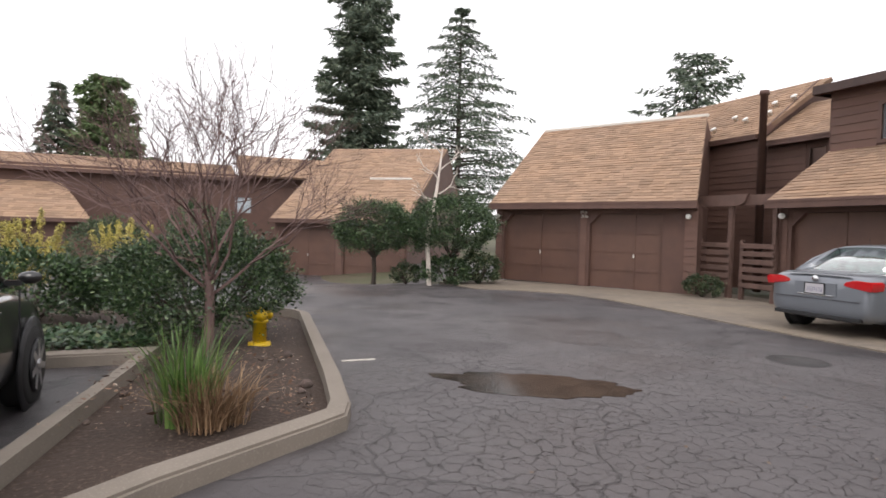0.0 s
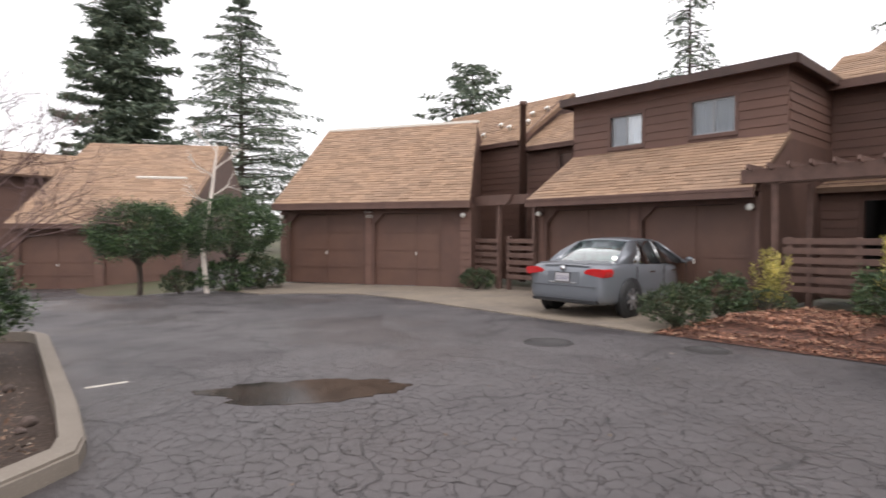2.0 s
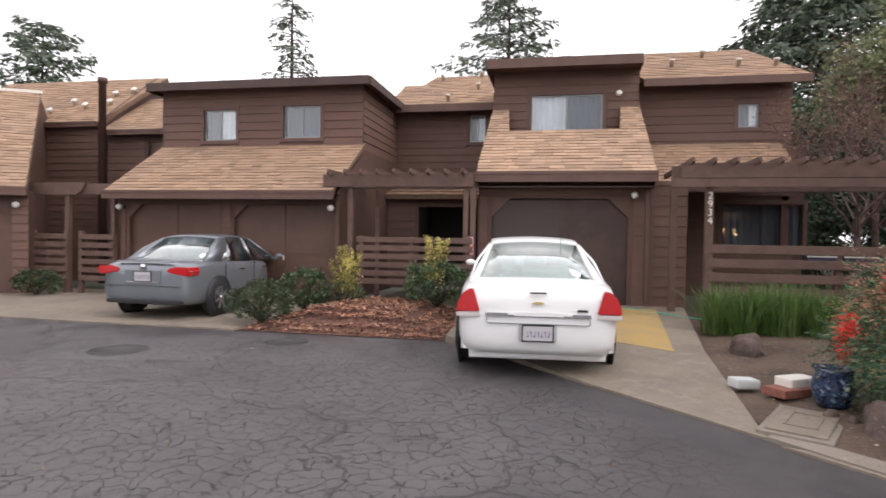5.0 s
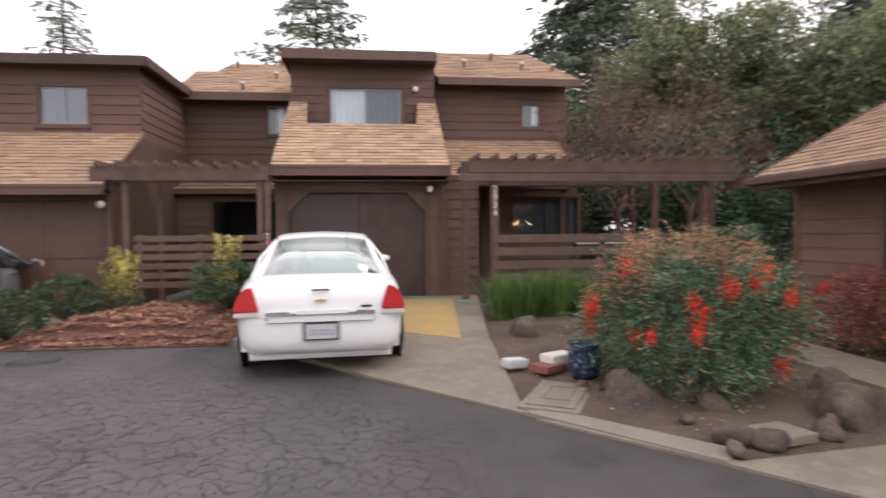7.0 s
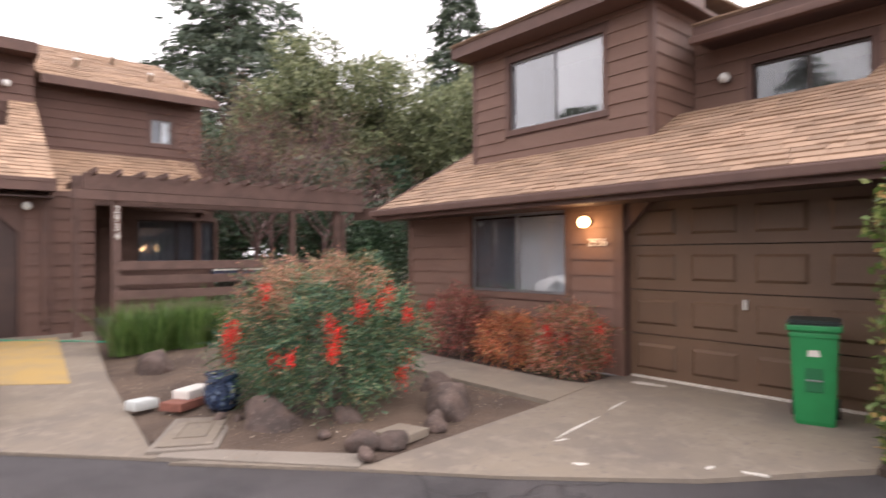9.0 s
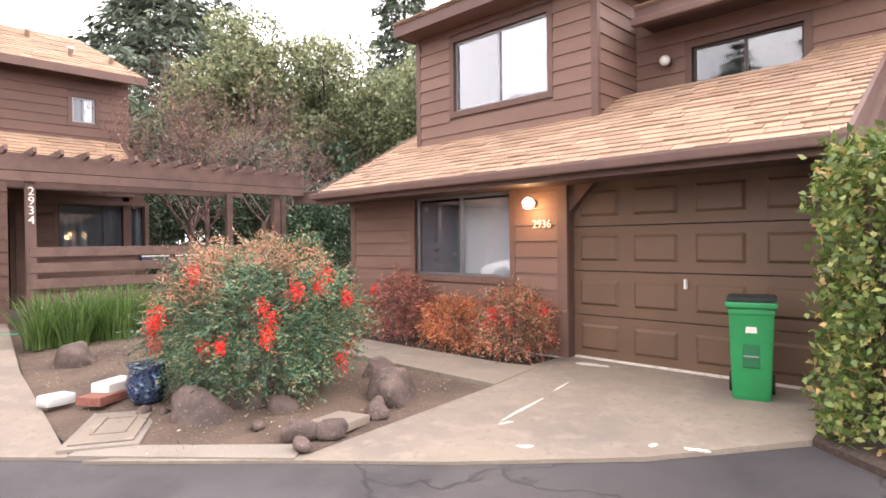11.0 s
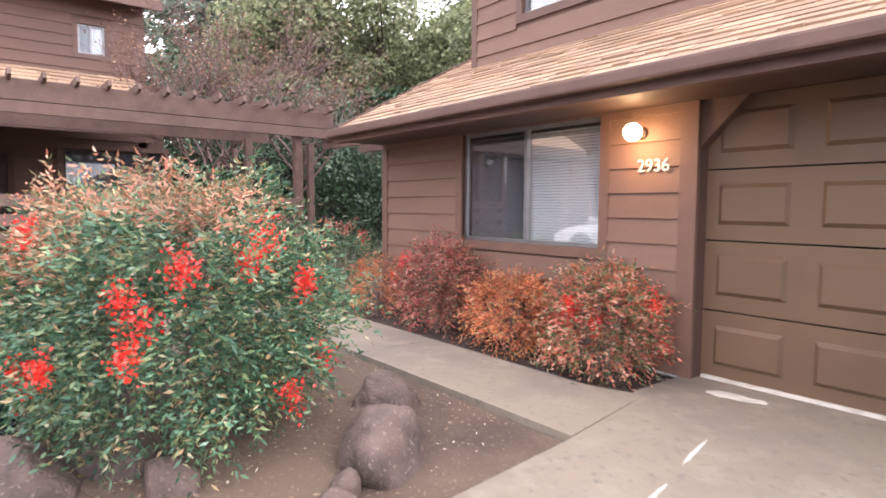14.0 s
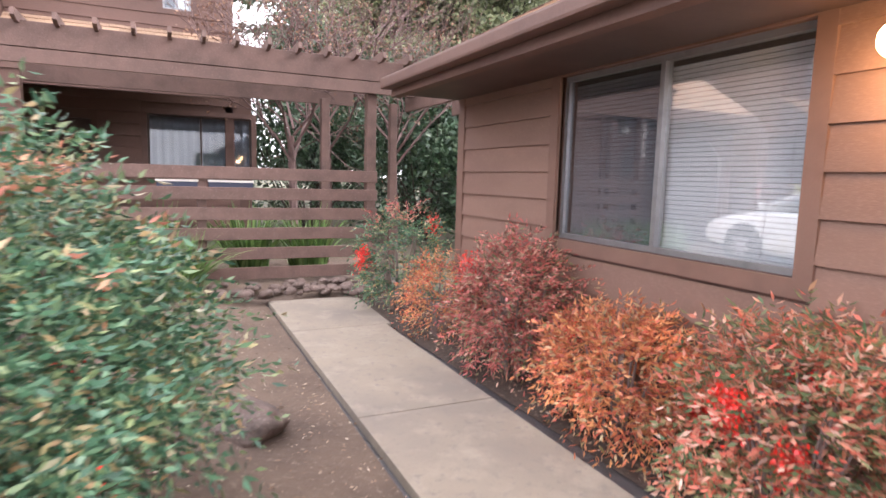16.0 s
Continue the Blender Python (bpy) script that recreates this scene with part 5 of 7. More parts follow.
def nandina(x, y, r, h, n, material, label, seed, red=0, top=None, base=0.1, squash=1.0, leaf=0.05, name="shrub", lump=0.24):
    rs = np.random.RandomState(seed)
    b = empty(name, pose(x, y, base), label, "shrub")
    bm = bmesh.new()
    for k in range(int(8 + r * 14)):
        a, q = rs.rand() * 6.28, rs.rand() ** 0.5
        e = Vector((math.cos(a) * q * r * 0.8, math.sin(a) * q * r * 0.8 * squash, h * (0.95 - 0.35 * q)))
        s = Vector((e.x * 0.35, e.y * 0.35, -0.06))
        tube(bm, [s, s.lerp(e, 0.5) + Vector((0, 0, 0.05)), e], [0.011, 0.008, 0.004], 4)
    part("branch_frame", bm, M_TWIG, b)
    p, d = ball_points(rs, n, r, r * squash, h * 0.52, 0.5, -0.8, lump)
    p[:, 2] += h * 0.5
    keep = p[:, 2] > 0.06
    p, d = p[keep], d[keep]
    dd = unit(d + rs.normal(size=d.shape) * 0.5 + np.array([0, 0, 0.25]))
    reach = rs.uniform(0.10, 0.30, len(p)) ** 1.0 * (0.7 + 0.3 * min(r, 1.0))
    groups = [(material, np.ones(len(p), bool))]
    if top is not None:
        hi = (p[:, 2] / h + 0.40 * np.array([noise.noise(Vector(v) * 2.2) for v in p]) + 0.26 * (0.5 * p[:, 0] + 0.85 * p[:, 1]) / r) > 0.88
        groups = [(material, ~hi), (top, hi)]
    for mt, sel in groups:
        if sel.sum() < 3:
            continue
        P, A, S = fronds(rs, p[sel], dd[sel], 9, reach[sel], leaf)
        leaf_mesh("foliage", P, A, S, rs.uniform(leaf * 0.7, leaf * 1.35, len(P)), rs.uniform(leaf * 0.26, leaf * 0.42, len(P)), mt, b)
    if red:
        cs, cd = ball_points(rs, red, r * 1.08, r * squash * 1.08, h * 0.55, 0.97, -0.5)
        for c in cs[cd[:, 2] < 0.66]:
            c = c + np.array([0, 0, h * 0.5])
            m = int(rs.randint(150, 280))
            q = rs.normal(size=(m, 3)) * np.array([0.034, 0.034, 0.05]) * rs.uniform(0.7, 1.25) + c
            al = unit(rs.normal(size=(m, 3)))
            leaf_mesh("berry_spray", q, al, unit(np.cross(al, rs.normal(size=(m, 3)))), rs.uniform(0.014, 0.024, m), rs.uniform(0.012, 0.020, m), M_BERRY, b, kind="stuff")
    return b


def evergreen(x, y, z0, r, h, n, material, label, seed, leaf=0.06, squash=1.0, trunk=0.0, name="shrub", cat="shrub"):
    """A dense rounded shrub of many leaves; trunk: the height of a bare stem under it."""
    rs = np.random.RandomState(seed)
    b = empty(name, pose(x, y, z0), label, cat)
    bm = bmesh.new()
    if trunk:
        tube(bm, [(0, 0, -0.15), (0.04, 0.02, trunk * 0.5), (0, 0, trunk)], [0.08, 0.06, 0.06], 7)
    for k in range(14):
        a = rs.rand() * 6.28
        q = rs.uniform(0.4, 0.85)
        tube(bm, [(0, 0, max(trunk * 0.9, -0.05)), (math.cos(a) * r * q * 0.5, math.sin(a) * r * q * 0.5, trunk + h * 0.25), (math.cos(a) * r * q, math.sin(a) * r * q, trunk + h * rs.uniform(0.35, 0.8))], [0.035, 0.022, 0.008], 5)
    part("trunk" if trunk else "branch_frame", bm, M_BARKDARK, b)
    p, d = ball_points(rs, n, r, r * squash, h * 0.5, 0.80, -0.75)
    # clumps: pull leaves to nearby centres to break the outline
    cc, _ = ball_points(rs, max(24, n // 220), r, r * squash, h * 0.5, 0.88, -0.75)
    idx = rs.randint(0, len(cc), len(p))
    q = cc[idx] + rs.normal(size=p.shape) * (0.055 * (r + h * 0.5))
    p = np.where(rs.rand(len(p), 1) < 0.55, q, p)
    p[:, 2] += trunk + h * 0.5
    p = p[p[:, 2] > 0.02]
    d = unit(p - np.array([0, 0, trunk + h * 0.4]))
    al = unit(d + rs.normal(size=p.shape) * 0.8 + np.array([0, 0, 0.2]))
    sd = unit(np.cross(al, rs.normal(size=p.shape)))
    leaf_mesh("foliage", p, al, sd, rs.uniform(leaf * 0.7, leaf * 1.3, len(p)), rs.uniform(leaf * 0.4, leaf * 0.6, len(p)), material, b)
    return b


def straps(x, y, z0, r, h, n, material, label, seed, width=0.016, squash=1.0, lean=0.55, spread=1.0, name="grass_clump", obj=None):
    """A tuft of long arching blades."""
    rs = np.random.RandomState(seed)
    b = obj or empty(name, pose(x, y, z0), label, "plant")
    a = rs.rand(n) * 6.28
    q = rs.rand(n) ** 0.6 * r * 0.6
    root = np.stack([np.cos(a) * q, np.sin(a) * q * squash, np.full(n, -0.02)], 1)
    out = np.stack([np.cos(a + rs.normal(size=n) * 0.5), np.sin(a + rs.normal(size=n) * 0.5), np.zeros(n)], 1)
    L = h * rs.uniform(0.6, 1.15, n)
    tilt = rs.uniform(0.05, lean, n)
    sd = unit(np.cross(out, np.array([0, 0, 1.0])) + rs.normal(size=(n, 3)) * 0.3)
    steps = 5
    V = []
    for k in range(steps + 1):
        t = k / steps
        c = root + out * (L * tilt * (t ** 1.7) * spread)[:, None] + np.array([0, 0, 1.0]) * (L * (t - 0.35 * tilt * t ** 3))[:, None]
        w = width * (1 - t ** 2) * 0.5 + 0.0006
        V += [c - sd * w, c + sd * w]
    V = np.stack(V, 1).reshape(-1, 3)
    base = np.arange(n)[:, None] * (2 * (steps + 1))
    Fq = np.concatenate([base + np.array([[2 * k, 2 * k + 1, 2 * k + 3, 2 * k + 2]]) for k in range(steps)])
    me = bpy.data.meshes.new("foliage")
    me.from_pydata(V.tolist(), [], Fq.tolist())
    me.materials.append(material)
    ob = new("foliage", me)
    ob.parent = b
    return b


def tree_limbs(bm, rs, p, d, length, radius, depth, tips, sides=5, spread=0.75, up=0.15, shrink=0.72, kids=3):
    q = p + d * length
    mid = p.lerp(q, 0.5) + Vector(rs.normal(size=3)) * length * 0.06
    tube(bm, [p, mid, q], [radius, radius * 0.85, radius * 0.68], sides)
    if depth == 0:
        tips.append((q, d))
        return
    for k in range(kids):
        nd = (d + Vector(rs.normal(size=3)) * spread + Vector((0, 0, up))).normalized()
        at = q if k == 0 else p.lerp(q, rs.uniform(0.55, 1.0))
        tree_limbs(bm, rs, at, nd, length * shrink * rs.uniform(0.8, 1.15), radius * 0.62, depth - 1, tips, max(3, sides - 1), spread, up, shrink, kids)


def broadleaf(x, y, z0, h, r, n, material, label, seed, leaf=0.16, clumps=26, trunk_h=None):
    rs = np.random.RandomState(seed)
    t = empty("tree", pose(x, y, z0), label, "tree")
    th = trunk_h or h * 0.35
    bm = bmesh.new()
    tube(bm, [(0, 0, -0.4), (0.1, 0, th * 0.5), (0, 0.1, th), (0.1, 0.1, h * 0.8)], [0.3, 0.24, 0.2, 0.05], 8)
    cc, _ = ball_points(rs, clumps, r * 0.8, r * 0.8, (h - th) * 0.5, 0.35, -1)
    cc[:, 2] += th + (h - th) * 0.5
    for c in cc:
        tube(bm, [(0, 0.1, th * 0.9), (c[0] * 0.5, c[1] * 0.5, (th + c[2]) * 0.52), tuple(c)], [0.11, 0.06, 0.02], 5)
    part("trunk", bm, M_BARKDARK, t)
    m = n // len(cc)
    P = []
    for c in cc:
        s = r * rs.uniform(0.26, 0.46)
        dd = unit(rs.normal(size=(m, 3)))
        P.append(c + dd * (s * (0.45 + 0.55 * rs.rand(m) ** 0.5))[:, None] * np.array([1, 1, 0.85]))
    P = np.concatenate(P)
    al = unit(rs.normal(size=P.shape) + np.array([0, 0, -0.2]))
    leaf_mesh("crown", P, al, unit(np.cross(al, rs.normal(size=P.shape))), rs.uniform(leaf * 0.6, leaf * 1.3, len(P)), rs.uniform(leaf * 0.5, leaf * 0.9, len(P)), material, t)
    return t


def conifer(x, y, z0, h, r, seed, material=None, label="tall dark conifer with drooping tiers of branches", tiers=22, start=0.12, droop=0.35, needle=0.5, fill=60, ragged=0.25, taper=0.85):
    rs = np.random.RandomState(seed)
    t = empty("conifer", pose(x, y, z0), label, "tree")
    bm = bmesh.new()
    tube(bm, [(0, 0, -0.5), (0, 0, h * 0.5), (0, 0, h)], [h * 0.016, h * 0.009, 0.02], 7)
    P, A = [], []
    for k in range(tiers):
        f = start + (1 - start) * (k + 0.3) / tiers
        rad = r * (1 - f) ** taper
        if k == 0:
            rad *= 0.7
        nb = max(4, int(5 + 3 * (1 - f)))
        a0 = rs.rand() * 6.28
        for j in range(nb):
            a = a0 + 6.28 * j / nb + rs.normal() * 0.2
            R = max(0.25, rad * (1 + rs.uniform(-ragged, ragged)))
            o = np.array([math.cos(a), math.sin(a), 0])
            z = f * h + rs.normal() * h * 0.008
            pts = [o * R * s + np.array([0, 0, z + R * (0.15 * s - droop * s * s)]) for s in (0, 0.35, 0.7, 1.0)]
            tube(bm, [tuple(p) for p in pts], [0.05 + R * 0.01, 0.035, 0.02, 0.008], 4)
            m = int(fill * (0.3 + R / r))
            s = rs.uniform(0.12, 1.0, m)
            sidev = np.cross(o, [0, 0, 1])
            w = R * 0.22 * (1.15 - s) + 0.08
            c = o * (R * s)[:, None] + np.array([0, 0, 1.0]) * (z + R * (0.15 * s - droop * s * s))[:, None] + sidev * (rs.normal(size=m) * w)[:, None] + np.array([0, 0, 1.0]) * (-abs(rs.normal(size=m)) * 0.12 * needle * 2)[:, None]
            P.append(c)
            A.append(unit(o * 0.8 + sidev * rs.normal(size=(m, 1)) + np.array([0, 0, -0.5]) + rs.normal(size=(m, 3)) * 0.3))
    part("trunk", bm, M_BARKDARK, t)
    P, A = np.concatenate(P), np.concatenate(A)
    leaf_mesh("crown", P, A, unit(np.cross(A, rs.normal(size=P.shape))), rs.uniform(needle * 0.6, needle * 1.2, len(P)), rs.uniform(needle * 0.16, needle * 0.3, len(P)), material or M_NEEDLE, t)
    return t


# round trimmed trees before the garages
evergreen(4.75, 16.6, gz(5, 16.6), 1.1, 1.5, 18000, M_SHRUB, "round trimmed evergreen tree on a short forked trunk", 11, 0.068, trunk=0.85, name="topiary_tree", cat="tree")
evergreen(6.85, 15.7, 0, 1.22, 1.65, 19000, M_SHRUB, "round trimmed evergreen tree over low shrubs", 12, 0.068, trunk=0.85, name="topiary_tree", cat="tree")
evergreen(6.7, 15.6, 0, 0.7, 0.75, 2500, M_SHRUB, "low dark green shrub under a round tree", 13, 0.09)
evergreen(7.7, 15.6, 0, 0.6, 0.9, 2200, M_SHRUB2, "low dark green shrub beside a garage", 14, 0.09)
evergreen(5.7, 16.4, -0.05, 0.4, 0.6, 1200, M_SHRUB2, "small dark green shrub at a garage wall", 15, 0.08)
evergreen(11.75, 11.1, 0.06, 0.42, 0.5, 1500, M_SHRUB2, "low shrub in a small soil patch", 16, 0.07)

# shrubs by the mulch mound
evergreen(9.5, 4.35, 0.06, 0.5, 0.62, 3600, M_SHRUB2, "dark green spreading shrub at the mulch edge", 17, 0.055)
evergreen(10.6, 4.1, 0.14, 0.46, 0.70, 3000, M_SHRUB, "dark green shrub beside the grey car", 18, 0.055)
evergreen(10.9, 3.45, 0.22, 0.35, 0.4, 900, M_SHRUB2, "small grey green shrub in mulch", 30, 0.05)
evergreen(11.3, 1.75, 0.2, 0.62, 0.8, 4200, M_SHRUB, "dark green shrub with yellow shoots behind the white car", 19, 0.055)


def spires(x, y, z0, label, seed, n=7, h=1.25, r=0.3):
    rs = np.random.RandomState(seed)
    b = empty("shrub", pose(x, y, z0), label, "shrub")
    bm = bmesh.new()
    P = []
    for k in range(n):
        a, q = rs.rand() * 6.28, r * rs.rand() ** 0.5
        e = Vector((math.cos(a) * q, math.sin(a) * q, h * rs.uniform(0.55, 1.0)))
        s = Vector((e.x * 0.3, e.y * 0.3, -0.02))
        tube(bm, [s, e], [0.01, 0.004], 4)
        m = int(330 * e.z)
        t = rs.uniform(0.2, 1.0, m)
        P.append(np.array(s) + (np.array(e) - np.array(s)) * t[:, None] + rs.normal(size=(m, 3)) * (0.075 * (1.25 - t))[:, None])
    part("branch_frame", bm, M_TWIG, b)
    P = np.concatenate(P)
    al = unit(rs.normal(size=P.shape) + np.array([0, 0, 0.6]))
    leaf_mesh("foliage", P, al, unit(np.cross(al, rs.normal(size=P.shape))), rs.uniform(0.035, 0.06, len(P)), rs.uniform(0.018, 0.03, len(P)), M_YELLOWLEAF, b)
    return b


spires(11.2, 3.55, 0.2, "upright yellow-green variegated shrub in mulch", 5, 8, 1.25, 0.32)
spires(11.35, 1.85, 0.55, "tall yellow-green shoots rising from a dark shrub", 6, 6, 0.95, 0.3)

# the big berried shrub and the coloured ones under the window
nandina(5.94, -3.78, 0.97, 1.32, 5000, M_NAN, "large berried shrub with feathery green leaves and scarlet clusters", 21, red=28, top=M_NAN_TOP, leaf=0.042, lump=0.5, squash=0.88)
nandina(5.15, -6.70, 0.42, 0.76, 1000, M_NAN_MIX, "red and green feathery shrub against the brown wall", 22, red=9, base=0.06, squash=0.85, leaf=0.042, lump=0.5)
nandina(6.15, -6.74, 0.41, 0.62, 860, M_NAN_ORANGE, "orange feathery shrub under the window", 23, base=0.06, squash=0.8, leaf=0.042, red=1, lump=0.5)
nandina(7.3, -6.76, 0.47, 0.86, 1000, M_NAN_RED, "rosy feathery shrub under the window", 24, base=0.06, squash=0.75, leaf=0.042, red=3, lump=0.5)
nandina(8.4, -6.70, 0.34, 0.62, 300, M_NAN_ORANGE, "small orange and red feathery shrub", 25, base=0.06, squash=0.8, leaf=0.037, red=1)
nandina(9.45, -6.72, 0.42, 0.98, 480, M_NAN, "green feathery shrub with rosy tips at the house corner", 26, red=5, base=0.08, top=M_NAN_RED, leaf=0.045)

for k in range(9):
    straps(10.35 + 0.2 * math.sin(k * 2.1), -2.9 - k * 0.18, 0.08, 0.34, 0.80, 170, M_GRASS, "dense green strap-leaved clump before the fence", 40 + k, 0.016, lean=0.6)
straps(10.5, -4.6, 0.08, 0.42, 0.72, 300, M_GRASS, "dark green strap-leaved clump in bare soil", 55, 0.02, lean=0.95)
tuft = straps(0.02, 4.55, 0.09, 0.34, 0.72, 190, M_GRASS, "green strap-leaved clump with dead brown blades", 56, 0.014, lean=0.55)
for k in range(2):
    straps(0, 0, 0, 0.3, 0.42, 190, M_DRYGRASS, "", 57 + k, 0.01, lean=0.9, obj=tuft)
tuft.children[-1].location = (0.26, -0.12, 0)
tuft.children[-2].location = (0.12, -0.2, 0)

# island planting
evergreen(0.12, 8.05, 0.1, 1.10, 1.32, 17000, M_SHRUB, "large round glossy evergreen shrub behind a bare tree", 61, 0.055)
evergreen(-2.05, 9.5, 0.1, 0.85, 0.95, 6000, M_SHRUB, "wide glossy evergreen shrub in the island bed", 62, 0.075)
evergreen(-1.0, 12.0, 0.05, 0.9, 0.95, 5000, M_SHRUB2, "dark evergreen shrub at the back of the island", 63, 0.08)
evergreen(-3.7, 10.0, 0.1, 0.7, 0.85, 4000, M_SHRUB, "dark evergreen shrub beside the parked pickup", 64, 0.08)
spires(-3.2, 14.5, 0.05, "yellow-green shrub beyond the island", 65, 26, 1.7, 0.8)
spires(-1.6, 14.8, 0.05, "yellow-green shrub beyond the island", 66, 26, 1.6, 0.7)
evergreen(0.2, 25.5, -0.6, 1.6, 3.0, 5000, M_SHRUB, "tall dark shrub before the brown houses", 67, 0.12)
evergreen(-3.0, 24.5, -0.6, 1.6, 2.2, 5000, M_SHRUB2, "dark shrub before the brown houses", 68, 0.12)

rs = np.random.RandomState(7)
n_i = 2600
P = np.stack([rs.uniform(-2.6, -0.4, n_i), rs.uniform(7.1, 8.4, n_i), 0.14 + 0.10 * rs.rand(n_i)], 1)
al = unit(rs.normal(size=P.shape) * np.array([1, 1, 0.35]))
ivy = leaf_mesh("ivy_cover", P, al, unit(np.cross(al, rs.normal(size=P.shape) * 0.25 + np.array([0, 0, 1.0]))), 0.075, 0.06, M_IVY, None, kind="stuff")
tagged(ivy, "low dark ivy leaves over soil")

# the bare tree in the island
bt = empty("bare_tree", pose(0.19, 6.94, 0.08), "small leafless tree with fine grey twigs in damp soil", "tree")
rs = np.random.RandomState(31)
bm = bmesh.new()
tube(bm, [(0, 0, -0.1), (0.01, 0, 0.45), (0.0, 0.02, 0.9)], [0.065, 0.052, 0.05], 9)
tips = []
for k in range(9):
    a = 6.28 * k / 9 + rs.normal() * 0.2
    tilt = rs.uniform(0.35, 1.2)
    d = Vector((math.cos(a) * tilt, math.sin(a) * tilt, 1.0)).normalized()
    tree_limbs(bm, rs, Vector((0, 0.02, rs.uniform(0.6, 0.95))), d, 0.80, 0.021, 5, tips, 4, 0.42, 0.12, 0.78, 3)
part("trunk", bm, M_TWIGPINK, bt)
Pt = np.array([tuple(q) for q, d in tips])
sel = rs.randint(0, len(Pt), 500)
al = unit(rs.normal(size=(500, 3)))
leaf_mesh("bud_haze", Pt[sel] + rs.normal(size=(500, 3)) * 0.02, al, unit(np.cross(al, rs.normal(size=(500, 3)))), 0.02, 0.009, M_DRYGRASS, bt, kind="stuff")

# a bleached dead trunk beside a round tree
db = empty("dead_tree", pose(6.1, 15.5, 0), "bleached leafless tree leaning between round shrubs", "tree")
bm = bmesh.new()
rs = np.random.RandomState(5)
tips = []
tube(bm, [(0, 0, -0.1), (-0.1, 0, 1.3), (0.25, 0.3, 2.6), (0.5, 0.5, 4.0)], [0.07, 0.06, 0.045, 0.02], 6)
for z, s in ((2.2, -1), (2.6, 1), (3.0, -1), (3.3, 1), (3.8, -1)):
    tree_limbs(bm, rs, Vector((0.1 + z * 0.08, z * 0.1, z)), Vector((s * 0.8, 0, 0.6)).normalized(), 0.5, 0.022, 2, tips, 4, 0.5, 0.2)
part("trunk", bm, M_WHITEWOOD, db)

# brown leafless trees behind the long pergola
for k, (x, y, h, s) in enumerate(((15.2, -7.4, 5.6, 71), (14.2, -8.4, 4.4, 72), (14.0, -6.5, 4.4, 73))):
    t = empty("bare_tree", pose(x, y, 0.05), "leafless reddish brown garden tree behind the pergola", "tree")
    rs = np.random.RandomState(s)
    bm = bmesh.new()
    tube(bm, [(0, 0, -0.1), (0.05, 0, h * 0.25), (0, 0.05, h * 0.45)], [0.09, 0.07, 0.06], 7)
    tips = []
    for j in range(7):
        a = 6.28 * j / 7 + rs.normal() * 0.3
        tree_limbs(bm, rs, Vector((0, 0, h * rs.uniform(0.3, 0.48))), Vector((math.cos(a) * 0.8, math.sin(a) * 0.8, 1)).normalized(), h * 0.24, 0.028, 4, tips, 4, 0.5, 0.1, 0.76, 3)
    part("trunk", bm, M_TWIGPINK, t)
    Pt = np.array([tuple(q) for q, d in tips])
    sel = rs.randint(0, len(Pt), 1500)
    al = unit(rs.normal(size=(1500, 3)))
    leaf_mesh("bud_haze", Pt[sel] + rs.normal(size=(1500, 3)) * 0.1, al, unit(np.cross(al, rs.normal(size=(1500, 3)))), 0.06, 0.03, M_REDTWIG, t, kind="stuff")

# dark evergreens close behind the pergola and the corner of the lit house
for k, (x, y, r, h, s) in enumerate(((15.5, -9.6, 1.6, 3.3, 81), (18.0, -7.6, 1.8, 3.4, 82), (14.2, -11.0, 1.5, 3.0, 83))):
    evergreen(x, y, 0.0, r, h, 7000, M_DARKTREE, "tall dark glossy shrub behind the pergola", s, 0.13)

for k, (x, y, s) in enumerate(((11.7, -4.4, 84), (11.8, -5.5, 85), (11.9, -6.3, 86))):
    straps(x, y, 0.05, 0.4, 0.95, 150, M_GRASS, "bright green arching plant behind a slat fence", s, 0.045, lean=0.8)

# olive green trees
for k, (x, y, h, r, s) in enumerate(((22.5, -12.0, 10.0, 3.0, 91), (21.5, -15.5, 9.6, 3.0, 92), (19.5, -17.8, 9.2, 2.8, 93), (26.0, -15.0, 9.0, 3.2, 94), (16.0, -17.0, 8.4, 2.8, 95), (24.5, -19.5, 10.0, 3.4, 96), (29.0, -18.0, 9.5, 3.6, 97))):
    broadleaf(x, y, 0, h, r, 26000, M_OAK, "olive green broadleaf tree with a billowing crown", s, 0.17, 46, trunk_h=2.2)
for k, (x, y, h, r, s) in enumerate(((23.0, -9.0, 6.0, 2.4, 98), (20.0, -14.5, 5.0, 2.6, 99), (28.0, -11.0, 8.0, 3.0, 100), (19.0, -11.2, 4.6, 2.3, 111), (24.0, -17.0, 6.0, 3.2, 112), (31.0, -24.0, 8.0, 4.0, 113))):
    broadleaf(x, y, 0, h, r, 14000, M_DARKTREE, "dark broadleaf tree in the shade of taller ones", s, 0.17, 26, trunk_h=1.2)

# conifers beyond the roofs
conifer(15.0, 60, 0, 28, 4.6, 101, label="very tall dense dark conifer behind the roofs", fill=170, droop=0.02, needle=0.75, tiers=30, start=0.15, ragged=0.55, taper=0.32)
conifer(23.0, 52.7, 0, 23.5, 11.5, 102, label="tall open cedar with level tiers behind the roofs", fill=210, droop=0.2, needle=0.5, tiers=22, start=0.12)
conifer(-11.6, 60, 0, 13.8, 3.6, 103, label="dark conifer behind the townhouse row", fill=80, needle=0.6)
conifer(-7.9, 60, 0, 14.8, 4.6, 104, M_NEEDLE2, "bright green rounded conifer behind the townhouse row", fill=170, needle=0.7, taper=0.4, droop=0.05)
conifer(44.5, 44.2, 0, 20.0, 8.5, 105, label="ragged open pine behind the roofs", fill=90, needle=0.8, ragged=0.6, tiers=13, start=0.45, taper=0.5, droop=0.05)
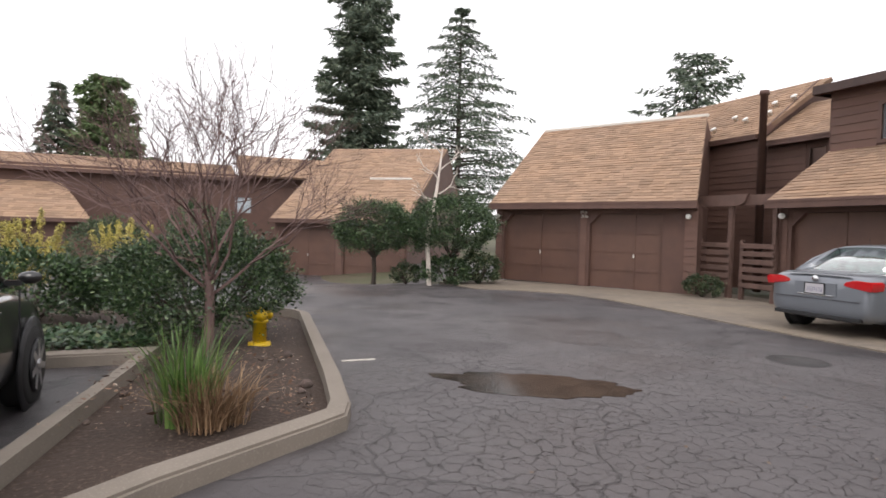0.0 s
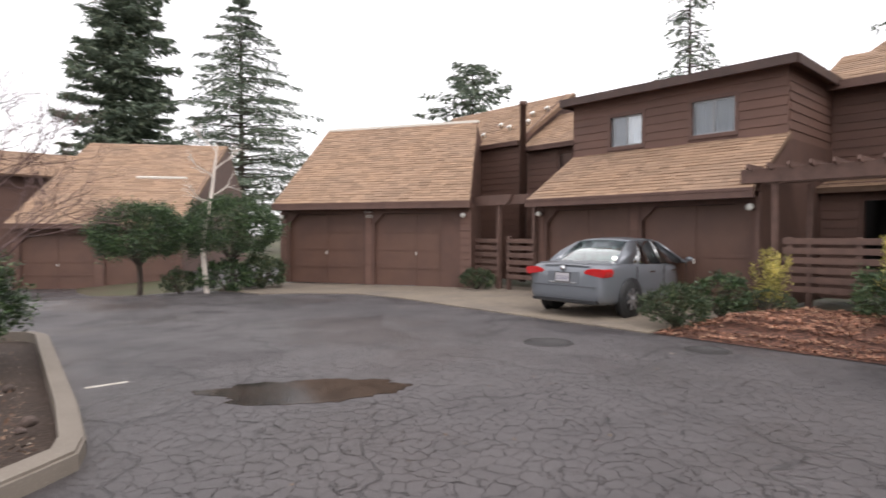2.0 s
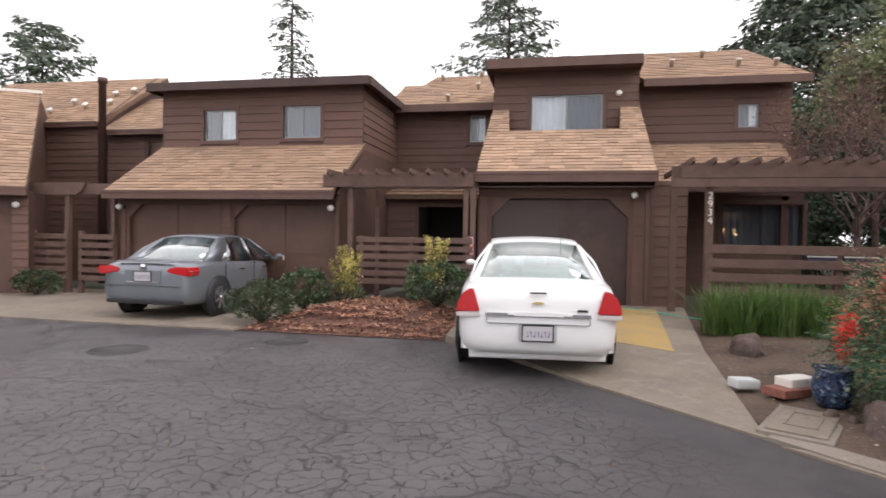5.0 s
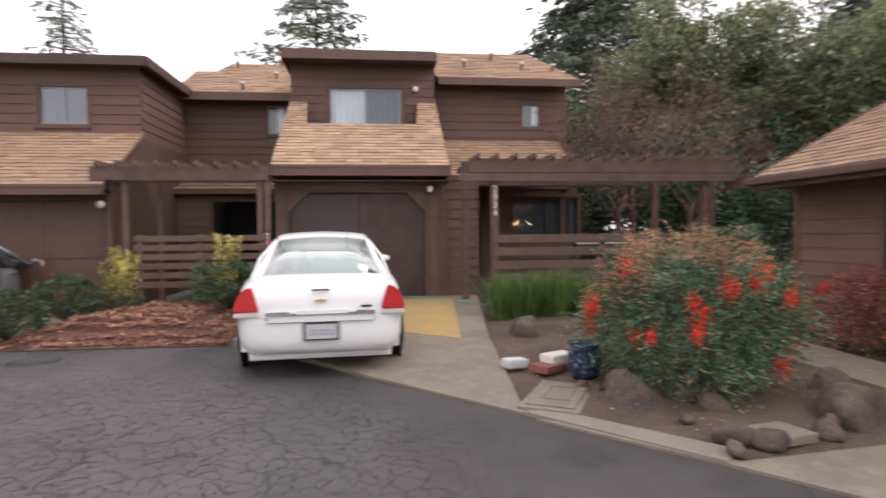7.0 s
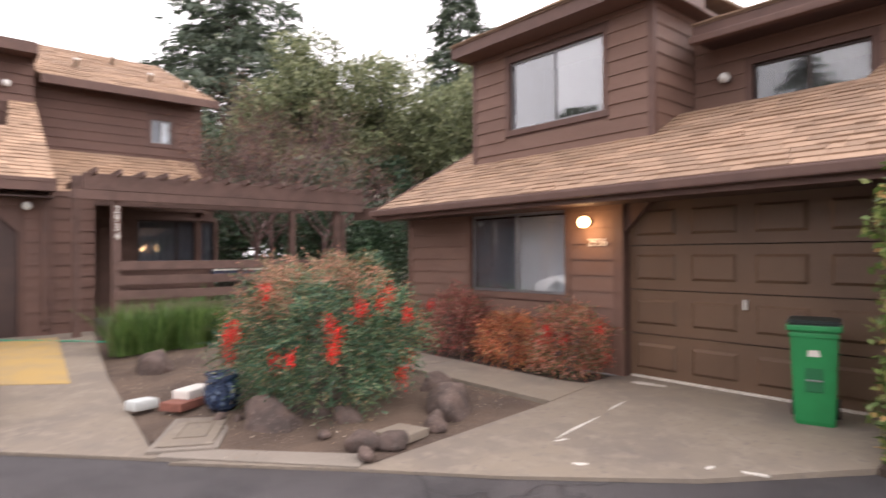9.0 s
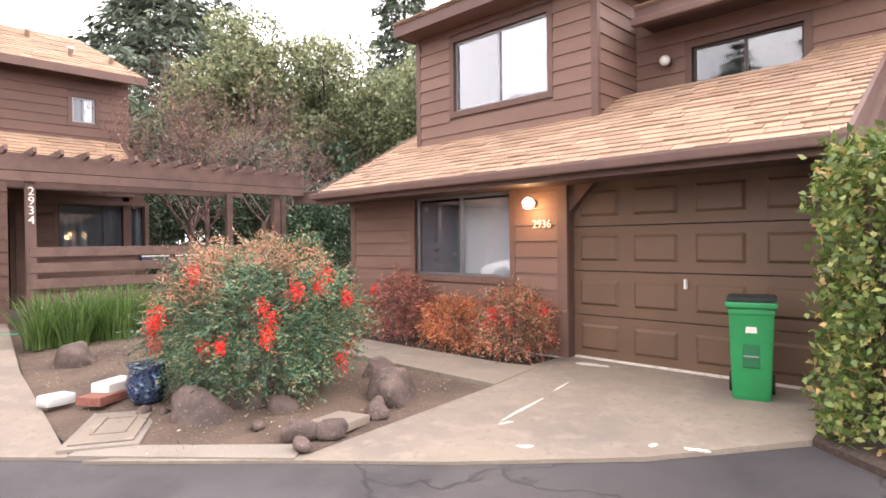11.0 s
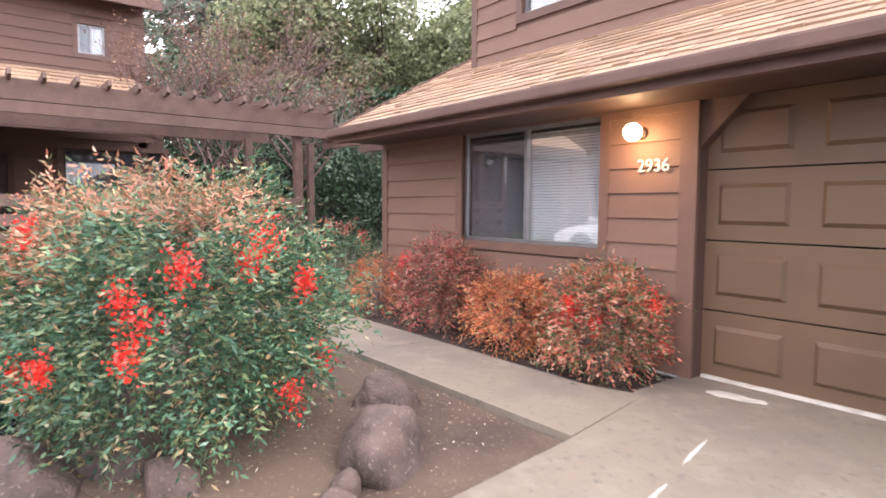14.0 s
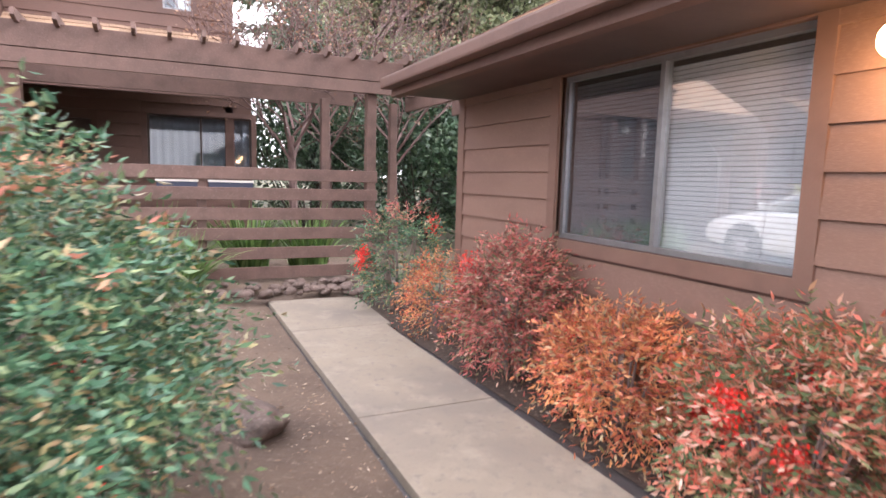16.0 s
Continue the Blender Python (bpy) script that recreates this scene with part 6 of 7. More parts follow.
conifer(45, 21.0, 0, 22.5, 6.0, 106, label="thin ragged cedar behind the roofs", fill=34, needle=0.6, ragged=0.5, tiers=16, start=0.35)
conifer(45, 3.5, 0, 22.0, 10.5, 107, label="broad open cedar behind the roofs", fill=120, needle=0.6, ragged=0.35, tiers=18, start=0.25, droop=0.1)
conifer(38, -15.0, 0, 25, 9.5, 108, label="dense dark cedar behind the roofs", fill=230, needle=0.7, ragged=0.3, tiers=18, start=0.25, droop=0.12)
conifer(33.6, -30.7, 0, 24, 8.0, 109, label="tall dark cedar behind olive trees", fill=170, needle=0.7, ragged=0.3, tiers=18, start=0.2)
conifer(60, -3.0, 0, 17, 2.0, 110, label="slim dark conifer far behind the roofs", fill=40, needle=0.5, tiers=16)


# ---- cars ----
M_WHITEPAINT = mat("white car paint", (0.80, 0.80, 0.79), 0.35, coat=0.6)
M_GREYPAINT = mat("blue grey metallic paint", (0.20, 0.215, 0.24), 0.34, metal=0.4, coat=0.7)
M_BLACKPAINT = mat("black car paint", (0.012, 0.012, 0.013), 0.3, coat=0.8)
M_TYRE = mat("tyre rubber", (0.02, 0.02, 0.02), 0.85)
M_RIM = mat("alloy rim", (0.5, 0.5, 0.52), 0.3, metal=0.85)
M_CHROME = mat("chrome", (0.75, 0.75, 0.76), 0.12, metal=1.0)
M_REDLENS = mat("red lens", (0.52, 0.012, 0.015), 0.12, coat=1.0)
M_CLEARLENS = mat("clear lens", (0.6, 0.55, 0.52), 0.15, coat=1.0)
M_BLACKPLASTIC = mat("black plastic", (0.018, 0.018, 0.02), 0.5)
M_CARGLASS = glass("car glass", (0.30, 0.36, 0.36), 0.22)
M_REARGLASS = glass("pale rear window", (0.66, 0.80, 0.76), 0.22)
M_SEAT = mat("grey car seat", (0.33, 0.37, 0.36), 0.8)
M_SEATDARK = mat("dark car cabin", (0.04, 0.04, 0.045), 0.8)
M_PLATE = mat("licence plate", (0.52, 0.50, 0.52), 0.5)
M_PLATEINK = mat("plate ink", (0.16, 0.16, 0.26), 0.5)


def wheel(car, x, y, r, side, rim_mat=M_RIM):
    w = empty("wheel", pose(x, y, r))
    w.parent = car
    wd = 0.2
    ring = [(r * 0.62, -wd / 2), (r * 0.93, -wd / 2), (r, -wd * 0.32), (r, wd * 0.32), (r * 0.93, wd / 2), (r * 0.62, wd / 2)]
    lathe("tyre", ring, M_TYRE, w, m=pose(0, 0, 0, 90, 0, 0), sides=28)
    lathe("rim", [(0.02, -0.01), (r * 0.6, -0.02), (r * 0.66, 0.02), (r * 0.66, 0.04), (0.02, 0.03)], M_BLACKPLASTIC, w, m=pose(0, side * wd * 0.42, 0, -90 * side, 0, 0), sides=24)
    for k in range(7):
        boxes("spoke", [(-0.028, 0.028, -0.012, 0.012, 0.03, r * 0.62)], rim_mat, w, m=pose(0, side * (wd * 0.5 + 0.012), 0, 0, k * 360 / 7, 0))
    lathe("hub", [(0.055, -0.01), (0.05, 0.02), (0.0, 0.025)], rim_mat, w, m=pose(0, side * (wd * 0.5 + 0.01), 0, -90 * side, 0, 0), sides=12)
    return w


def loft(name, rings, material, parent, label="", close=True, levels=1):
    V, Fc, n = [], [], len(rings[0])
    for r in rings:
        V += r
    for j in range(len(rings) - 1):
        for k in range(n if close else n - 1):
            a, b = j * n + k, j * n + (k + 1) % n
            Fc.append((a, b, b + n, a + n))
    if close:
        Fc += [tuple(range(n))[::-1], tuple(range((len(rings) - 1) * n, len(rings) * n))]
    ob = raw(name, V, Fc, material, parent, label, smooth=True)
    bm = bmesh.new()
    bm.from_mesh(ob.data)
    bmesh.ops.recalc_face_normals(bm, faces=bm.faces[:])
    bm.to_mesh(ob.data)
    bm.free()
    if levels:
        md = ob.modifiers.new("round", "SUBSURF")
        md.levels = md.render_levels = levels
    return ob


def body_ring(x, w, zb, zm, zt, crown=0.02):
    half = [(0.0, zb), (w * 0.7, zb), (w * 0.93, zb + 0.03), (w, zb + 0.14), (w * 1.0, zm), (w * 0.975, zt - 0.07), (w * 0.90, zt - 0.01), (w * 0.6, zt + crown * 0.6), (0.0, zt + crown)]
    return [(x, y, z) for y, z in half] + [(x, -y, z) for y, z in half[-2:0:-1]]


def sedan(m, L, W, H, paint, label, rear, cut=0.0, rear_glass=M_CARGLASS, seats=M_SEATDARK, mirror=True):
    """A four-door car: x runs forward from the rear bumper, z up."""
    c = empty("car", m, label, "car")
    h = W / 2
    s = L / 5.0
    st = [(0.0, 0.80, 0.36, 0.62, 0.86), (0.05, 0.90, 0.27, 0.62, 0.93), (0.22, 0.975, 0.22, 0.66, 0.99), (0.85, 1.0, 0.2, 0.68, 1.02), (1.5, 1.0, 0.19, 0.68, 0.99), (2.6, 1.0, 0.19, 0.66, 0.96), (3.6, 0.99, 0.2, 0.64, 0.93), (4.3, 0.96, 0.2, 0.6, 0.82), (4.8, 0.88, 0.24, 0.5, 0.70), (5.0, 0.72, 0.3, 0.45, 0.58)]
    k = H / 1.48
    rings = [body_ring(x * s, w * h, zb * k, zm * k, zt * k) for x, w, zb, zm, zt in st if x * s <= L - cut]
    loft("body", rings, paint, c)
    # cabin: rear pillars, roof and windscreen
    hb, hr = h * 0.86, h * 0.64
    zb0, zr = 0.98 * k, H
    xr0, xr1, xf1, xf0 = 0.72 * s, 1.62 * s, 2.75 * s, 3.75 * s
    roof = [[(x, y * wv, z + e) for y, e in ((-1, 0), (-0.9, 0.022), (-0.45, 0.042), (0, 0.05), (0.45, 0.042), (0.9, 0.022), (1, 0))] for x, wv, z in ((xr1 - 0.12, hr * 0.985, zr - 0.095), (xr1 + 0.1, hr, zr - 0.06), ((xr1 + xf1) / 2, hr * 1.02, zr - 0.045), (xf1 - 0.1, hr, zr - 0.07), (xf1 + 0.05, hr * 0.985, zr - 0.11))]
    ro = loft("roof", roof, paint, c, close=False)
    md = ro.modifiers.new("thick", "SOLIDIFY")
    md.thickness = 0.03
    zt1 = zr - 0.1

    def strip(name, pts_a, pts_b, mt, th=0.03):
        V = list(pts_a) + list(pts_b)
        n = len(pts_a)
        ob = raw(name, V, [(q, q + 1, n + q + 1, n + q) for q in range(n - 1)], mt, c, smooth=True)
        if th:
            mo = ob.modifiers.new("thick", "SOLIDIFY")
            mo.thickness, mo.offset = th, 0
        return ob

    cols = (-1, -0.6, -0.2, 0.2, 0.6, 1)
    g = strip("rear_window", [(xr0 + 0.05 - 0.07 * (1 - y * y), y * hb * 0.86, zb0 + 0.035) for y in cols], [(xr1 - 0.09 - 0.03 * (1 - y * y), y * hr * 0.93, zt1 + 0.03 * (1 - y * y)) for y in cols], rear_glass, 0.006)
    g.visible_shadow = False
    strip("windscreen", [(xf0 + 0.1 * (1 - y * y), y * hb * 0.9, zb0 - 0.04) for y in cols], [(xf1 + 0.03, y * hr * 0.95, zt1) for y in cols], M_CARGLASS, 0.006)
    for sd in (-1, 1):
        rear_b, rear_t = (xr0 - 0.12, sd * (hb + 0.02), zb0 - 0.03), (xr1 - 0.13, sd * hr, zt1)
        rear_b2, rear_t2 = (xr0 + 0.42 * s, sd * (hb + 0.035), zb0 - 0.03), (xr1 + 0.12 * s, sd * (hr + 0.012), zt1 + 0.01)
        in_b, in_t = (xr0 + 0.05, sd * hb * 0.87, zb0 + 0.02), (xr1 - 0.09, sd * hr * 0.93, zt1 + 0.005)
        strip("rear_pillar", [rear_b, tuple((a + b) / 2 + e for a, b, e in zip(rear_b, rear_t, (-0.0, sd * 0.03, 0.03))), rear_t], [rear_b2, tuple((a + b) / 2 + e for a, b, e in zip(rear_b2, rear_t2, (0.1, sd * 0.03, 0))), rear_t2], paint, 0.025)
        strip("rear_pillar", [in_b, in_t], [rear_b, rear_t], paint, 0.025)
        fb, ft = (xf0 - 0.02, sd * (hb + 0.02), zb0 - 0.05), (xf1, sd * hr, zt1)
        strip("front_pillar", [fb, ft], [(fb[0] - 0.08, fb[1] + sd * 0.01, fb[2]), (ft[0] - 0.07, ft[1] + sd * 0.012, ft[2] + 0.01)], paint, 0.03)
        xm = 2.35 * s
        mb, mt_ = (xm, sd * (hb + 0.04), zb0 - 0.03), (xm - 0.08, sd * (hr + 0.02), zt1 + 0.015)
        a1 = strip("side_window", [rear_b2, mb], [rear_t2, mt_], M_CARGLASS, 0.006)
        a2 = strip("side_window", [(mb[0] + 0.07, mb[1], mb[2]), (fb[0] - 0.1, fb[1], fb[2])], [(mt_[0] + 0.07, mt_[1], mt_[2]), (ft[0] - 0.08, ft[1], ft[2] + 0.005)], M_CARGLASS, 0.006)
        strip("middle_pillar", [(mb[0], mb[1] + sd * 0.004, mb[2]), (mt_[0], mt_[1] + sd * 0.004, mt_[2])], [(mb[0] + 0.075, mb[1] + sd * 0.004, mb[2]), (mt_[0] + 0.075, mt_[1] + sd * 0.004, mt_[2])], M_BLACKPLASTIC, 0.01)
        if mirror:
            bmm = bmesh.new()
            bmesh.ops.create_uvsphere(bmm, u_segments=12, v_segments=8, radius=1, matrix=pose(fb[0] - 0.25, sd * (h + 0.07), zb0 + 0.04) @ Matrix.Diagonal((0.045, 0.08, 0.05, 1)))
            for f in bmm.faces:
                f.smooth = True
            part("mirror", bmm, paint, c)
            boxes("mirror_stalk", [(fb[0] - 0.27, fb[0] - 0.22, min(sd * h * 0.9, sd * (h + 0.02)), max(sd * h * 0.9, sd * (h + 0.02)), zb0 - 0.02, zb0 + 0.02)], paint, c)
        for hx in (1.75 * s, 2.75 * s):
            boxes("door_handle", [(hx, hx + 0.2, sd * h - 0.012, sd * h + 0.028, 0.80 * k, 0.825 * k)], M_CHROME if paint is M_GREYPAINT else paint, c, bevel=0.006)
        r = 0.325
        for wx in (0.98 * s, (3.85 * s)):
            if wx < L - cut - 0.3:
                # flat black disc on the body side for the shade inside the wheel well
                lathe("wheel_arch", [(0.0, 0), (r + 0.07, 0), (r + 0.065, 0.018), (0, 0.018)], M_BLACKPLASTIC, c, m=pose(wx, sd * (h - 0.006), r, -90 * sd, 0, 0), sides=28)
                wheel(c, wx, sd * (h - 0.07), r, sd)
        for dx in (1.22 * s, 2.38 * s, 3.45 * s):
            boxes("door_gap", [(dx, dx + 0.006, sd * h - 0.01, sd * h + 0.002, 0.3 * k, 0.93 * k)], M_BLACKPLASTIC, c)
    boxes("floor", [(0.3, L - cut - 0.3, -h * 0.85, h * 0.85, 0.24, 0.3)], M_BLACKPLASTIC, c)
    for sx, n in ((1.35, 3), (2.45, 2)):
        for q in range(n):
            y = (q - (n - 1) / 2) * (0.42 if n == 3 else 0.7)
            boxes("seat", [(sx * s, sx * s + 0.14, y - 0.2, y + 0.2, 0.7, 1.05)], seats, c, bevel=0.04)
            boxes("headrest", [(sx * s - 0.02, sx * s + 0.1, y - 0.12, y + 0.12, 1.08, 1.24)], seats, c, bevel=0.035)
    boxes("parcel_shelf", [(0.85 * s, 1.4 * s, -h * 0.75, h * 0.75, 0.99 * k, 1.0 * k)], seats, c)
    rear(c, L, h, k)
    return c


def plate(c, z, w=0.31):
    p = boxes("licence_plate", [(-0.022, -0.012, -w / 2, w / 2, z, z + 0.155)], M_PLATE, c, bevel=0.003)
    boxes("plate_frame", [(-0.026, -0.01, -w / 2 - 0.012, w / 2 + 0.012, z - 0.014, z), (-0.026, -0.01, -w / 2 - 0.012, w / 2 + 0.012, z + 0.155, z + 0.169), (-0.026, -0.01, -w / 2 - 0.012, -w / 2, z, z + 0.155), (-0.026, -0.01, w / 2, w / 2 + 0.012, z, z + 0.155)], M_BLACKPLASTIC, c)
    for q in range(7):
        y = w / 2 - 0.035 - q * (w - 0.05) / 7
        boxes("plate_mark", [(-0.0245, -0.022, y - 0.022, y - 0.012, z + 0.035, z + 0.1), (-0.0245, -0.022, y - 0.012, y - 0.002, z + 0.035 + 0.05 * (q % 2), z + 0.05 + 0.05 * (q % 2))], M_PLATEINK, c)


def white_rear(c, L, h, k):
    for sd in (-1, 1):
        prism("tail_light", [(sd * h * 0.69, 0.72), (sd * h * 0.975, 0.72), (sd * h * 0.965, 0.80), (sd * h * 0.92, 0.89), (sd * h * 0.85, 0.95), (sd * h * 0.77, 0.97)], -0.005, 0.24, M_REDLENS, c, "red triangular tail light", axis="x", bevel=0.012)
        prism("reverse_light", [(sd * h * 0.69, 0.665), (sd * h * 0.975, 0.665), (sd * h * 0.975, 0.715), (sd * h * 0.69, 0.715)], -0.004, 0.23, M_CLEARLENS, c, "clear reverse light", axis="x", bevel=0.008)
    boxes("chrome_strip", [(-0.012, 0.03, -h * 0.62, h * 0.62, 0.675, 0.72)], M_CHROME, c, "chrome strip with worn paint", bevel=0.004)
    boxes("worn_paint", [(-0.016, 0.0, -h * 0.30, h * 0.28, 0.685, 0.73), (-0.0155, 0.0, -h * 0.40, h * 0.36, 0.695, 0.722)], M_WHITEPAINT, c, bevel=0.004)
    boxes("boot_handle", [(-0.012, 0.01, -0.09, 0.09, 0.925, 0.942)], M_BLACKPLASTIC, c, bevel=0.003)
    prism("badge", [(-0.07, 0.825), (-0.025, 0.84), (0.025, 0.84), (0.07, 0.825), (0.025, 0.81), (-0.025, 0.81)], -0.014, 0.01, mat("gold badge", (0.55, 0.42, 0.2), 0.4, metal=0.4), c, axis="x")
    boxes("boot_mark", [(-0.012, 0.01, -h * 0.58, -h * 0.46, 0.745, 0.765)], M_BLACKPLASTIC, c)
    boxes("boot_gap", [(-0.010, 0.0, -h * 0.60, h * 0.60, 0.60, 0.606), (-0.01, 0.0, -h * 0.61, -h * 0.605, 0.605, 0.67), (-0.01, 0.0, h * 0.605, h * 0.61, 0.605, 0.67)], M_BLACKPLASTIC, c)
    # a raised grey box: the plate recess has its shade in the colour
    boxes("plate_recess", [(-0.008, 0.01, -0.2, 0.2, 0.42, 0.60)], mat("bumper shade grey", (0.45, 0.45, 0.45), 0.5), c, bevel=0.004)
    plate(c, 0.43)
    bmb = bmesh.new()
    add_box(bmb, -0.05, 0.3, -h * 0.93, h * 0.93, 0.19, 0.57)
    e = [x for x in bmb.edges]
    bmesh.ops.bevel(bmb, geom=e, offset=0.09, segments=4, affect="EDGES")
    for f in bmb.faces:
        f.smooth = True
    b = part("bumper", bmb, M_WHITEPAINT, c)
    for v in b.data.vertices:
        v.co.x += 0.16 * (abs(v.co.y) / h) ** 3 + 0.045
    boxes("aerial", [(1.0, 1.004, -0.302, -0.298, 1.3, 1.62)], M_BLACKPLASTIC, c)


def grey_rear(c, L, h, k):
    for sd in (-1, 1):
        prism("tail_light", [(sd * h * 0.50, 0.80), (sd * h * 0.96, 0.74), (sd * h * 1.0, 0.84), (sd * h * 0.97, 0.89), (sd * h * 0.70, 0.90), (sd * h * 0.52, 0.86)], -0.005, 0.30, M_REDLENS, c, "red wraparound tail light", axis="x", bevel=0.015)
    boxes("plate_recess", [(-0.008, 0.01, -0.34, 0.34, 0.62, 0.83)], M_GREYPAINT, c, bevel=0.004)
    boxes("recess_trim", [(-0.014, 0.0, -0.3, 0.3, 0.615, 0.64)], M_CHROME, c, bevel=0.004)
    plate(c, 0.65)
    boxes("boot_lip", [(0.02, 0.1, -h * 0.6, h * 0.6, 0.965, 0.985)], M_GREYPAINT, c, bevel=0.008)
    lathe("badge", [(0.0, 0), (0.055, 0), (0.05, 0.012), (0.0, 0.014)], M_CHROME, c, m=pose(-0.002, 0, 0.885, 0, -90, 0), sides=16)
    boxes("bumper_line", [(-0.008, 0.02, -h * 0.78, h * 0.78, 0.565, 0.572)], M_BLACKPLASTIC, c)
    boxes("lower_trim", [(0.0, 0.1, -h * 0.8, h * 0.8, 0.27, 0.33)], M_BLACKPLASTIC, c, bevel=0.01)
    boxes("aerial", [(1.3, 1.303, -0.002, 0.002, 1.4, 1.55)], M_BLACKPLASTIC, c)


sedan(pose(6.80, -0.27, 0.0, 0, -1.0, 4.5), 5.0, 1.78, 1.50, M_WHITEPAINT, "white four-door saloon with red tail lights on a concrete driveway", white_rear, rear_glass=M_REARGLASS, seats=M_SEAT)
sedan(pose(9.2, 6.36, 0.035, 0, 0, 0), 4.35, 1.76, 1.46, M_GREYPAINT, "blue-grey four-door saloon parked on a concrete apron", grey_rear, cut=1.15, rear_glass=M_REARGLASS)


def dark_rear(c, L, h, k):
    plate(c, 0.6)


sedan(pose(-2.08, 2.05, 0, 0, 0, 90), 4.6, 1.84, 1.55, M_BLACKPAINT, "black parked car facing the kerbed island", dark_rear)

pk = empty("car", pose(-9.1, 19.2, gz(-6, 19)), "white pickup parked beyond the island", "car")
loft("body", [body_ring(x, w, 0.35, 0.7, zt) for x, w, zt in ((0, 0.85, 1.0), (0.1, 0.93, 1.03), (2.2, 0.95, 1.03), (3.6, 0.95, 1.02), (4.9, 0.9, 0.95), (5.1, 0.75, 0.8))], M_WHITEPAINT, pk)
loft("cab", [[(x, -w, 1.0), (x, -w * 0.82, z), (x, w * 0.82, z), (x, w, 1.0)] for x, w, z in ((1.9, 0.85, 1.1), (2.15, 0.85, 1.5), (3.2, 0.85, 1.52), (3.9, 0.85, 1.08))], M_WHITEPAINT, pk, levels=0)
for sd in (-1, 1):
    boxes("side_window", [(2.3, 2.95, min(sd * 0.745, sd * 0.80), max(sd * 0.745, sd * 0.80), 1.13, 1.42)], M_CARGLASS, pk)
    for wx in (0.9, 4.1):
        wheel(pk, wx, sd * 0.86, 0.36, sd)

# ---- bin, hydrant, garden things ----
M_BINGREEN = mat("green bin plastic", (0.012, 0.25, 0.075), 0.4, [(3, (0.01, 0.2, 0.06), 0.4, 0.7)])
M_BINLID = mat("dark green lid", (0.012, 0.022, 0.02), 0.45)
wb = empty("wheeled_bin", pose(2.45, -6.65, 0.045, 0, 0, 196) @ Matrix.Diagonal((0.86, 0.84, 0.9, 1)), "green plastic wheeled bin with a dark lid before a garage door", "bin")
w2, d2 = 0.205, 0.235
bm = bmesh.new()
rings = []
for z, w, d in ((0.0, 0.165, 0.18), (0.04, 0.175, 0.19), (0.86, w2, d2), (0.92, w2 + 0.005, d2 + 0.005)):
    rings.append([bm.verts.new((x, y, z)) for x, y in ((-w, -d), (w, -d), (w, d), (-w, d))])
for a, b in zip(rings, rings[1:]):
    for k in range(4):
        bm.faces.new((a[k], a[(k + 1) % 4], b[(k + 1) % 4], b[k]))
bm.faces.new(rings[0][::-1])
bm.faces.new(rings[-1])
bmesh.ops.bevel(bm, geom=[e for e in bm.edges if abs(e.verts[0].co.z - e.verts[1].co.z) > 0.03], offset=0.02, segments=2, affect="EDGES")
part("body", bm, M_BINGREEN, wb)
boxes("rim", [(-w2 - 0.03, w2 + 0.03, -d2 - 0.03, d2 + 0.03, 0.90, 0.955)], M_BINGREEN, wb, bevel=0.012)
boxes("rib", [(-w2 - 0.005, w2 + 0.005, -d2 - 0.012, -d2 + 0.02, 0.84, 0.88)], M_BINGREEN, wb, bevel=0.006)
bm = bmesh.new()
add_box(bm, -w2 - 0.025, w2 + 0.025, -d2 - 0.03, d2 + 0.02, 0.957, 1.0)
bmesh.ops.bevel(bm, geom=bm.edges[:], offset=0.018, segments=2, affect="EDGES")
part("lid", bm, M_BINLID, wb, "dark lid")
boxes("lid_handle", [(-w2 - 0.03, w2 + 0.03, d2 + 0.02, d2 + 0.05, 0.93, 0.985)], M_BINLID, wb, bevel=0.008)
# raised box in darker green; the colour gives the recess its shade
boxes("front_recess", [(-0.08, 0.08, -0.218, -0.185, 0.32, 0.56)], mat("recess shade green", (0.008, 0.14, 0.05), 0.5), wb, bevel=0.01)
boxes("front_bar", [(-0.07, 0.07, -0.228, -0.205, 0.425, 0.44)], M_ALU, wb, bevel=0.004)
prism("label", [(-0.055, 0.66), (0.055, 0.66), (0.045, 0.72), (-0.045, 0.72)], -0.230, -0.218, M_NUMBER, wb, axis="y")
for sd in (-1, 1):
    lathe("wheel", [(0.0, 0), (0.1, 0), (0.1, 0.045), (0.0, 0.045)], M_TYRE, wb, m=pose(sd * 0.17 - (0.0 if sd > 0 else 0.045), d2 - 0.02, 0.1, 0, 90, 0), sides=18)

M_HYD = mat("yellow hydrant paint", (0.62, 0.42, 0.01), 0.45, [(14, (0.35, 0.22, 0.03), 0.58, 0.72)])
hy = empty("fire_hydrant", pose(0.78, 7.42, 0.06) @ Matrix.Diagonal((0.85, 0.85, 0.8, 1)), "chipped yellow fire hydrant in bare soil", "fire hydrant")
lathe("base_flange", [(0.16, -0.05), (0.16, 0.03), (0.12, 0.04), (0.10, 0.05)], M_HYD, hy)
lathe("barrel", [(0.10, 0.05), (0.095, 0.33), (0.12, 0.34), (0.12, 0.37), (0.10, 0.38)], M_HYD, hy)
lathe("bonnet", [(0.10, 0.38), (0.11, 0.44), (0.09, 0.50), (0.05, 0.54), (0.02, 0.55), (0.02, 0.585), (0, 0.585)], M_HYD, hy)
for a in (0, 120, 240):
    lathe("outlet", [(0.0, 0), (0.055, 0), (0.055, 0.14), (0.065, 0.14), (0.065, 0.18), (0.02, 0.18), (0.02, 0.2), (0, 0.2)], M_HYD, hy, m=pose(0, 0, 0.44, 90, 0, a), sides=14)
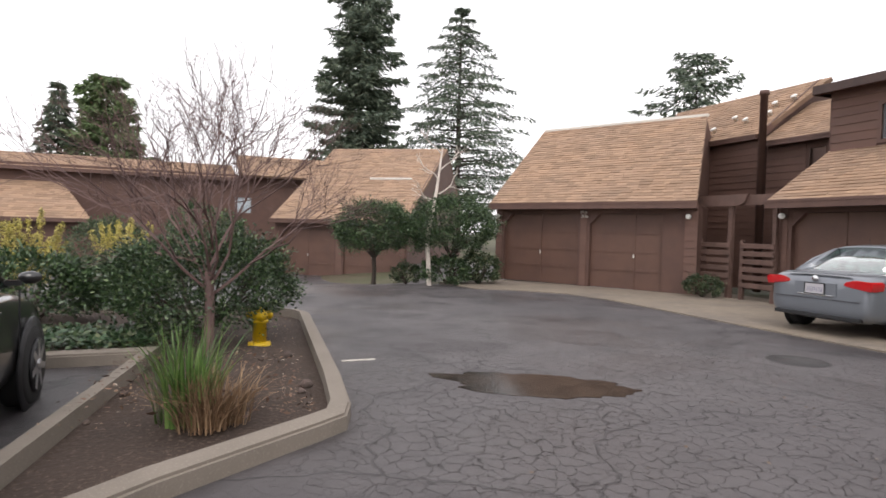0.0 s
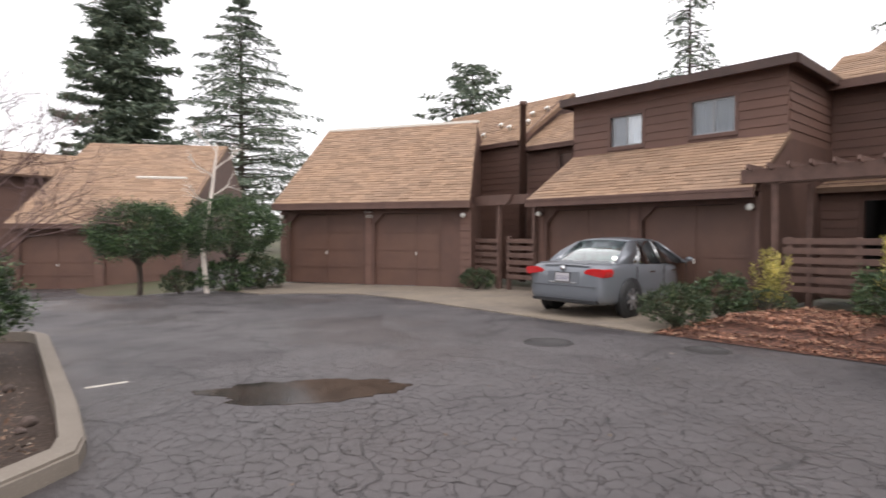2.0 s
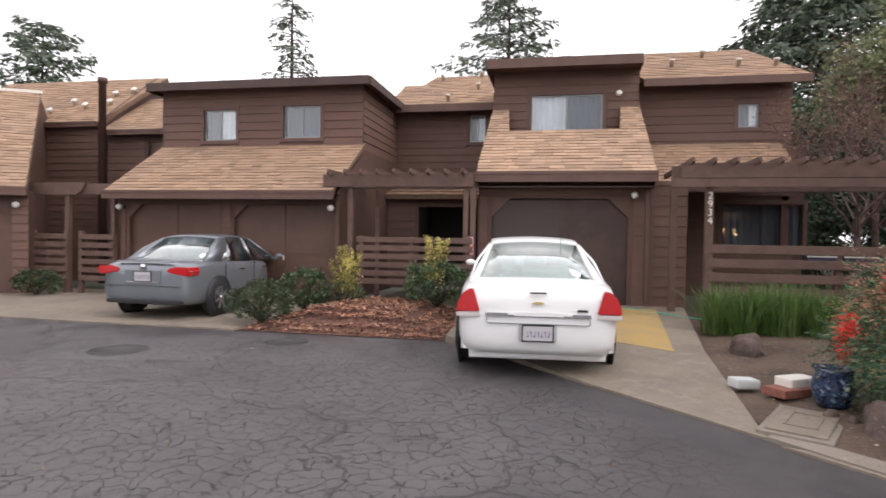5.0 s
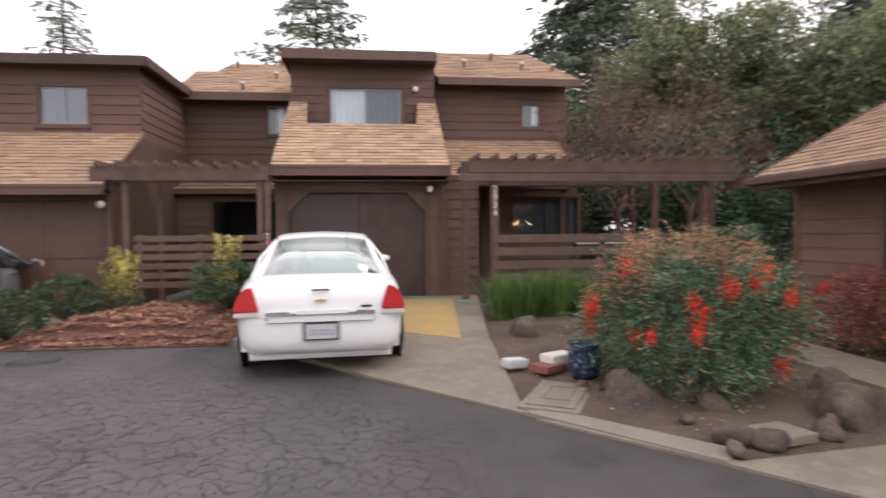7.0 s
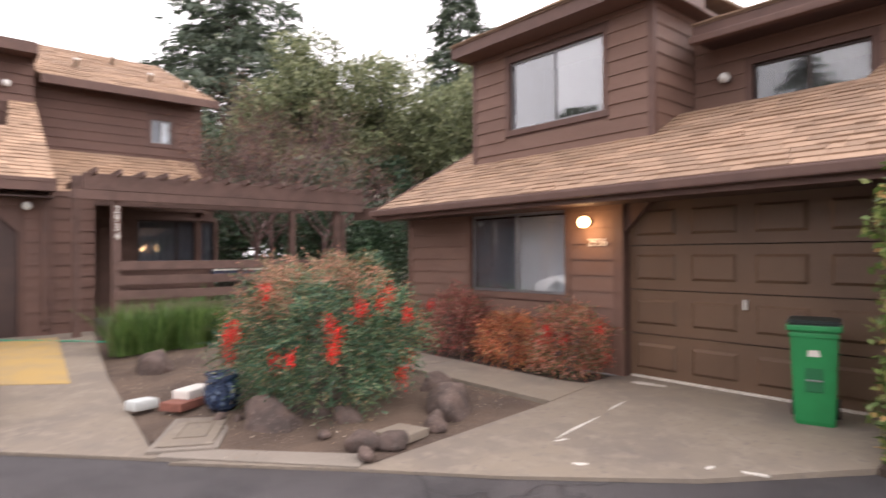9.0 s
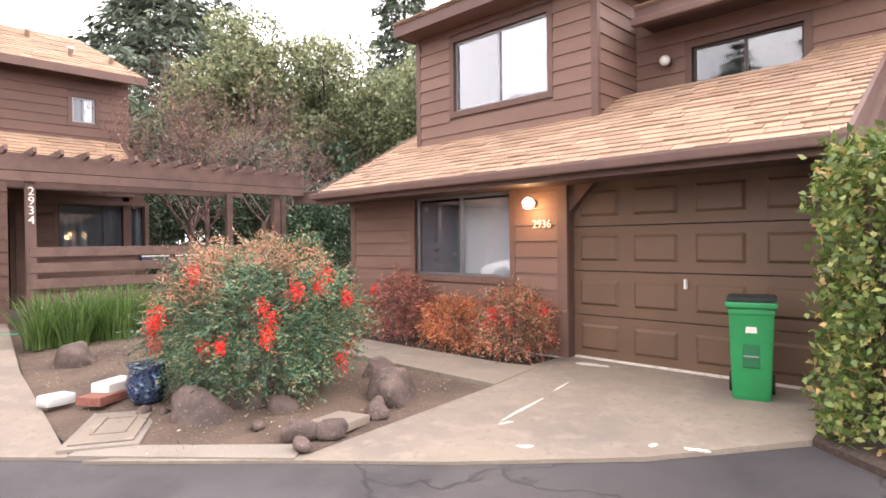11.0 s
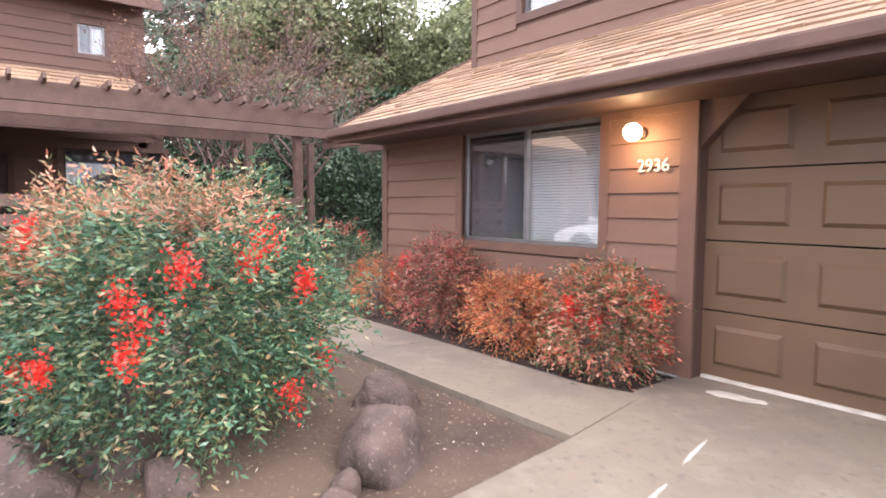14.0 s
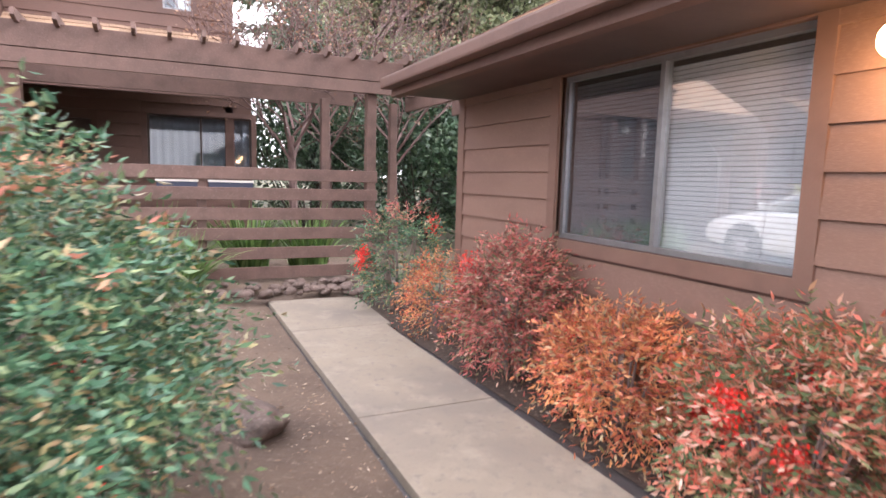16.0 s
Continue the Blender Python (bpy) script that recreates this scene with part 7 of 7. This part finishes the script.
for a in range(0, 360, 60):
    lathe("bolt", [(0.014, 0), (0.014, 0.02), (0.0, 0.02)], M_HYD, hy, m=pose(0.138 * math.cos(radians(a)), 0.138 * math.sin(radians(a)), 0.03), sides=6)


def rock(x, y, z, sx, sy, sz, seed, label="rounded brown fieldstone in soil", name="boulder", turn=0, mt=None):
    rr = random.Random(seed)
    cuts = [(Vector((rr.gauss(0, 1), rr.gauss(0, 1), rr.gauss(0.3, 0.8))).normalized(), rr.uniform(0.55, 0.78)) for _ in range(9)]
    bm = bmesh.new()
    bmesh.ops.create_icosphere(bm, subdivisions=4 if sx > 0.25 else 3 if sx > 0.12 else 2, radius=1.12)
    for v in bm.verts:
        d = v.co.normalized()
        f = 0.86 + 0.22 * noise.noise(d * 1.1 + Vector((seed, 0, 0))) + 0.12 * noise.noise(d * 2.6 + Vector((0, seed, 0)))
        for cut, depth in cuts:
            e = d.dot(cut)
            if e > 0 and f * e > depth:
                f = depth / e
        v.co = Vector((d.x * f * sx, d.y * f * sy, max(d.z * f, -0.45) * sz))
    for f in bm.faces:
        f.smooth = True
    ob = from_bm(name, bm, mt or M_ROCK)
    ob.matrix_basis = pose(x, y, z, 0, 0, turn)
    return tagged(ob, label, "rock")


for k, (x, y, s, t, hgt) in enumerate(((8.85, -2.92, 0.42, 0.32, 0.30), (5.45, -3.4, 0.24, 0.20, 0.22), (5.55, -4.95, 0.30, 0.24, 0.22), (4.88, -4.5, 0.36, 0.30, 0.30), (5.52, -3.02, 0.36, 0.27, 0.32), (4.5, -3.32, 0.18, 0.12, 0.12), (4.38, -3.52, 0.17, 0.13, 0.12), (4.28, -3.2, 0.10, 0.08, 0.07), (4.5, -4.05, 0.13, 0.11, 0.11), (5.1, -3.55, 0.2, 0.15, 0.16), (4.62, -4.15, 0.12, 0.1, 0.12), (4.9, -3.2, 0.09, 0.07, 0.05), (6.9, -4.9, 0.3, 0.22, 0.16), (6.95, -3.1, 0.15, 0.12, 0.12), (5.95, -2.75, 0.09, 0.07, 0.07), (5.8, -2.85, 0.07, 0.06, 0.06))):
    rock(x, y, 0.07, s, t, hgt, k * 3.1 + 1, turn=k * 47)
rs = random.Random(12)
for k in range(110):
    x, y = rs.uniform(10.0, 10.75), rs.uniform(-6.95, -4.9)
    s = rs.uniform(0.05, 0.11)
    tagged(rock(x, y, 0.09 + rs.random() * 0.05, s, s * 0.75, s * 0.6, k * 1.7 + 30, "small grey brown cobble at the foot of a fence", "cobble", rs.uniform(0, 180)), group="cobbles along the fence")
for x, y, s in ((0.98, 6.35, 0.075), (0.98, 5.1, 0.08), (0.9, 4.9, 0.05), (-0.45, 5.2, 0.05), (-0.6, 4.5, 0.04)):
    rock(x, y, 0.13, s, s * 0.8, s * 0.7, x * 9, "small stone on bare soil", "stone")

# utility lids
lid = empty("utility_lid", pose(5.75, -2.46, 0.052, 0, 0, -29), "square concrete utility cover set in soil", "utility cover")
boxes("frame", [(-0.46, 0.46, -0.26, 0.26, -0.08, 0.0)], M_KERB, lid, bevel=0.008)
boxes("cover", [(-0.40, 0.40, -0.21, 0.21, 0.0, 0.014)], M_CONC, lid, bevel=0.006)
boxes("rim", [(-0.22, 0.22, -0.12, -0.10, 0.014, 0.022), (-0.22, 0.22, 0.10, 0.12, 0.014, 0.022), (-0.22, -0.20, -0.10, 0.10, 0.014, 0.022), (0.20, 0.22, -0.10, 0.10, 0.014, 0.022)], M_CONC, lid)
lid2 = empty("utility_lid", pose(4.52, -3.70, 0.08, 0, 4, -70), "small square concrete cover among stones", "utility cover")
boxes("cover", [(-0.19, 0.19, -0.15, 0.15, -0.05, 0.02)], M_CONC, lid2, bevel=0.01)

# a white box, a brick and a dark blue urn beside the lid
boxes("white_block", [(-0.13, 0.13, -0.085, 0.085, -0.02, 0.08)], mat("white stone", (0.55, 0.57, 0.55), 0.6, [(9, (0.5, 0.54, 0.52), 0.5, 0.75)]), None, "white rounded block lying on soil", bevel=0.03, m=pose(6.80, -2.30, 0.08, 0, 3, -70))["category"] = "stone block"
boxes("paving_brick", [(-0.24, 0.24, -0.12, 0.12, -0.02, 0.06)], mat("red brick", (0.26, 0.10, 0.07), 0.85, [(20, (0.18, 0.07, 0.05), 0.45, 0.7)]), None, "flat red brick slab on soil", bevel=0.01, m=pose(6.62, -2.66, 0.08, 0, 2, -55))["category"] = "brick"
boxes("white_block", [(-0.17, 0.17, -0.1, 0.1, -0.02, 0.08)], M_NUMBER, None, "pale stone block on a red brick slab", bevel=0.02, m=pose(6.70, -2.74, 0.145, 0, 0, -60))["category"] = "stone block"
M_BLUE = mat("mottled blue glaze", (0.03, 0.05, 0.10), 0.25, [(14, (0.16, 0.22, 0.32), 0.52, 0.62), (30, (0.01, 0.015, 0.03), 0.5, 0.6)])
ur = empty("garden_pot", pose(6.27, -2.88, 0.06), "mottled dark blue glazed pot on soil", "pot")
lathe("pot", [(0.11, 0), (0.16, 0.08), (0.18, 0.2), (0.14, 0.31), (0.17, 0.35), (0.15, 0.35), (0.12, 0.30), (0.0, 0.28)], M_BLUE, ur)
for sd in (-1, 1):
    bm = bmesh.new()
    tube(bm, [(sd * 0.15, 0, 0.28), (sd * 0.23, 0, 0.25), (sd * 0.23, 0, 0.16), (sd * 0.17, 0, 0.12)], [0.02, 0.02, 0.02, 0.02], 6)
    part("handle", bm, M_BLUE, ur)

# garden hose
bm = bmesh.new()
tube(bm, [(12.5 - 0.06 * k, -1.3 - k * 0.08, 0.215 - 0.003 * k + 0.004 * math.sin(k)) for k in range(22)], [0.012] * 22, 6)
tagged(part("garden_hose", bm, mat("green hose", (0.05, 0.36, 0.22), 0.5), None, "pale green garden hose across a driveway"), category="hose")
boxes("notice", [(-0.05, 0.05, -0.01, 0.01, 0, 0.36)], mat("red and white card", (0.75, 0.5, 0.48), 0.5, [(14, (0.6, 0.12, 0.1), 0.5, 0.55)]), None, "red and white notice on a brown post", m=pose(12.04, 1.24, 1.15, 0, 0, -90))["category"] = "notice"

# the low sheet of litter and chips on soil and mulch
rs = np.random.RandomState(3)


def chips(name, x0, x1, y0, y1, n, z, size, material, label, inside=None, lift=0.03):
    P = np.stack([rs.uniform(x0, x1, n), rs.uniform(y0, y1, n), np.zeros(n)], 1)
    if inside:
        P = np.array([p for p in P if inside(p[0], p[1])])
    P[:, 2] = np.array([z(p[0], p[1]) for p in P]) + lift * rs.rand(len(P))
    al = unit(rs.normal(size=P.shape) * np.array([1, 1, 0.2]))
    sd = unit(np.cross(al, rs.normal(size=P.shape) * 0.35 + np.array([0, 0, 1.0])))
    ob = leaf_mesh(name, P, al, sd, rs.uniform(size * 0.5, size * 1.6, len(P)), rs.uniform(size * 0.25, size * 0.7, len(P)), material, None, kind="stuff", fold=0.1)
    return tagged(ob, label)


def sampler(ob):
    """Heights of a bed, from its own mesh, on a coarse table."""
    tab = {}
    for v in ob.data.vertices:
        tab.setdefault((round(v.co.x / 0.25), round(v.co.y / 0.25)), []).append(v.co.z)
    avg = {k: max(v) for k, v in tab.items()}

    def f(x, y):
        k = (round(x / 0.25), round(y / 0.25))
        return avg.get(k, avg.get((k[0] + 1, k[1]), avg.get((k[0], k[1] + 1), 0.06)))
    return f


M_CHIP = leaf_mat("bark chip", [(0.0, (0.07, 0.03, 0.022)), (0.5, (0.26, 0.115, 0.07)), (0.85, (0.44, 0.23, 0.15)), (1.0, (0.5, 0.33, 0.22))], 0.9, 0.0)
M_LITTER = leaf_mat("leaf litter", [(0.0, (0.10, 0.065, 0.045)), (0.5, (0.2, 0.13, 0.085)), (0.85, (0.33, 0.25, 0.18)), (1.0, (0.6, 0.52, 0.42))], 0.9, 0.0)
M_DEADLEAF = leaf_mat("dead brown leaf", [(0.0, (0.05, 0.03, 0.022)), (0.7, (0.15, 0.085, 0.055)), (1.0, (0.30, 0.2, 0.13))], 0.9, 0.0)
chips("mulch_chips", 8.85, 12.2, 1.2, 4.35, 14000, sampler(mulch), 0.055, M_CHIP, "scattered red bark chips")
chips("leaf_litter", 4.4, 10.4, -5.45, -2.4, 5200, sampler(bed4), 0.022, M_LITTER, "dry leaf bits on soil", inside=lambda x, y: x > 4.35 + abs(y + 4.2) * 0.3 and y > -5.45)
chips("leaf_litter", 4.7, 9.9, -7.05, -6.45, 900, lambda x, y: 0.04, 0.03, M_LITTER, "dry leaf bits under the window", lift=0.02)
chips("leaf_litter", -0.9, 1.6, 3.9, 9.5, 2200, lambda x, y: 0.125, 0.025, M_LITTER, "dry leaf bits on island soil", inside=lambda x, y: x < 0.95 + 0.09 * (y - 4.6) and x > -0.6 - 0.15 * (7 - y) and y > 4.3 + (0.9 - x) * 0.0)
chips("leaf_litter", -0.7, 0.95, 4.25, 6.6, 420, lambda x, y: 0.135, 0.055, M_DEADLEAF, "dead brown leaves and twigs round a tuft", inside=lambda x, y: y > 4.3 + 0.8 * max(0, 0.1 - x))
chips("leaf_litter", -4, 13, -3, 14, 420, lambda x, y: 0.004, 0.03, M_LITTER, "a few fallen leaves on asphalt", inside=lambda x, y: 2 < x < 8 and y < 12 and y > -0.5 - (8 - x) * 0.1, lift=0.004)

# tall hedge at the garage side
rs2 = np.random.RandomState(77)
hedge = empty("hedge", pose(1.34, -6.42, 0.0), "tall yellow-green hedge beside the driveway", "hedge")
P = np.stack([rs2.uniform(-0.42, 0.42, 24000), rs2.uniform(-0.85, 0.8, 24000), rs2.uniform(0.06, 2.12, 24000)], 1)
edge = np.maximum(np.abs(P[:, 0]) / 0.42, np.abs(P[:, 1]) / 0.85)
P = P[(edge > 0.70) | (P[:, 2] > 1.88)]
P[:, :2] *= np.array([1 + 0.16 * noise.noise(Vector(p) * 2.6) for p in P])[:, None]
P += rs2.normal(size=P.shape) * 0.035
al = unit(rs2.normal(size=P.shape) + np.array([0, 0, 0.3]))
leaf_mesh("foliage", P, al, unit(np.cross(al, rs2.normal(size=P.shape))), rs2.uniform(0.05, 0.085, len(P)), rs2.uniform(0.03, 0.048, len(P)), leaf_mat("hedge leaf", [(0.0, (0.05, 0.09, 0.02)), (0.55, (0.13, 0.19, 0.045)), (0.9, (0.32, 0.34, 0.11)), (1.0, (0.55, 0.30, 0.13))], 0.4), hedge)
bm = bmesh.new()
for k in range(7):
    tube(bm, [(0.1 * (k % 2), -0.7 + 0.22 * k, -0.05), (0.05, -0.7 + 0.22 * k, 1.0), (0, -0.7 + 0.23 * k, 1.9)], [0.03, 0.02, 0.01], 5)
part("branch_frame", bm, M_BARKDARK, hedge)
bedh = slab("planting_bed", [(0.4, -7.25), (1.86, -7.25), (1.78, -5.72), (1.3, -5.35), (0.7, -5.45), (0.4, -6.4)], lambda x, y: 0.05, M_DIRT, "soil strip under a hedge", thick=0.06)

# road marks: a manhole, a white line and crack seams
mh = lathe("manhole_cover", [(0.0, -0.02), (0.36, -0.02), (0.36, 0.004), (0.33, 0.006), (0.33, 0.002), (0.0, 0.003)], mat("asphalt coated iron", (0.05, 0.046, 0.045), 0.6, [(30, (0.03, 0.028, 0.028), 0.5, 0.6)]), None, "round iron manhole cover level with asphalt", m=pose(7.05, 5.02, 0), sides=36)
mh["category"] = "manhole cover"
mh2 = lathe("manhole_cover", [(0.0, -0.02), (0.30, -0.02), (0.30, 0.004), (0.27, 0.006), (0.27, 0.002), (0.0, 0.003)], bpy.data.materials["asphalt coated iron"], None, "round iron manhole cover near the mulch bed", m=pose(8.15, 3.25, 0), sides=36)
mh2["category"] = "manhole cover"
tagged(boxes("painted_line", [(1.60, 1.99, 6.47, 6.53, -0.01, 0.003)], M_SNOWPAINT, None, "short worn white paint line on asphalt"), kind="structure")
for k, (x, y, a, l, w) in enumerate(((3.74, -5.02, 100, 0.80, 0.035), (3.90, -5.82, 101, 0.42, 0.03), (3.62, -4.62, 75, 0.14, 0.04), (4.2, -6.9, 10, 0.45, 0.14), (2.3, -5.0, 20, 0.18, 0.06), (2.55, -4.9, 80, 0.1, 0.05), (3.2, -4.3, 40, 0.12, 0.06))):
    rp = random.Random(k)
    o = [(l * math.cos(q) * rp.uniform(0.7, 1.1) * 0.5, w * math.sin(q) * rp.uniform(0.5, 1.2) * 0.5) for q in [2 * math.pi * j / 18 for j in range(18)]]
    zz = hz(0.05, 0.022, -6.5, -3.5, 1)(x, y)
    tagged(prism("paint_stain", o, -0.006, 0.004, M_SNOWPAINT, None, "white paint stain on concrete", m=pose(x, y, zz + 0.001, 0, 0, a)), kind="structure")

# dark planter trays hooked behind the slat fence
M_TRAY = mat("dark blue plastic", (0.02, 0.025, 0.05), 0.5)
for y0, y1 in ((-4.86, -4.44), (-5.46, -4.98)):
    tr = empty("planter_tray", pose(11.02, (y0 + y1) / 2, 1.17), "dark plastic tray with a pale rim hooked on a slat fence", "planter")
    w = (y1 - y0) / 2
    boxes("tray", [(0.0, 0.16, -w, w, 0.0, 0.015), (0.0, 0.012, -w, w, 0.015, 0.12), (0.148, 0.16, -w, w, 0.015, 0.12), (0.012, 0.148, -w, -w + 0.012, 0.015, 0.12), (0.012, 0.148, w - 0.012, w, 0.015, 0.12)], M_TRAY, tr)
    boxes("rim", [(-0.003, 0.0, -w - 0.01, w + 0.01, 0.10, 0.125)], M_NUMBER, tr)

# ---- pieces of the walls and roofs ----
lay_boards()
lay_shingles()
